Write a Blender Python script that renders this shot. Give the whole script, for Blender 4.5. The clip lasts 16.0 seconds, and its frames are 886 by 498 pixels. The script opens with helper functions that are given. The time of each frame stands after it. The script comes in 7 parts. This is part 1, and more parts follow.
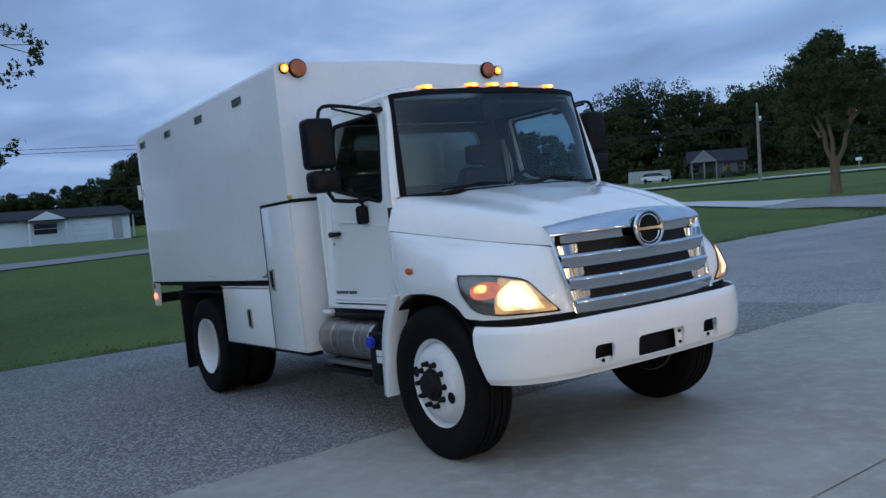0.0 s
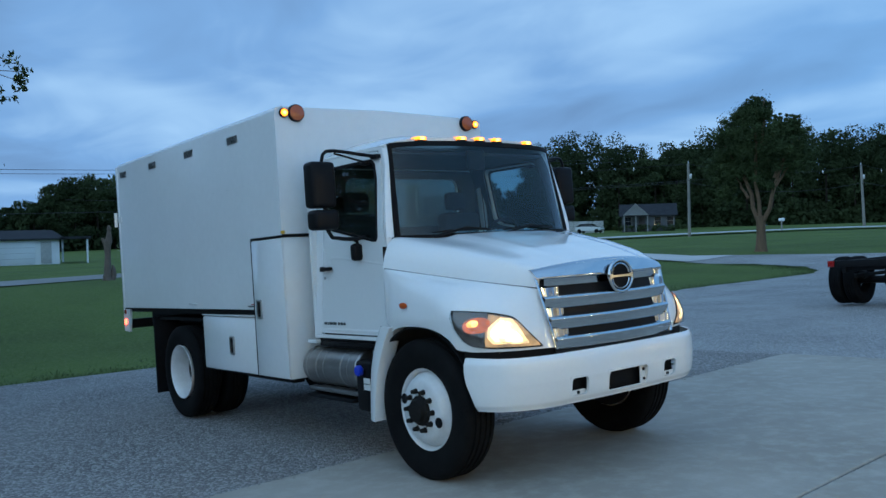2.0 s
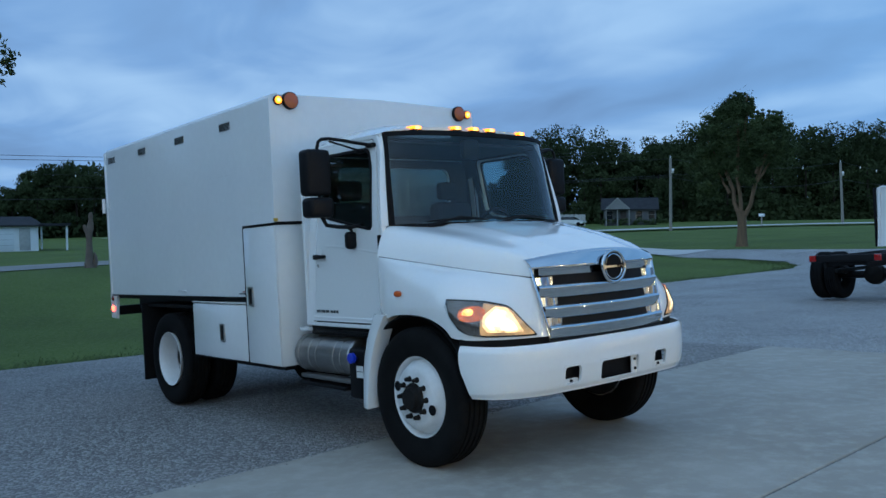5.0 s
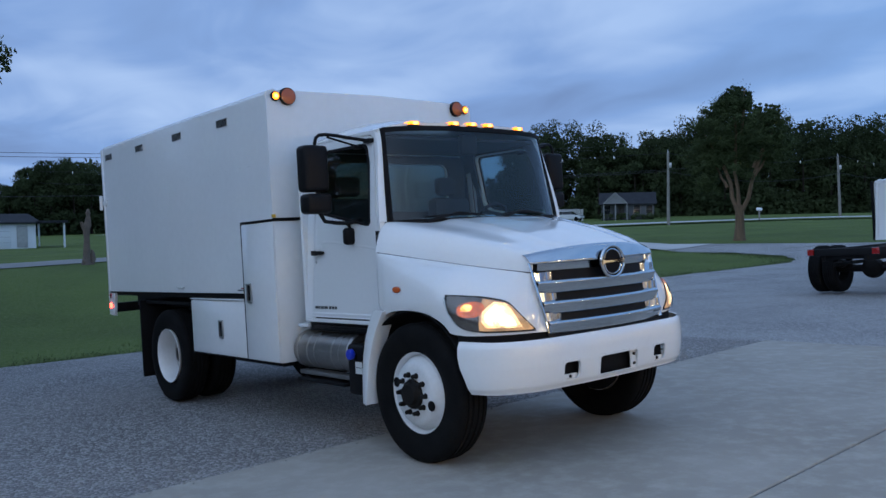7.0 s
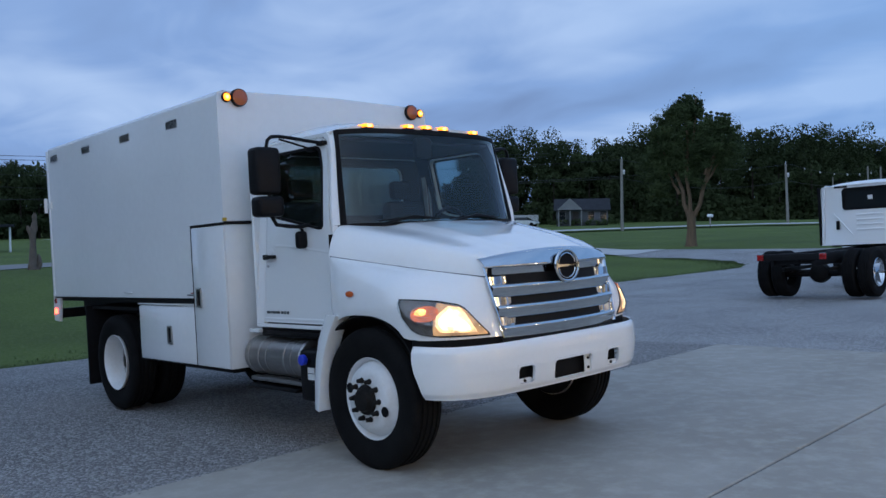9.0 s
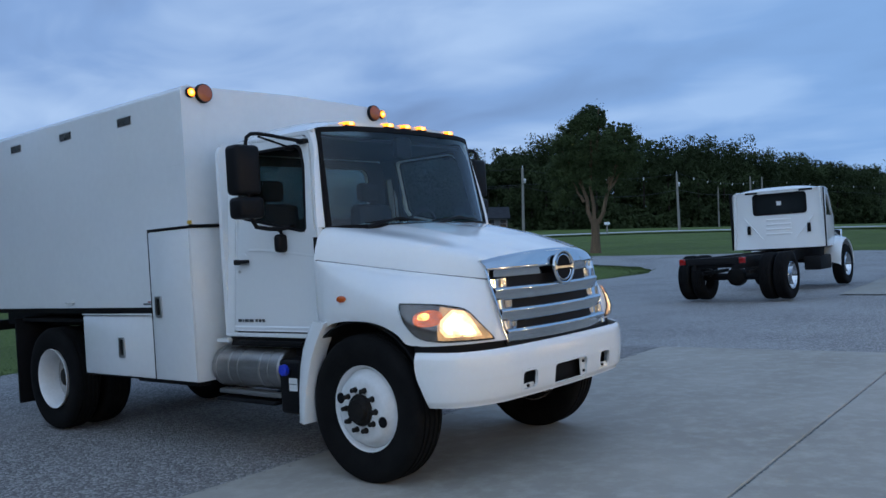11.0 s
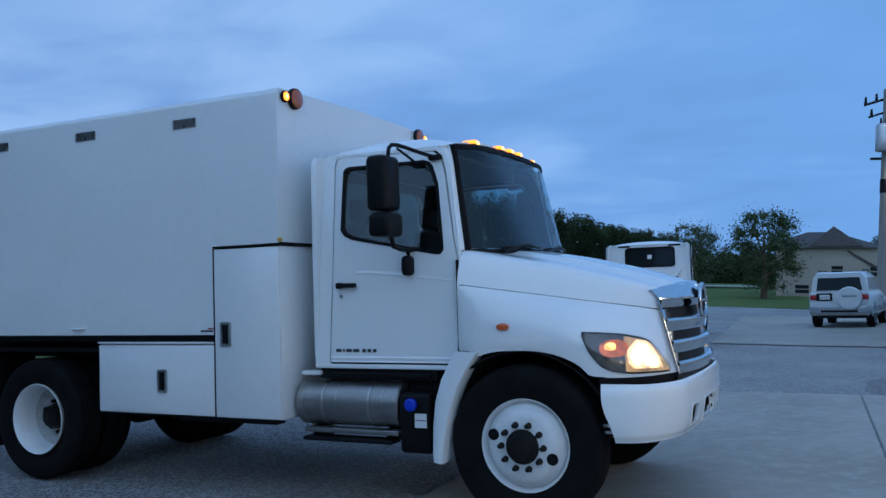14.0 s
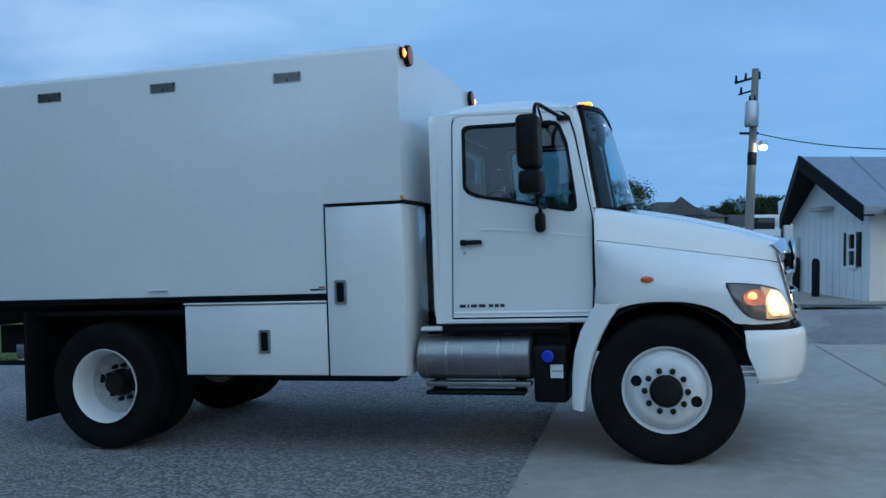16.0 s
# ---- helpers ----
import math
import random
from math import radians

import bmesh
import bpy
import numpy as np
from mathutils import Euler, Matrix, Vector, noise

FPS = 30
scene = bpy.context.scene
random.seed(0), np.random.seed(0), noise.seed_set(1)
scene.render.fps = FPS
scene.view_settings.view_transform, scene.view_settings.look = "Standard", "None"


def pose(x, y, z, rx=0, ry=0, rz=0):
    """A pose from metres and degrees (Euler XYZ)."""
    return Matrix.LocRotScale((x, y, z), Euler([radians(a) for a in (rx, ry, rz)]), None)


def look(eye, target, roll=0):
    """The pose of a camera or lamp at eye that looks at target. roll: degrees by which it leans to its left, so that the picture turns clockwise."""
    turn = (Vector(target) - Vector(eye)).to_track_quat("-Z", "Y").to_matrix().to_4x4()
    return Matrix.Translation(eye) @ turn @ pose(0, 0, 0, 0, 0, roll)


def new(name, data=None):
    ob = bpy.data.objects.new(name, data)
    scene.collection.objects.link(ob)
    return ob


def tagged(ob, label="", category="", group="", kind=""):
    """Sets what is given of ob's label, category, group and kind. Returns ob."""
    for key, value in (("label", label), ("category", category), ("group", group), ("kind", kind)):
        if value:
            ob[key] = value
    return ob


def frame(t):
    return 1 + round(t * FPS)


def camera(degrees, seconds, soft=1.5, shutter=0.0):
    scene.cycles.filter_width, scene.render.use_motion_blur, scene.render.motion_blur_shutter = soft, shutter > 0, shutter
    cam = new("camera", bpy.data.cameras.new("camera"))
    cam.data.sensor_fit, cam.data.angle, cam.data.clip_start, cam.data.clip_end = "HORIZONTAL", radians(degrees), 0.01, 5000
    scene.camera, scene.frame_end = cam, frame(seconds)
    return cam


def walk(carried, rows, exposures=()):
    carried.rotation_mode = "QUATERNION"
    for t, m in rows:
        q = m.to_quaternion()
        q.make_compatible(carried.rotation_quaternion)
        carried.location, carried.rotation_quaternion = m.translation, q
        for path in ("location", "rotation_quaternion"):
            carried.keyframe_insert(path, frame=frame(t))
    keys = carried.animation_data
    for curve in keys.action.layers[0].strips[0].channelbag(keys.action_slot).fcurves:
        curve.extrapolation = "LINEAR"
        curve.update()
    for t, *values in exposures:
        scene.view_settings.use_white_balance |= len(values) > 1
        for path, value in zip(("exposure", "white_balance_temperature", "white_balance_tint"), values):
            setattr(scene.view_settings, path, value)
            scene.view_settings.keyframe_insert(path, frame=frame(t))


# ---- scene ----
cam = camera(54.8, 16.0)
PATH = [
    (0, (4.771, -2.98, 1.561), (3.117, -1.858, 1.497), -6.3),
    (0.5, (4.841, -3.26, 1.582), (3.203, -2.113, 1.557), -6.0),
    (1, (4.851, -3.485, 1.605), (3.266, -2.265, 1.622), -5.5),
    (1.5, (4.943, -3.559, 1.594), (3.374, -2.318, 1.614), -4.1),
    (2, (4.983, -3.657, 1.59), (3.426, -2.402, 1.609), -3.7),
    (2.5, (4.978, -3.703, 1.587), (3.429, -2.437, 1.601), -3.2),
    (3, (4.985, -3.735, 1.585), (3.445, -2.459, 1.588), -3.2),
    (3.5, (4.969, -3.752, 1.586), (3.434, -2.47, 1.591), -3.0),
    (4, (4.958, -3.759, 1.579), (3.43, -2.468, 1.584), -2.9),
    (6.5, (4.939, -3.752, 1.574), (3.403, -2.471, 1.558), -3.3),
    (7, (4.936, -3.753, 1.577), (3.408, -2.462, 1.563), -3.3),
    (7.5, (4.921, -3.758, 1.578), (3.406, -2.452, 1.572), -3.5),
    (8, (4.9, -3.762, 1.577), (3.406, -2.433, 1.571), -3.4),
    (8.5, (4.896, -3.736, 1.582), (3.413, -2.395, 1.579), -3.2),
    (9, (4.899, -3.703, 1.564), (3.44, -2.335, 1.557), -3.2),
    (9.2, (4.911, -3.709, 1.55), (3.468, -2.325, 1.542), -3.0),
    (11.3, (4.048, -4.108, 1.56), (2.782, -2.559, 1.565), -3.6),
    (11.5, (3.919, -4.168, 1.562), (2.663, -2.612, 1.571), -3.4),
    (12, (3.576, -4.323, 1.566), (2.347, -2.745, 1.578), -1.8),
    (12.5, (3.208, -4.376, 1.56), (2.011, -2.774, 1.598), -2.1),
    (13, (2.885, -4.58, 1.524), (1.732, -2.946, 1.562), -2.5),
    (13.5, (2.437, -4.829, 1.524), (1.501, -3.061, 1.506), -2.2),
    (14, (1.971, -5.085, 1.517), (1.1, -3.287, 1.607), -1.7),
    (14.5, (1.501, -5.417, 1.508), (0.675, -3.596, 1.523), -0.7),
    (15, (0.994, -5.582, 1.489), (0.17, -3.759, 1.502), -1.9),
    (15.2, (0.79, -5.67, 1.57), (-0.016, -3.839, 1.573), -1.1),
    (15.5, (0.563, -5.814, 1.484), (-0.174, -3.955, 1.517), -0.7),
    (16, (0.117, -5.94, 1.492), (-0.415, -4.012, 1.498), -2.0),
]
SKY, SUN, GLOW = 1.0, 0.12, 0.96
EXPOSURES = ((0.0, 0.30, 6550, 11), (0.5, 0.32, 6850, 14), (1.5, 0.29, 6000, 1), (2.0, 0.31, 5800, -3), (3.0, 0.28, 5700, -4), (3.5, 0.29, 5700, -4), (5.2, 0.25, 5900, 0), (6.5, 0.25, 5850, 4), (7.0, 0.25, 6200, 13), (7.5, 0.28, 6050, 10), (8.0, 0.28, 5980, 8), (8.5, 0.28, 6250, 12), (9.0, 0.27, 6350, 13), (11.5, 0.28, 6350, 10), (12.0, 0.26, 6250, 13), (12.5, 0.28, 6100, 5), (13.0, 0.28, 5900, 2), (13.5, 0.28, 6250, 11), (14.0, 0.11, 5450, 6), (14.5, 0.10, 5500, -3), (15.0, 0.38, 5850, -5), (15.5, 0.34, 5850, 3), (16.0, 0.33, 5900, -1))
# Gravity leans a little against the truck's own frame: the slab and lot slope down to the rear.
UP = Vector((0.045, 0.015, 1.0)).normalized()
LEAN = UP.rotation_difference(Vector((0, 0, 1))).to_matrix().to_4x4()
walk(cam, [(t, LEAN @ look(eye, target, roll)) for t, eye, target, roll in PATH], EXPOSURES)

# ---- world and light ----
world = bpy.data.worlds.new("dusk_sky")
scene.world = world
world.use_nodes = True
wn, wl = world.node_tree.nodes, world.node_tree.links
wn.clear()


def wnode(kind, **sockets):
    n = wn.new(kind)
    for k, v in sockets.items():
        n.inputs[k].default_value = v
    return n


w_geo = wnode("ShaderNodeTexCoord")
w_sep = wnode("ShaderNodeSeparateXYZ")
wl.new(w_geo.outputs["Generated"], w_sep.inputs[0])
# clouds lie on a flat layer high above: divide the direction by its height
w_h = wnode("ShaderNodeMath")
w_h.operation = "MAXIMUM"
w_h.inputs[1].default_value = 0.0
wl.new(w_sep.outputs["Z"], w_h.inputs[0])
w_h2 = wnode("ShaderNodeMath")
w_h2.operation = "ADD"
w_h2.inputs[1].default_value = 0.16
wl.new(w_h.outputs[0], w_h2.inputs[0])
w_div = wnode("ShaderNodeVectorMath")
w_div.operation = "DIVIDE"
wl.new(w_geo.outputs["Generated"], w_div.inputs[0])
w_comb = wnode("ShaderNodeCombineXYZ")
for s in "XYZ":
    wl.new(w_h2.outputs[0], w_comb.inputs[s])
wl.new(w_comb.outputs[0], w_div.inputs[1])
w_map = wnode("ShaderNodeMapping")
w_map.inputs["Rotation"].default_value = (0, 0, radians(38))
w_map.inputs["Scale"].default_value = (0.75, 1.0, 0.4)
wl.new(w_div.outputs[0], w_map.inputs[0])
w_n1 = wnode("ShaderNodeTexNoise", Scale=0.95, Detail=3.0, Roughness=0.48, Distortion=0.5)
w_n2 = wnode("ShaderNodeTexNoise", Scale=2.6, Detail=4.0, Roughness=0.5, Distortion=0.7)
wl.new(w_map.outputs[0], w_n1.inputs["Vector"])
wl.new(w_map.outputs[0], w_n2.inputs["Vector"])
w_mixn = wnode("ShaderNodeMath")
w_mixn.operation = "MULTIPLY_ADD"
w_mixn.inputs[1].default_value = 0.35
wl.new(w_n2.outputs["Fac"], w_mixn.inputs[0])
wl.new(w_n1.outputs["Fac"], w_mixn.inputs[2])
w_ramp = wnode("ShaderNodeValToRGB")
w_ramp.color_ramp.elements[0].position = 0.46
w_ramp.color_ramp.elements[0].color = (0.155, 0.245, 0.43, 1)
w_ramp.color_ramp.elements[1].position = 0.86
w_ramp.color_ramp.elements[1].color = (0.34, 0.475, 0.70, 1)
mid = w_ramp.color_ramp.elements.new(0.66)
mid.color = (0.20, 0.325, 0.57, 1)
wl.new(w_mixn.outputs[0], w_ramp.inputs[0])
# clear evening blue on the side where the sun went down
w_dot = wnode("ShaderNodeVectorMath")
w_dot.operation = "DOT_PRODUCT"
w_dot.inputs[1].default_value = (0.55, 0.8, 0.1)
wl.new(w_geo.outputs["Generated"], w_dot.inputs[0])
w_clear = wnode("ShaderNodeMapRange")
w_clear.inputs["From Min"].default_value = 0.25
w_clear.inputs["From Max"].default_value = 0.95
w_clear.inputs["To Max"].default_value = 0.75
wl.new(w_dot.outputs["Value"], w_clear.inputs["Value"])
w_mix = wnode("ShaderNodeMix")
w_mix.data_type = "RGBA"
wl.new(w_clear.outputs[0], w_mix.inputs["Factor"])
wl.new(w_ramp.outputs[0], w_mix.inputs["A"])
w_mix.inputs["B"].default_value = (0.185, 0.37, 0.68, 1)
# the brighter open evening sky over the road side
w_dot2 = wnode("ShaderNodeVectorMath")
w_dot2.operation = "DOT_PRODUCT"
w_dot2.inputs[1].default_value = (0.20, -0.93, 0.26)
wl.new(w_geo.outputs["Generated"], w_dot2.inputs[0])
w_pos = wnode("ShaderNodeMath")
w_pos.operation = "MAXIMUM"
w_pos.inputs[1].default_value = 0.0
wl.new(w_dot2.outputs["Value"], w_pos.inputs[0])
w_glow = wnode("ShaderNodeMix")
w_glow.data_type = "RGBA"
w_glow.blend_type = "ADD"
w_glow.clamp_factor = False
wl.new(w_pos.outputs[0], w_glow.inputs["Factor"])
wl.new(w_mix.outputs["Result"], w_glow.inputs["A"])
w_glow.inputs["B"].default_value = (0.285 * GLOW, 0.365 * GLOW, 0.44 * GLOW, 1)
w_bg = wnode("ShaderNodeBackground", Strength=SKY)
wl.new(w_glow.outputs["Result"], w_bg.inputs["Color"])
w_out = wnode("ShaderNodeOutputWorld")
wl.new(w_bg.outputs[0], w_out.inputs[0])

sun = new("evening_glow", bpy.data.lights.new("evening_glow", "SUN"))
sun.data.energy, sun.data.angle, sun.data.color = SUN, radians(120), (0.82, 0.9, 1.0)
sun.matrix_world = look((10, -42, 18), (0, 0, 0))

# ---- materials ----


def mat(name, base, rough=0.5, metal=0.0, spec=0.5, vary=0.12, scale=4.0, fine=60.0, bump=0.0, dist=0.002, coat=0.0, tint=None, obj=0.0, aniso=(1, 1, 1)):
    """A surface with colour variation at two scales, uneven gloss and fine relief."""
    m = bpy.data.materials.new(name)
    m.use_nodes = True
    nt = m.node_tree
    b = nt.nodes["Principled BSDF"]
    b.inputs["Metallic"].default_value = metal
    b.inputs["Coat Weight"].default_value = coat
    b.inputs["Specular IOR Level"].default_value = spec
    b.inputs["Coat Roughness"].default_value = 0.06
    co = nt.nodes.new("ShaderNodeTexCoord")
    mp = nt.nodes.new("ShaderNodeMapping")
    mp.inputs["Scale"].default_value = aniso
    nt.links.new(co.outputs["Object"], mp.inputs[0])
    n1 = nt.nodes.new("ShaderNodeTexNoise")
    n1.inputs["Scale"].default_value, n1.inputs["Detail"].default_value = scale, 5.0
    n2 = nt.nodes.new("ShaderNodeTexNoise")
    n2.inputs["Scale"].default_value, n2.inputs["Detail"].default_value = fine, 3.0
    for n in (n1, n2):
        nt.links.new(mp.outputs[0], n.inputs["Vector"])
    add = nt.nodes.new("ShaderNodeMath")
    add.operation = "MULTIPLY_ADD"
    add.inputs[1].default_value = 0.5
    nt.links.new(n2.outputs["Fac"], add.inputs[0])
    nt.links.new(n1.outputs["Fac"], add.inputs[2])
    rp = nt.nodes.new("ShaderNodeMapRange")
    rp.inputs["From Min"].default_value, rp.inputs["From Max"].default_value = 0.45, 1.05
    nt.links.new(add.outputs[0], rp.inputs["Value"])
    mix = nt.nodes.new("ShaderNodeMix")
    mix.data_type = "RGBA"
    lo = [c * (1 - vary) for c in base]
    hi = [min(1, c * (1 + vary)) for c in base] if tint is None else list(tint)
    mix.inputs["A"].default_value, mix.inputs["B"].default_value = (*lo, 1), (*hi, 1)
    nt.links.new(rp.outputs[0], mix.inputs["Factor"])
    colour = mix.outputs["Result"]
    if obj:
        inf = nt.nodes.new("ShaderNodeObjectInfo")
        isl = nt.nodes.new("ShaderNodeHueSaturation")
        mr = nt.nodes.new("ShaderNodeMapRange")
        mr.inputs["To Min"].default_value, mr.inputs["To Max"].default_value = 1 - obj, 1 + obj
        nt.links.new(inf.outputs["Random"], mr.inputs["Value"])
        nt.links.new(mr.outputs[0], isl.inputs["Value"])
        nt.links.new(colour, isl.inputs["Color"])
        colour = isl.outputs[0]
    nt.links.new(colour, b.inputs["Base Color"])
    rr = nt.nodes.new("ShaderNodeMapRange")
    rr.inputs["To Min"].default_value, rr.inputs["To Max"].default_value = max(0.02, rough * 0.8), min(1, rough * 1.2)
    nt.links.new(n1.outputs["Fac"], rr.inputs["Value"])
    nt.links.new(rr.outputs[0], b.inputs["Roughness"])
    if bump:
        bp = nt.nodes.new("ShaderNodeBump")
        bp.inputs["Strength"].default_value, bp.inputs["Distance"].default_value = bump, dist
        nt.links.new(n2.outputs["Fac"], bp.inputs["Height"])
        nt.links.new(bp.outputs[0], b.inputs["Normal"])
    return m


def glow(name, colour, strength, base=(0.5, 0.2, 0.05), facets=0.0):
    m = bpy.data.materials.new(name)
    m.use_nodes = True
    b = m.node_tree.nodes["Principled BSDF"]
    b.inputs["Base Color"].default_value = (*base, 1)
    b.inputs["Roughness"].default_value = 0.25
    b.inputs["Emission Color"].default_value = (*colour, 1)
    b.inputs["Emission Strength"].default_value = strength
    if facets:
        # moulded reflector facets break the glow up
        co = m.node_tree.nodes.new("ShaderNodeTexCoord")
        vo = m.node_tree.nodes.new("ShaderNodeTexNoise")
        vo.inputs["Scale"].default_value, vo.inputs["Detail"].default_value = facets, 2.0
        mr = m.node_tree.nodes.new("ShaderNodeMapRange")
        mr.inputs["From Min"].default_value, mr.inputs["From Max"].default_value = 0.32, 0.68
        mr.inputs["To Min"].default_value, mr.inputs["To Max"].default_value = 0.35 * strength, 1.65 * strength
        m.node_tree.links.new(co.outputs["Object"], vo.inputs["Vector"])
        m.node_tree.links.new(vo.outputs["Fac"], mr.inputs["Value"])
        m.node_tree.links.new(mr.outputs[0], b.inputs["Emission Strength"])
    return m


def glass(name, tint=(0.75, 0.85, 0.85), rough=0.0, gloss=0.04):
    """A thin pane: sees through straight, mirrors by its angle."""
    m = bpy.data.materials.new(name)
    m.use_nodes = True
    nt = m.node_tree
    nt.nodes.clear()
    tr = nt.nodes.new("ShaderNodeBsdfTransparent")
    tr.inputs[0].default_value = (*tint, 1)
    gl = nt.nodes.new("ShaderNodeBsdfGlossy")
    gl.inputs["Roughness"].default_value = rough
    lw = nt.nodes.new("ShaderNodeLayerWeight")
    pw = nt.nodes.new("ShaderNodeMath")
    pw.operation = "POWER"
    pw.inputs[1].default_value = 4.5
    nt.links.new(lw.outputs["Facing"], pw.inputs[0])
    fr = nt.nodes.new("ShaderNodeMath")
    fr.operation = "MULTIPLY_ADD"
    fr.inputs[1].default_value, fr.inputs[2].default_value = 0.85, gloss
    nt.links.new(pw.outputs[0], fr.inputs[0])
    mx = nt.nodes.new("ShaderNodeMixShader")
    ou = nt.nodes.new("ShaderNodeOutputMaterial")
    nt.links.new(fr.outputs[0], mx.inputs[0])
    nt.links.new(tr.outputs[0], mx.inputs[1])
    nt.links.new(gl.outputs[0], mx.inputs[2])
    nt.links.new(mx.outputs[0], ou.inputs[0])
    return m


WHITE = mat("white_truck_paint", (0.83, 0.84, 0.83), 0.16, vary=0.025, scale=1.1, fine=30, coat=0.6)
BOXWHITE = mat("white_panel_paint", (0.79, 0.80, 0.79), 0.24, vary=0.05, scale=0.9, fine=14, coat=0.55, bump=0.05, dist=0.004)
CHROME = mat("chrome_plating", (0.60, 0.62, 0.64), 0.04, 1.0, vary=0.04)
STEEL = mat("brushed_steel", (0.42, 0.42, 0.41), 0.33, 1.0, vary=0.22, scale=5, fine=90, bump=0.1, aniso=(1, 1, 6))
ALU = mat("dull_aluminium", (0.5, 0.5, 0.5), 0.38, 1.0, vary=0.2)
BLACK = mat("black_plastic", (0.008, 0.008, 0.009), 0.45, spec=0.13, vary=0.3, bump=0.15)
SEAL = mat("black_rubber_seal", (0.008, 0.008, 0.009), 0.6, spec=0.10, vary=0.3)
RUBBER = mat("tyre_rubber", (0.006, 0.006, 0.007), 0.8, spec=0.09, vary=0.35, scale=7, fine=120, bump=0.3, tint=(0.013, 0.013, 0.013))
FRAME = mat("chassis_black", (0.008, 0.008, 0.009), 0.6, spec=0.18, vary=0.4, bump=0.2)
WHEEL = mat("white_wheel_enamel", (0.72, 0.72, 0.70), 0.32, vary=0.10, scale=6, fine=40, tint=(0.80, 0.80, 0.79))
RUST = mat("dark_greasy_steel", (0.014, 0.013, 0.012), 0.55, 0.1, spec=0.14, vary=0.5)
BEACON = mat("deep_amber_lens", (0.42, 0.09, 0.02), 0.2, vary=0.15, coat=0.5)
AMBER = mat("amber_lens", (0.55, 0.095, 0.012), 0.2, vary=0.1, coat=0.5)
AMBER_ON = glow("amber_lamp_lit", (1.0, 0.24, 0.012), 2.8, (0.6, 0.2, 0.02))
AMBER_CORE = glow("amber_bulb_lit", (1.0, 0.52, 0.10), 4.5, (0.8, 0.5, 0.1))
RED = mat("red_lens", (0.3, 0.008, 0.008), 0.2, vary=0.1, coat=0.5)
RED_ON = glow("red_lamp_lit", (1.0, 0.06, 0.03), 9.0, (0.5, 0.02, 0.01))
HEAD_ON = glow("headlight_lit", (1.0, 0.66, 0.32), 3.0, (0.9, 0.8, 0.6), 16)
HEAD_MID = glow("headlight_inner_lit", (1.0, 0.56, 0.22), 1.6, (0.7, 0.6, 0.45), 20)
HEAD_BOWL = glow("headlight_bowl_lit", (1.0, 0.50, 0.18), 0.40, (0.32, 0.24, 0.17), 14)
TURN_ON = glow("turn_signal_lit", (1.0, 0.42, 0.10), 2.6, (0.6, 0.2, 0.05), 30)
TURN_BOWL = glow("turn_signal_bowl_lit", (1.0, 0.17, 0.04), 0.42, (0.4, 0.15, 0.08), 24)
SMOKED = mat("smoked_reflector", (0.20, 0.165, 0.15), 0.25, 0.5, vary=0.45, scale=14, fine=60)
CANMAT = mat("heat_dulled_steel", (0.32, 0.315, 0.305), 0.38, 0.9, vary=0.25, scale=4, fine=70, bump=0.1, aniso=(1, 1, 5))
DARKRIM = mat("dark_wheel_back", (0.05, 0.05, 0.05), 0.7, vary=0.3)
BARK_WARM = mat("orange_brown_bark", (0.135, 0.086, 0.048), 0.9, vary=0.35, scale=3, fine=20, bump=0.7, dist=0.02, aniso=(3, 3, 0.6))
CARVED = mat("carved_brown_wood", (0.15, 0.115, 0.09), 0.8, vary=0.35, scale=4, fine=22, bump=0.5, dist=0.01)
LENS = glass("headlight_lens", (0.9, 0.92, 0.92))
GLASS = glass("cab_glass", (0.56, 0.65, 0.66), gloss=0.06)
SHIELD = glass("windshield_glass", (0.64, 0.83, 0.88), gloss=0.055)
INTERIOR = mat("cab_interior_grey", (0.035, 0.039, 0.046), 0.7, vary=0.25, bump=0.2)
SEAT = mat("seat_cloth", (0.03, 0.035, 0.045), 0.9, vary=0.25, bump=0.3)
BLUE = mat("blue_cap_plastic", (0.015, 0.04, 0.5), 0.35, vary=0.1)
PAPER = mat("label_white", (0.75, 0.75, 0.73), 0.5, vary=0.05)
YELLOW = mat("yellow_sticker", (0.55, 0.36, 0.04), 0.5, vary=0.1)
BADGE = mat("dark_badge_metal", (0.10, 0.11, 0.12), 0.3, 0.7, vary=0.2)
SIDING = mat("white_siding", (0.74, 0.76, 0.76), 0.55, vary=0.06, scale=0.6)
SHINGLE = mat("dark_shingles", (0.035, 0.036, 0.040), 0.9, spec=0.12, vary=0.35, scale=1.2, fine=12, bump=0.3, dist=0.01)
METALROOF = mat("grey_metal_roof", (0.26, 0.28, 0.33), 0.42, 0.2, vary=0.15)
TAN = mat("tan_house_siding", (0.38, 0.325, 0.26), 0.7, vary=0.08, scale=0.7)
BROWNROOF = mat("brown_roof_shingles", (0.075, 0.062, 0.055), 0.85, vary=0.3, fine=8, bump=0.3, dist=0.01)
BARK = mat("tree_bark", (0.12, 0.075, 0.045), 0.9, vary=0.4, scale=3, fine=24, bump=0.7, dist=0.02, aniso=(3, 3, 0.6))
POLEWOOD = mat("weathered_pole_wood", (0.24, 0.22, 0.19), 0.85, vary=0.25, scale=3, fine=30, bump=0.3, aniso=(4, 4, 0.3))
LEAF = mat("tree_leaves", (0.040, 0.062, 0.022), 0.7, spec=0.15, vary=0.45, scale=0.8, fine=6, tint=(0.080, 0.105, 0.040))
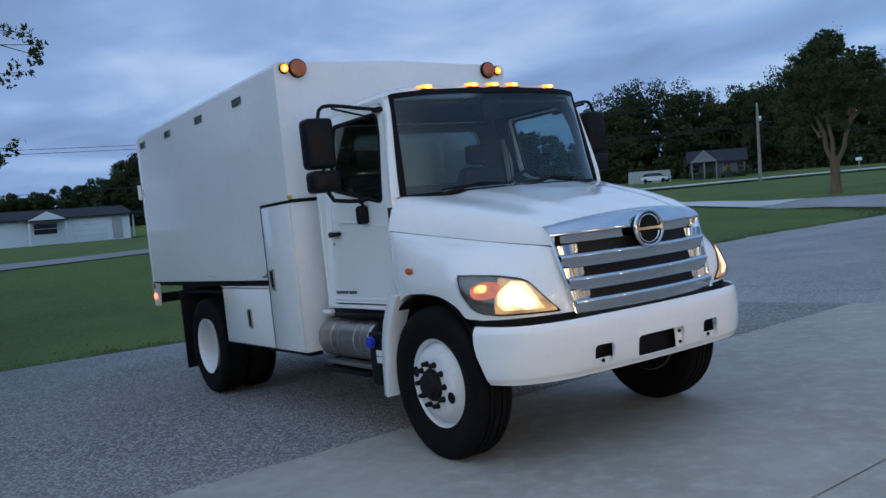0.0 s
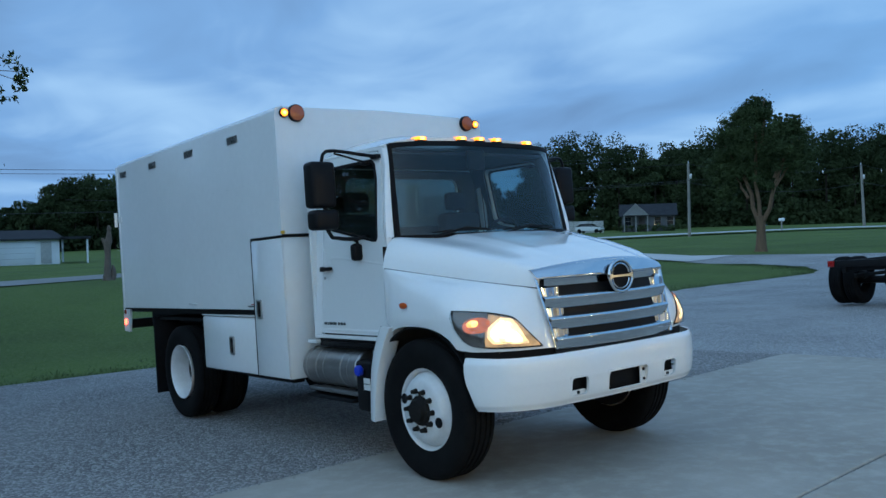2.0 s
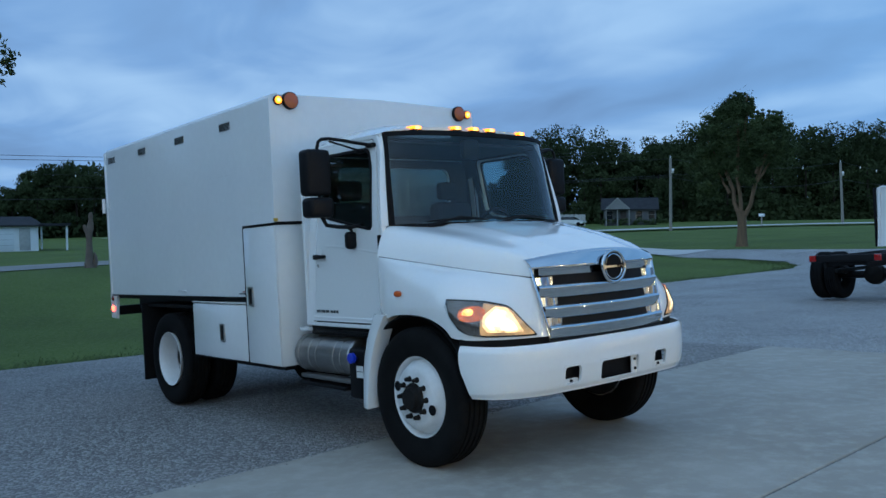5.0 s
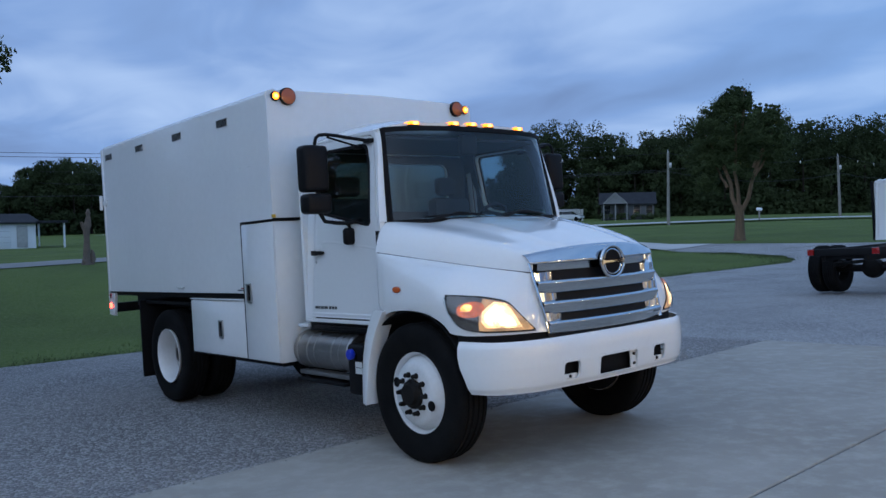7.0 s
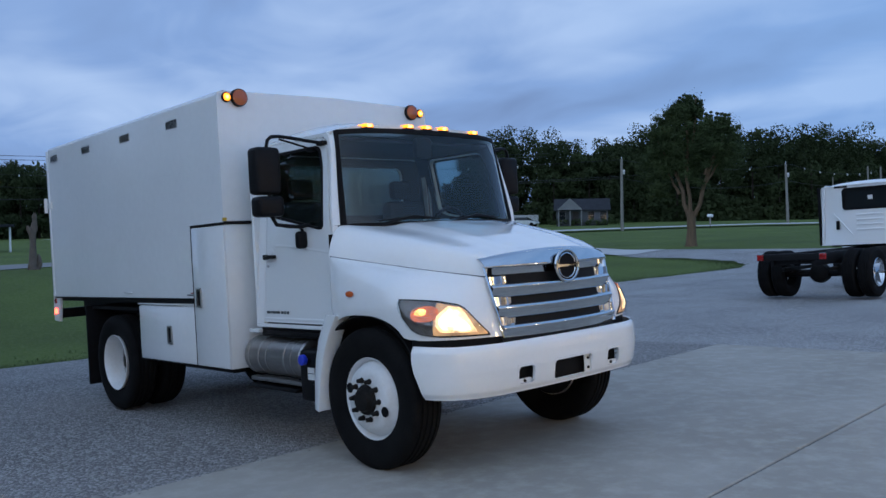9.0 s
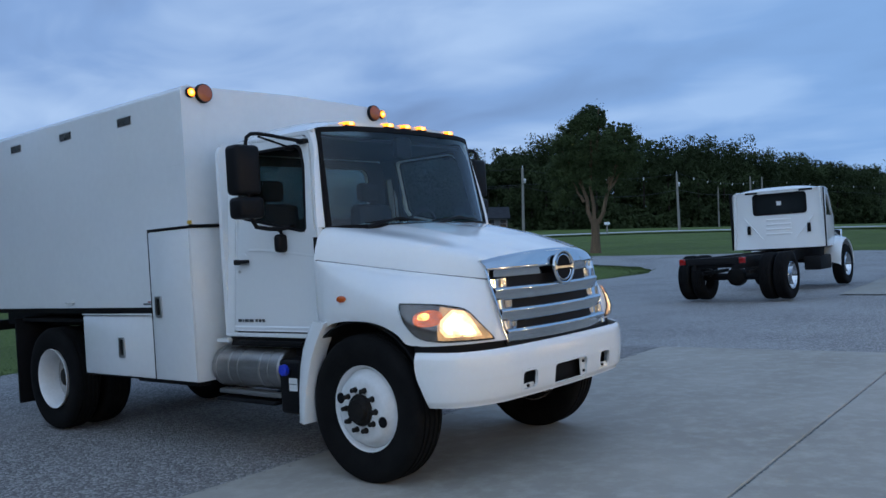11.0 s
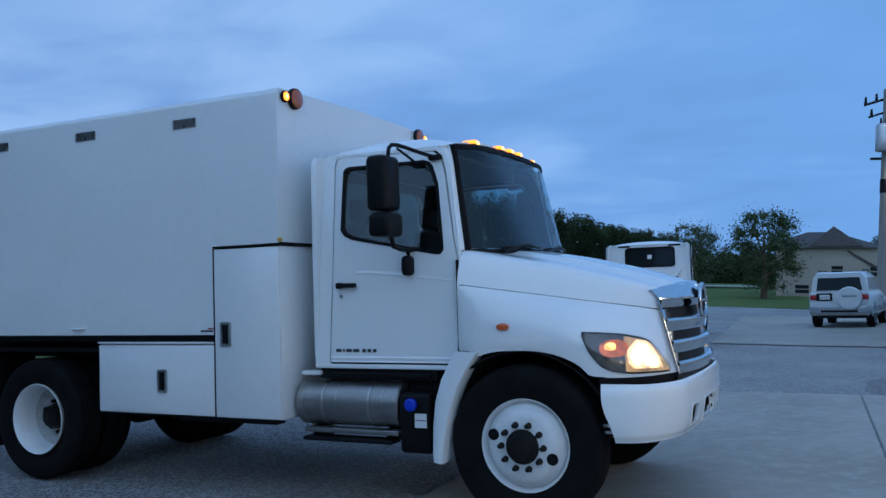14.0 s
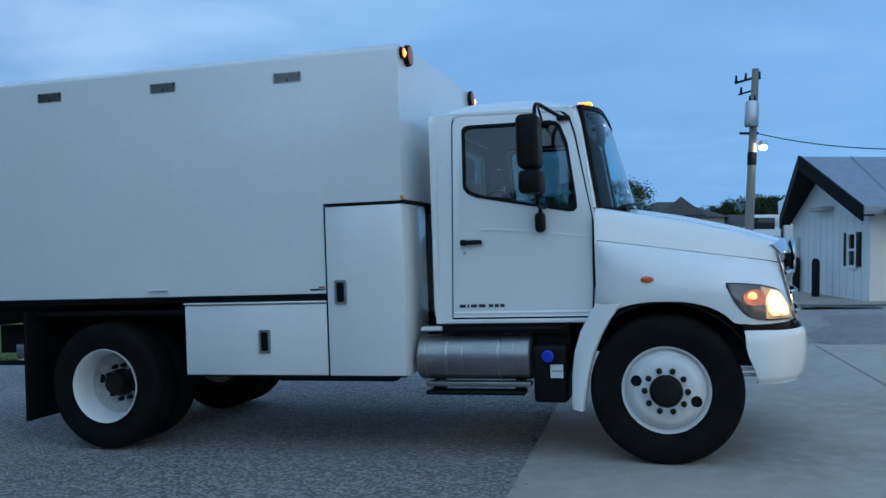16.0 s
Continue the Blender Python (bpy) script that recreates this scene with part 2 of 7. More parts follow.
FAR_LEAF = mat("woodland_leaves", (0.034, 0.050, 0.023), 0.9, spec=0.05, vary=0.5, scale=0.13, fine=1.2, tint=(0.068, 0.086, 0.038))
# darker copy of the bark: the woods' shade is put into its colour
BARK_IN_SHADE = mat("shaded_bark", (0.035, 0.028, 0.022), 0.9, spec=0.05, vary=0.4, scale=3, fine=24)
GREYTRIM = mat("weathered_grey_trim", (0.22, 0.22, 0.215), 0.75, vary=0.2)
FENCE = mat("pale_fence_board", (0.42, 0.42, 0.40), 0.7, vary=0.15)
CARWHITE = mat("white_car_paint", (0.62, 0.64, 0.64), 0.22, vary=0.04, coat=0.5)
CARSILVER = mat("silver_car_paint", (0.36, 0.38, 0.40), 0.25, 0.35, vary=0.06, coat=0.5)
CARGLASS = mat("dark_car_glass", (0.015, 0.018, 0.02), 0.06, vary=0.1)
WIRE = mat("cable_black", (0.02, 0.02, 0.02), 0.6)
NIGHTLAMP = glow("pole_lamp_lit", (1.0, 0.86, 0.62), 55.0, (1, 1, 1))


def ground_material(name, c1, c2, c3, s1, s2, rough, bump, dist, voronoi=0.0, streak=(1, 1, 1)):
    m = bpy.data.materials.new(name)
    m.use_nodes = True
    nt = m.node_tree
    b = nt.nodes["Principled BSDF"]
    b.inputs["Roughness"].default_value = rough
    b.inputs["Specular IOR Level"].default_value = 0.25
    co = nt.nodes.new("ShaderNodeTexCoord")
    mp = nt.nodes.new("ShaderNodeMapping")
    mp.inputs["Scale"].default_value = streak
    nt.links.new(co.outputs["Object"], mp.inputs[0])
    big = nt.nodes.new("ShaderNodeTexNoise")
    big.inputs["Scale"].default_value, big.inputs["Detail"].default_value = s1, 6.0
    small = nt.nodes.new("ShaderNodeTexNoise")
    small.inputs["Scale"].default_value, small.inputs["Detail"].default_value = s2, 4.0
    small.inputs["Roughness"].default_value = 0.7
    nt.links.new(mp.outputs[0], big.inputs["Vector"])
    nt.links.new(mp.outputs[0], small.inputs["Vector"])
    r1 = nt.nodes.new("ShaderNodeMapRange")
    r1.inputs["From Min"].default_value, r1.inputs["From Max"].default_value = 0.32, 0.68
    nt.links.new(big.outputs["Fac"], r1.inputs["Value"])
    m1 = nt.nodes.new("ShaderNodeMix")
    m1.data_type = "RGBA"
    m1.inputs["A"].default_value, m1.inputs["B"].default_value = (*c1, 1), (*c2, 1)
    nt.links.new(r1.outputs[0], m1.inputs["Factor"])
    r2 = nt.nodes.new("ShaderNodeMapRange")
    r2.inputs["From Min"].default_value, r2.inputs["From Max"].default_value = 0.45, 0.75
    r2.inputs["To Max"].default_value = 0.8
    height = small.outputs["Fac"]
    if voronoi:
        vo = nt.nodes.new("ShaderNodeTexVoronoi")
        vo.inputs["Scale"].default_value = voronoi
        nt.links.new(mp.outputs[0], vo.inputs["Vector"])
        sepc = nt.nodes.new("ShaderNodeSeparateColor")
        nt.links.new(vo.outputs["Color"], sepc.inputs[0])
        nt.links.new(sepc.outputs[0], r2.inputs["Value"])
        inv = nt.nodes.new("ShaderNodeMath")
        inv.operation = "SUBTRACT"
        inv.inputs[0].default_value = 1.0
        nt.links.new(vo.outputs["Distance"], inv.inputs[1])
        ad = nt.nodes.new("ShaderNodeMath")
        ad.operation = "MULTIPLY_ADD"
        ad.inputs[1].default_value = 0.6
        nt.links.new(small.outputs["Fac"], ad.inputs[0])
        nt.links.new(inv.outputs[0], ad.inputs[2])
        height = ad.outputs[0]
    else:
        nt.links.new(small.outputs["Fac"], r2.inputs["Value"])
    m2 = nt.nodes.new("ShaderNodeMix")
    m2.data_type = "RGBA"
    m2.inputs["B"].default_value = (*c3, 1)
    nt.links.new(r2.outputs[0], m2.inputs["Factor"])
    nt.links.new(m1.outputs["Result"], m2.inputs["A"])
    nt.links.new(m2.outputs["Result"], b.inputs["Base Color"])
    bp = nt.nodes.new("ShaderNodeBump")
    bp.inputs["Strength"].default_value, bp.inputs["Distance"].default_value = bump, dist
    nt.links.new(height, bp.inputs["Height"])
    nt.links.new(bp.outputs[0], b.inputs["Normal"])
    return m


GRASS = ground_material("mown_grass", (0.058, 0.088, 0.015), (0.100, 0.146, 0.026), (0.185, 0.22, 0.070), 0.20, 13.0, 0.9, 0.9, 0.06)
GRAVEL = ground_material("grey_gravel", (0.155, 0.148, 0.142), (0.265, 0.255, 0.246), (0.445, 0.43, 0.414), 0.45, 30.0, 0.88, 1.0, 0.022, voronoi=44.0)
PALE_GRAVEL = ground_material("pale_gravel", (0.185, 0.179, 0.172), (0.305, 0.297, 0.287), (0.49, 0.477, 0.46), 0.5, 30.0, 0.88, 0.8, 0.014, voronoi=55.0)
LANEMAT = ground_material("grey_lane_gravel", (0.20, 0.197, 0.185), (0.26, 0.255, 0.24), (0.32, 0.31, 0.295), 0.3, 18.0, 0.88, 0.4, 0.01)
ROADMAT = ground_material("pale_road", (0.47, 0.46, 0.44), (0.55, 0.54, 0.52), (0.60, 0.59, 0.57), 0.3, 18.0, 0.85, 0.4, 0.01)
ASPHALT = ground_material("worn_asphalt", (0.075, 0.077, 0.08), (0.10, 0.102, 0.105), (0.14, 0.14, 0.14), 0.3, 30.0, 0.8, 0.5, 0.01, voronoi=40.0)

CONCRETE = ground_material("concrete_slab", (0.305, 0.279, 0.235), (0.405, 0.376, 0.325), (0.46, 0.432, 0.38), 0.6, 5.0, 0.75, 0.25, 0.004)
DARK_GRAVEL = ground_material("compacted_gravel", (0.150, 0.145, 0.139), (0.232, 0.226, 0.219), (0.38, 0.37, 0.355), 0.35, 34.0, 0.88, 0.7, 0.014, voronoi=60.0)
# brake dust on the enamel, with the deep dish's shade put into the colour
DUST_AND_SHADE = mat("dusty_shaded_enamel", (0.36, 0.35, 0.335), 0.5, vary=0.3, scale=9, fine=40, tint=(0.55, 0.54, 0.52))
LEAF_PALE = mat("pale_tree_leaves", (0.060, 0.085, 0.035), 0.7, spec=0.15, vary=0.45, scale=0.8, fine=6, tint=(0.115, 0.145, 0.065))

# ---- mesh helpers ----


def finish(name, bm, material, sharp=32):
    bmesh.ops.recalc_face_normals(bm, faces=bm.faces)
    me = bpy.data.meshes.new(name)
    bm.to_mesh(me)
    bm.free()
    me.materials.append(material)
    me.shade_smooth()
    me.set_sharp_from_angle(angle=radians(sharp))
    return me


def part(name, bm, material, parent, label="", sharp=32):
    """One mesh object under a thing or a part."""
    ob = new(name, finish(name, bm, material, sharp))
    ob.parent = parent
    if label:
        ob["label"] = label
    return ob


def shared(name, me, parent, m):
    ob = new(name, me)
    ob.parent = parent
    ob.matrix_local = m
    return ob


def thing(name, label, category, m=None, group=""):
    ob = tagged(new(name), label, category, group)
    if m is not None:
        ob.matrix_world = m
    return ob


def solo(name, bm, material, label, category, group="", kind="", sharp=32):
    return tagged(new(name, finish(name, bm, material, sharp)), label, category, group, kind)


def bx(x0, x1, y0, y1, z0, z1, bevel=0.0, seg=2, bm=None):
    bm = bm or bmesh.new()
    r = bmesh.ops.create_cube(bm, size=1, matrix=Matrix.Translation(((x0 + x1) / 2, (y0 + y1) / 2, (z0 + z1) / 2)) @ Matrix.Diagonal((x1 - x0, y1 - y0, z1 - z0, 1)))
    if bevel:
        edges = {e for v in r["verts"] for e in v.link_edges}
        bmesh.ops.bevel(bm, geom=list(edges), offset=bevel, segments=seg, affect="EDGES", profile=0.5)
    return bm


def revolve(profile, centre, axis="y", seg=40, bm=None, flip=1, cap=True):
    """A closed turning of (radius, along) pairs round an axis through centre."""
    bm = bm or bmesh.new()
    c = Vector(centre)
    rings = []
    for r, a in profile:
        ring = []
        for i in range(seg):
            th = 2 * math.pi * i / seg
            u, w = r * math.cos(th), r * math.sin(th)
            p = {"y": (u, a * flip, w), "x": (a * flip, u, w), "z": (u, w, a * flip)}[axis]
            ring.append(bm.verts.new(c + Vector(p)))
        rings.append(ring)
    for ra, rb in zip(rings, rings[1:]):
        for i in range(seg):
            j = (i + 1) % seg
            bm.faces.new((ra[i], ra[j], rb[j], rb[i]))
    if cap:
        for ring in (rings[0], rings[-1]):
            bm.faces.new(ring)
    else:
        for i in range(seg):
            j = (i + 1) % seg
            bm.faces.new((rings[-1][i], rings[-1][j], rings[0][j], rings[0][i]))
    return bm


def disc(centre, axis, r, depth, seg=20, bm=None, bevel=0.0):
    prof = [(r - bevel, 0), (r, bevel), (r, depth - bevel), (r - bevel, depth)] if bevel else [(r, 0), (r, depth)]
    return revolve(prof, centre, axis, seg, bm)


def tube(points, r, seg=8, bm=None, closed=False):
    """A pipe along points; r may be a list."""
    bm = bm or bmesh.new()
    pts = [Vector(p) for p in points]
    n = len(pts)
    rs = r if isinstance(r, (list, tuple)) else [r] * n
    rings = []
    side = None
    for i, p in enumerate(pts):
        a, b = pts[(i - 1) % n if closed else max(i - 1, 0)], pts[(i + 1) % n if closed else min(i + 1, n - 1)]
        d = (b - a).normalized()
        if side is None:
            side = d.orthogonal().normalized()
        side = (side - d * side.dot(d)).normalized()
        up = d.cross(side)
        rings.append([bm.verts.new(p + rs[i] * (math.cos(2 * math.pi * k / seg) * side + math.sin(2 * math.pi * k / seg) * up)) for k in range(seg)])
    pairs = list(zip(rings, rings[1:])) + ([(rings[-1], rings[0])] if closed else [])
    for ra, rb in pairs:
        for i in range(seg):
            j = (i + 1) % seg
            bm.faces.new((ra[i], ra[j], rb[j], rb[i]))
    if not closed:
        bm.faces.new(rings[0])
        bm.faces.new(rings[-1])
    return bm


def sheet(rows, thick=0.0, skip=None, bm=None):
    """Quads through rows of points; skip(i, j) leaves a cell open; thick gives it depth along its normals."""
    bm = bm or bmesh.new()
    vs = [[bm.verts.new(p) for p in row] for row in rows]
    faces = []
    for i in range(len(vs) - 1):
        for j in range(len(vs[0]) - 1):
            if skip and skip(i, j):
                continue
            faces.append(bm.faces.new((vs[i][j], vs[i][j + 1], vs[i + 1][j + 1], vs[i + 1][j])))
    loose = [v for row in vs for v in row if not v.link_faces]
    for v in loose:
        bm.verts.remove(v)
    if thick:
        bmesh.ops.recalc_face_normals(bm, faces=bm.faces)
        bmesh.ops.solidify(bm, geom=bm.faces[:], thickness=thick)
    return bm


def plate(outer, holes, place, depth, bevel=0.0):
    """A flat panel with openings: outlines in (u, v); place(u, v, d) gives the point at depth d (0 to depth)."""
    bm = bmesh.new()
    edges = []
    for loop in (outer, *holes):
        vs = [bm.verts.new((u, v, 0)) for u, v in loop]
        edges += [bm.edges.new((vs[i], vs[(i + 1) % len(vs)])) for i in range(len(vs))]
    bmesh.ops.triangle_fill(bm, edges=edges, use_beauty=True, use_dissolve=False)
    r = bmesh.ops.extrude_face_region(bm, geom=bm.faces[:])
    for v in r["geom"]:
        if isinstance(v, bmesh.types.BMVert):
            v.co.z = depth
    for v in bm.verts:
        v.co = Vector(place(v.co.x, v.co.y, v.co.z))
    return bm


def rounded(u0, u1, v0, v1, r, n=5):
    pts = []
    for cu, cv, a in ((u1 - r, v1 - r, 0), (u0 + r, v1 - r, 90), (u0 + r, v0 + r, 180), (u1 - r, v0 + r, 270)):
        for k in range(n + 1):
            th = radians(a + 90 * k / n)
            pts.append((cu + r * math.cos(th), cv + r * math.sin(th)))
    return pts


def smooth01(a):
    a = min(max(a, 0.0), 1.0)
    return a * a * (3 - 2 * a)


def interp(table, x):
    xs = [r[0] for r in table]
    if x <= xs[0]:
        return table[0][1]
    for (a, va), (b, vb) in zip(table, table[1:]):
        if x <= b:
            k = (x - a) / (b - a)
            return va + (vb - va) * k
    return table[-1][1]


def bezier(a, b, c, k):
    a, b, c = Vector(a), Vector(b), Vector(c)
    return a * (1 - k) ** 2 + b * 2 * k * (1 - k) + c * k * k


def ground_z(x, y):
    near = 0.045 * x + 0.015 * y - 0.018
    far = 0.42 + 0.019 * min(max(0.0, y - 38), 90) - 0.36 * smooth01((-x - 42) / 30) * smooth01((40 - y) / 20)
    w = 1 - smooth01(max((-x - 10) / 18, (y - 22) / 20))
    return near * w + far * (1 - w)

# ---- ground ----


def terrain():
    xs = sorted({*np.arange(-30, 24.1, 2.0), *np.linspace(-420, -30, 30), *np.linspace(24, 420, 26)})
    ys = sorted({*np.arange(-14, 60.1, 2.0), *np.linspace(-320, -14, 18), *np.linspace(60, 420, 28)})
    bm = sheet([[(x, y, ground_z(x, y) - 0.06) for x in xs] for y in ys])
    tagged(new("ground", finish("ground", bm, GRASS)), "mown green lawn that spreads to the far trees", "lawn", kind="structure")


def ribbon(name, left, right, material, label, category, lift=0.02, across=6, step=24):
    """A drive or lot between two edge lines, laid on the ground."""

    def along(line, k):
        seg = [0.0]
        for a, b in zip(line, line[1:]):
            seg.append(seg[-1] + math.hypot(b[0] - a[0], b[1] - a[1]))
        d = k * seg[-1]
        for i in range(len(seg) - 1):
            if d <= seg[i + 1] + 1e-9:
                f = (d - seg[i]) / (seg[i + 1] - seg[i])
                return line[i][0] + f * (line[i + 1][0] - line[i][0]), line[i][1] + f * (line[i + 1][1] - line[i][1])
        return line[-1]

    rows = []
    for i in range(step + 1):
        a, b = along(left, i / step), along(right, i / step)
        wob = 0.05 * math.sin(i * 2.1) + 0.04 * math.sin(i * 5.3)
        row = []
        for j in range(across + 1):
            k = j / across
            x, y = a[0] + (b[0] - a[0]) * k, a[1] + (b[1] - a[1]) * k
            if j in (0, across):
                x, y = x + wob, y + wob
            row.append((x, y, ground_z(x, y) + lift))
        rows.append(row)
    return tagged(new(name, finish(name, sheet(rows), material)), label, category, kind="structure")


terrain()
ribbon("gravel_lot", [(-10.9, -60), (-10.6, -8), (-10.3, -0.5), (-10.15, 1.7), (-10.3, 6), (-10.45, 7.2)], [(30, -60), (30, -8), (30, 0), (30, 3), (30, 6), (30, 7.2)], GRAVEL, "coarse grey gravel lot with darker worn patches", "gravel lot", -0.015, 40, 60)
ribbon("rear_lot", [(-10.45, 7.2), (-11.3, 14), (-12.2, 20), (-12.45, 22.5), (-12.25, 24.8), (-11.6, 27.6), (-12.0, 29), (-13.7, 30.9), (-16.8, 32.4), (-22, 33)], [(30, 7.2), (30, 14), (30, 20), (22, 27), (14, 34), (6, 40), (-2, 41.8), (-7, 42.3), (-13.9, 38.6), (-22, 37.4)], PALE_GRAVEL, "pale fine gravel behind the slab", "gravel lot", -0.015, 40, 50)
ribbon("gravel_lane", [(2.2, 7.1), (1.9, 8.5), (2.6, 10.2), (2.8, 12.2)], [(30, 7.1), (30, 8.5), (30, 10.2), (30, 11.4)], DARK_GRAVEL, "darker compacted gravel strip along the slab", "gravel lot", -0.009, 20, 16)
ribbon("drive", [(-21, 33), (-40, 31), (-46, 30)], [(-21, 37.3), (-40, 35), (-46, 34)], ROADMAT, "pale gravel drive between lawns", "drive", 0.01, 6, 30)
ribbon("path", [(-27.5, 3.3), (-33.5, 15), (-41, 31)], [(-31.9, 4.2), (-37.5, 15), (-44, 31)], LANEMAT, "narrow pale gravel lane across the lawn", "lane", -0.03, 4, 14)
ribbon("path", [(-27.5, 3.3), (-24, -10), (-22, -60)], [(-31.9, 4.2), (-28, -10), (-26, -60)], LANEMAT, "narrow pale gravel lane across the lawn", "lane", -0.03, 4, 14)
ribbon("road", [(-130, 40), (-75, 50), (-52, 62), (-49.5, 71), (-46.5, 78), (-40.5, 87), (-20, 92), (30, 97), (160, 110)], [(-132, 46), (-77, 56), (-56, 66), (-53.5, 75), (-50, 82.5), (-43, 92), (-21, 97.5), (30, 102), (160, 115)], ROADMAT, "country road beyond the lawn", "road", 0.16, 4, 60)
ribbon("pavement", [(-1.3, 16.3), (4.0, 14.8), (20, 12.5)], [(-2.2, 30.0), (4.0, 30.0), (20, 30.0)], CONCRETE, "pale concrete apron before the white building", "pavement", 0.008, 8, 20)

# the concrete slab under the front wheels, cast in bays with open joints
slab = thing("slab", "pale stained concrete slab cast in bays with joints", "concrete slab", LEAN)
slab["kind"] = "structure"
for i, (xa, xb) in enumerate([(-0.985, 2.24), (2.26, 7.5), (7.52, 13.0), (13.02, 20.0)]):
    for ya, yb in [(-30, -8.02), (-8.0, 7.2)]:
        bay = bx(xa, xb, ya, yb, -0.16, -0.018, 0.008, 1)
        for v in bay.verts:
            v.co.x -= (0.036 if v.co.x < 0 else 0.045) * v.co.y
        part("concrete_bay", bay, CONCRETE, slab)

# ---- the box truck, in its own frame: x ahead, y to its left, box centre line at y = 1.22 ----
CY = 1.22
truck = thing("box_truck", "white truck with tall box body and side cabinets, lamps lit", "truck", LEAN)


def both(fn):
    """Builds a part on the right side and its mirror on the left."""
    for side in (1, -1):
        fn(lambda p, s=side: Vector((p[0], CY + s * (p[1] - CY), p[2])), side)


def mirror_bm(bm, side):
    if side < 0:
        for v in bm.verts:
            v.co.y = 2 * CY - v.co.y
    return bm


# box body
def box_body():
    # cross-section with rounded roof edges, drawn along x; the lower front corner is cut out for the cabinets
    def section(x, z0):
        k = (x + 1.82) / -4.24
        top = 3.038 + 0.01 * k
        pts = [(0.0, z0), (0.0, top - 0.06)]
        pts += [(0.05 - 0.05 * math.cos(radians(a)), top - 0.06 + 0.05 * math.sin(radians(a))) for a in (22, 45, 67, 90)]
        pts += [(CY, top + 0.015)]
        full = pts + [(2 * CY - y, z) for y, z in reversed(pts[:-1])]
        return [(x, y, z) for y, z in full]

    bm = bmesh.new()
    for xa, xb, z0 in ((-6.06, -2.434, 1.205), (-2.434, -1.82, 1.872)):
        n = 2
        sheet([section(xa + (xb - xa) * i / n, z0) for i in range(n + 1)], bm=bm)
        bm.verts.ensure_lookup_table()
    # front wall, rear wall, floor
    for x, z0 in ((-1.82, 1.872), (-6.06, 1.205)):
        loop = section(x, z0)
        loop.append(loop[0])
        sheet([loop, [(x, CY, 2.3)] * len(loop)], bm=bm)
    bmesh.ops.remove_doubles(bm, verts=bm.verts, dist=0.0015)
    part("box_shell", bm, BOXWHITE, truck, "white painted panel body", 40)
    part("floor_deck", bx(-6.04, -2.45, 0.02, 2.42, 1.16, 1.204), FRAME, truck)


box_body()
both(lambda p, s: [
    part("lower_trim", mirror_bm(bx(-6.05, -2.44, -0.012, 0.02, 1.193, 1.209, 0.004), s), SEAL, truck),
    part("step_seal", mirror_bm(bx(-2.44, -1.81, -0.006, 0.3, 1.863, 1.879, 0.004), s), SEAL, truck),
])
part("front_seal", bx(-1.835, -1.812, 0.0, 2.44, 1.862, 1.886, 0.004), SEAL, truck)
part("roof_rivet_strip", bx(-6.02, -1.86, 0.095, 0.115, 3.030, 3.046), BOXWHITE, truck)
rivet = finish("rivet", disc((0, 0, 0), "z", 0.009, 0.010, 8), ALU)
for i in range(11):
    k = i / 10
    shared("rivet", rivet, truck, pose(-1.95 - 4.0 * k, 0.10, 3.036 + 0.01 * k))


# side vents: louvred grilles
def vents():
    for i, x in enumerate((-2.70, -3.775, -4.84, -5.85)):
        z = 2.853 + 0.010 * i
        for s in (1, -1):
            frame_bm = plate(rounded(-0.115, 0.115, -0.038, 0.038, 0.006, 2), [rounded(-0.107, 0.107, -0.031, 0.031, 0.004, 2)], lambda u, v, d, x=x, z=z: (x + u, -0.006 + d, z + v), 0.008)
            vent = part("side_vent", mirror_bm(frame_bm, s), ALU, truck, "louvred grey metal vent")
            part("vent_backing", mirror_bm(bx(x - 0.103, x + 0.103, -0.0025, 0.004, z - 0.034, z + 0.034), s), SEAL, vent)
            for k in range(12):
                # the louvres of the two halves lean against each other
                u, q = x - 0.096 + 0.0168 * k, 0.011 if k < 6 else -0.011
                bm = sheet([[(u - q, -0.007, z - 0.030), (u - q + 0.0085, -0.007, z - 0.030)], [(u + q, -0.007, z + 0.030), (u + q + 0.0085, -0.007, z + 0.030)]], 0.002)
                part("slat", mirror_bm(bm, s), ALU, vent)


vents()


# cabinets under the box
def latch(x, z, parent, s):
    fr = plate(rounded(-0.047, 0.047, -0.09, 0.09, 0.012, 3), [rounded(-0.03, 0.03, -0.072, 0.072, 0.008, 3)], lambda u, v, d: (x + u, -0.018 + d, z + v), 0.012)
    l = part("latch", mirror_bm(fr, s), ALU, parent, "polished steel paddle latch")
    part_pan = bx(x - 0.032, x + 0.032, -0.009, -0.004, z - 0.074, z + 0.074)
    bx(x - 0.018, x + 0.02, -0.016, -0.009, z + 0.0, z + 0.066, 0.004, bm=part_pan)
    bx(x - 0.008, x + 0.012, -0.017, -0.009, z - 0.06, z + 0.005, 0.004, bm=part_pan)
    o = part("latch_pan", mirror_bm(part_pan, s), BLACK, parent)
    return l


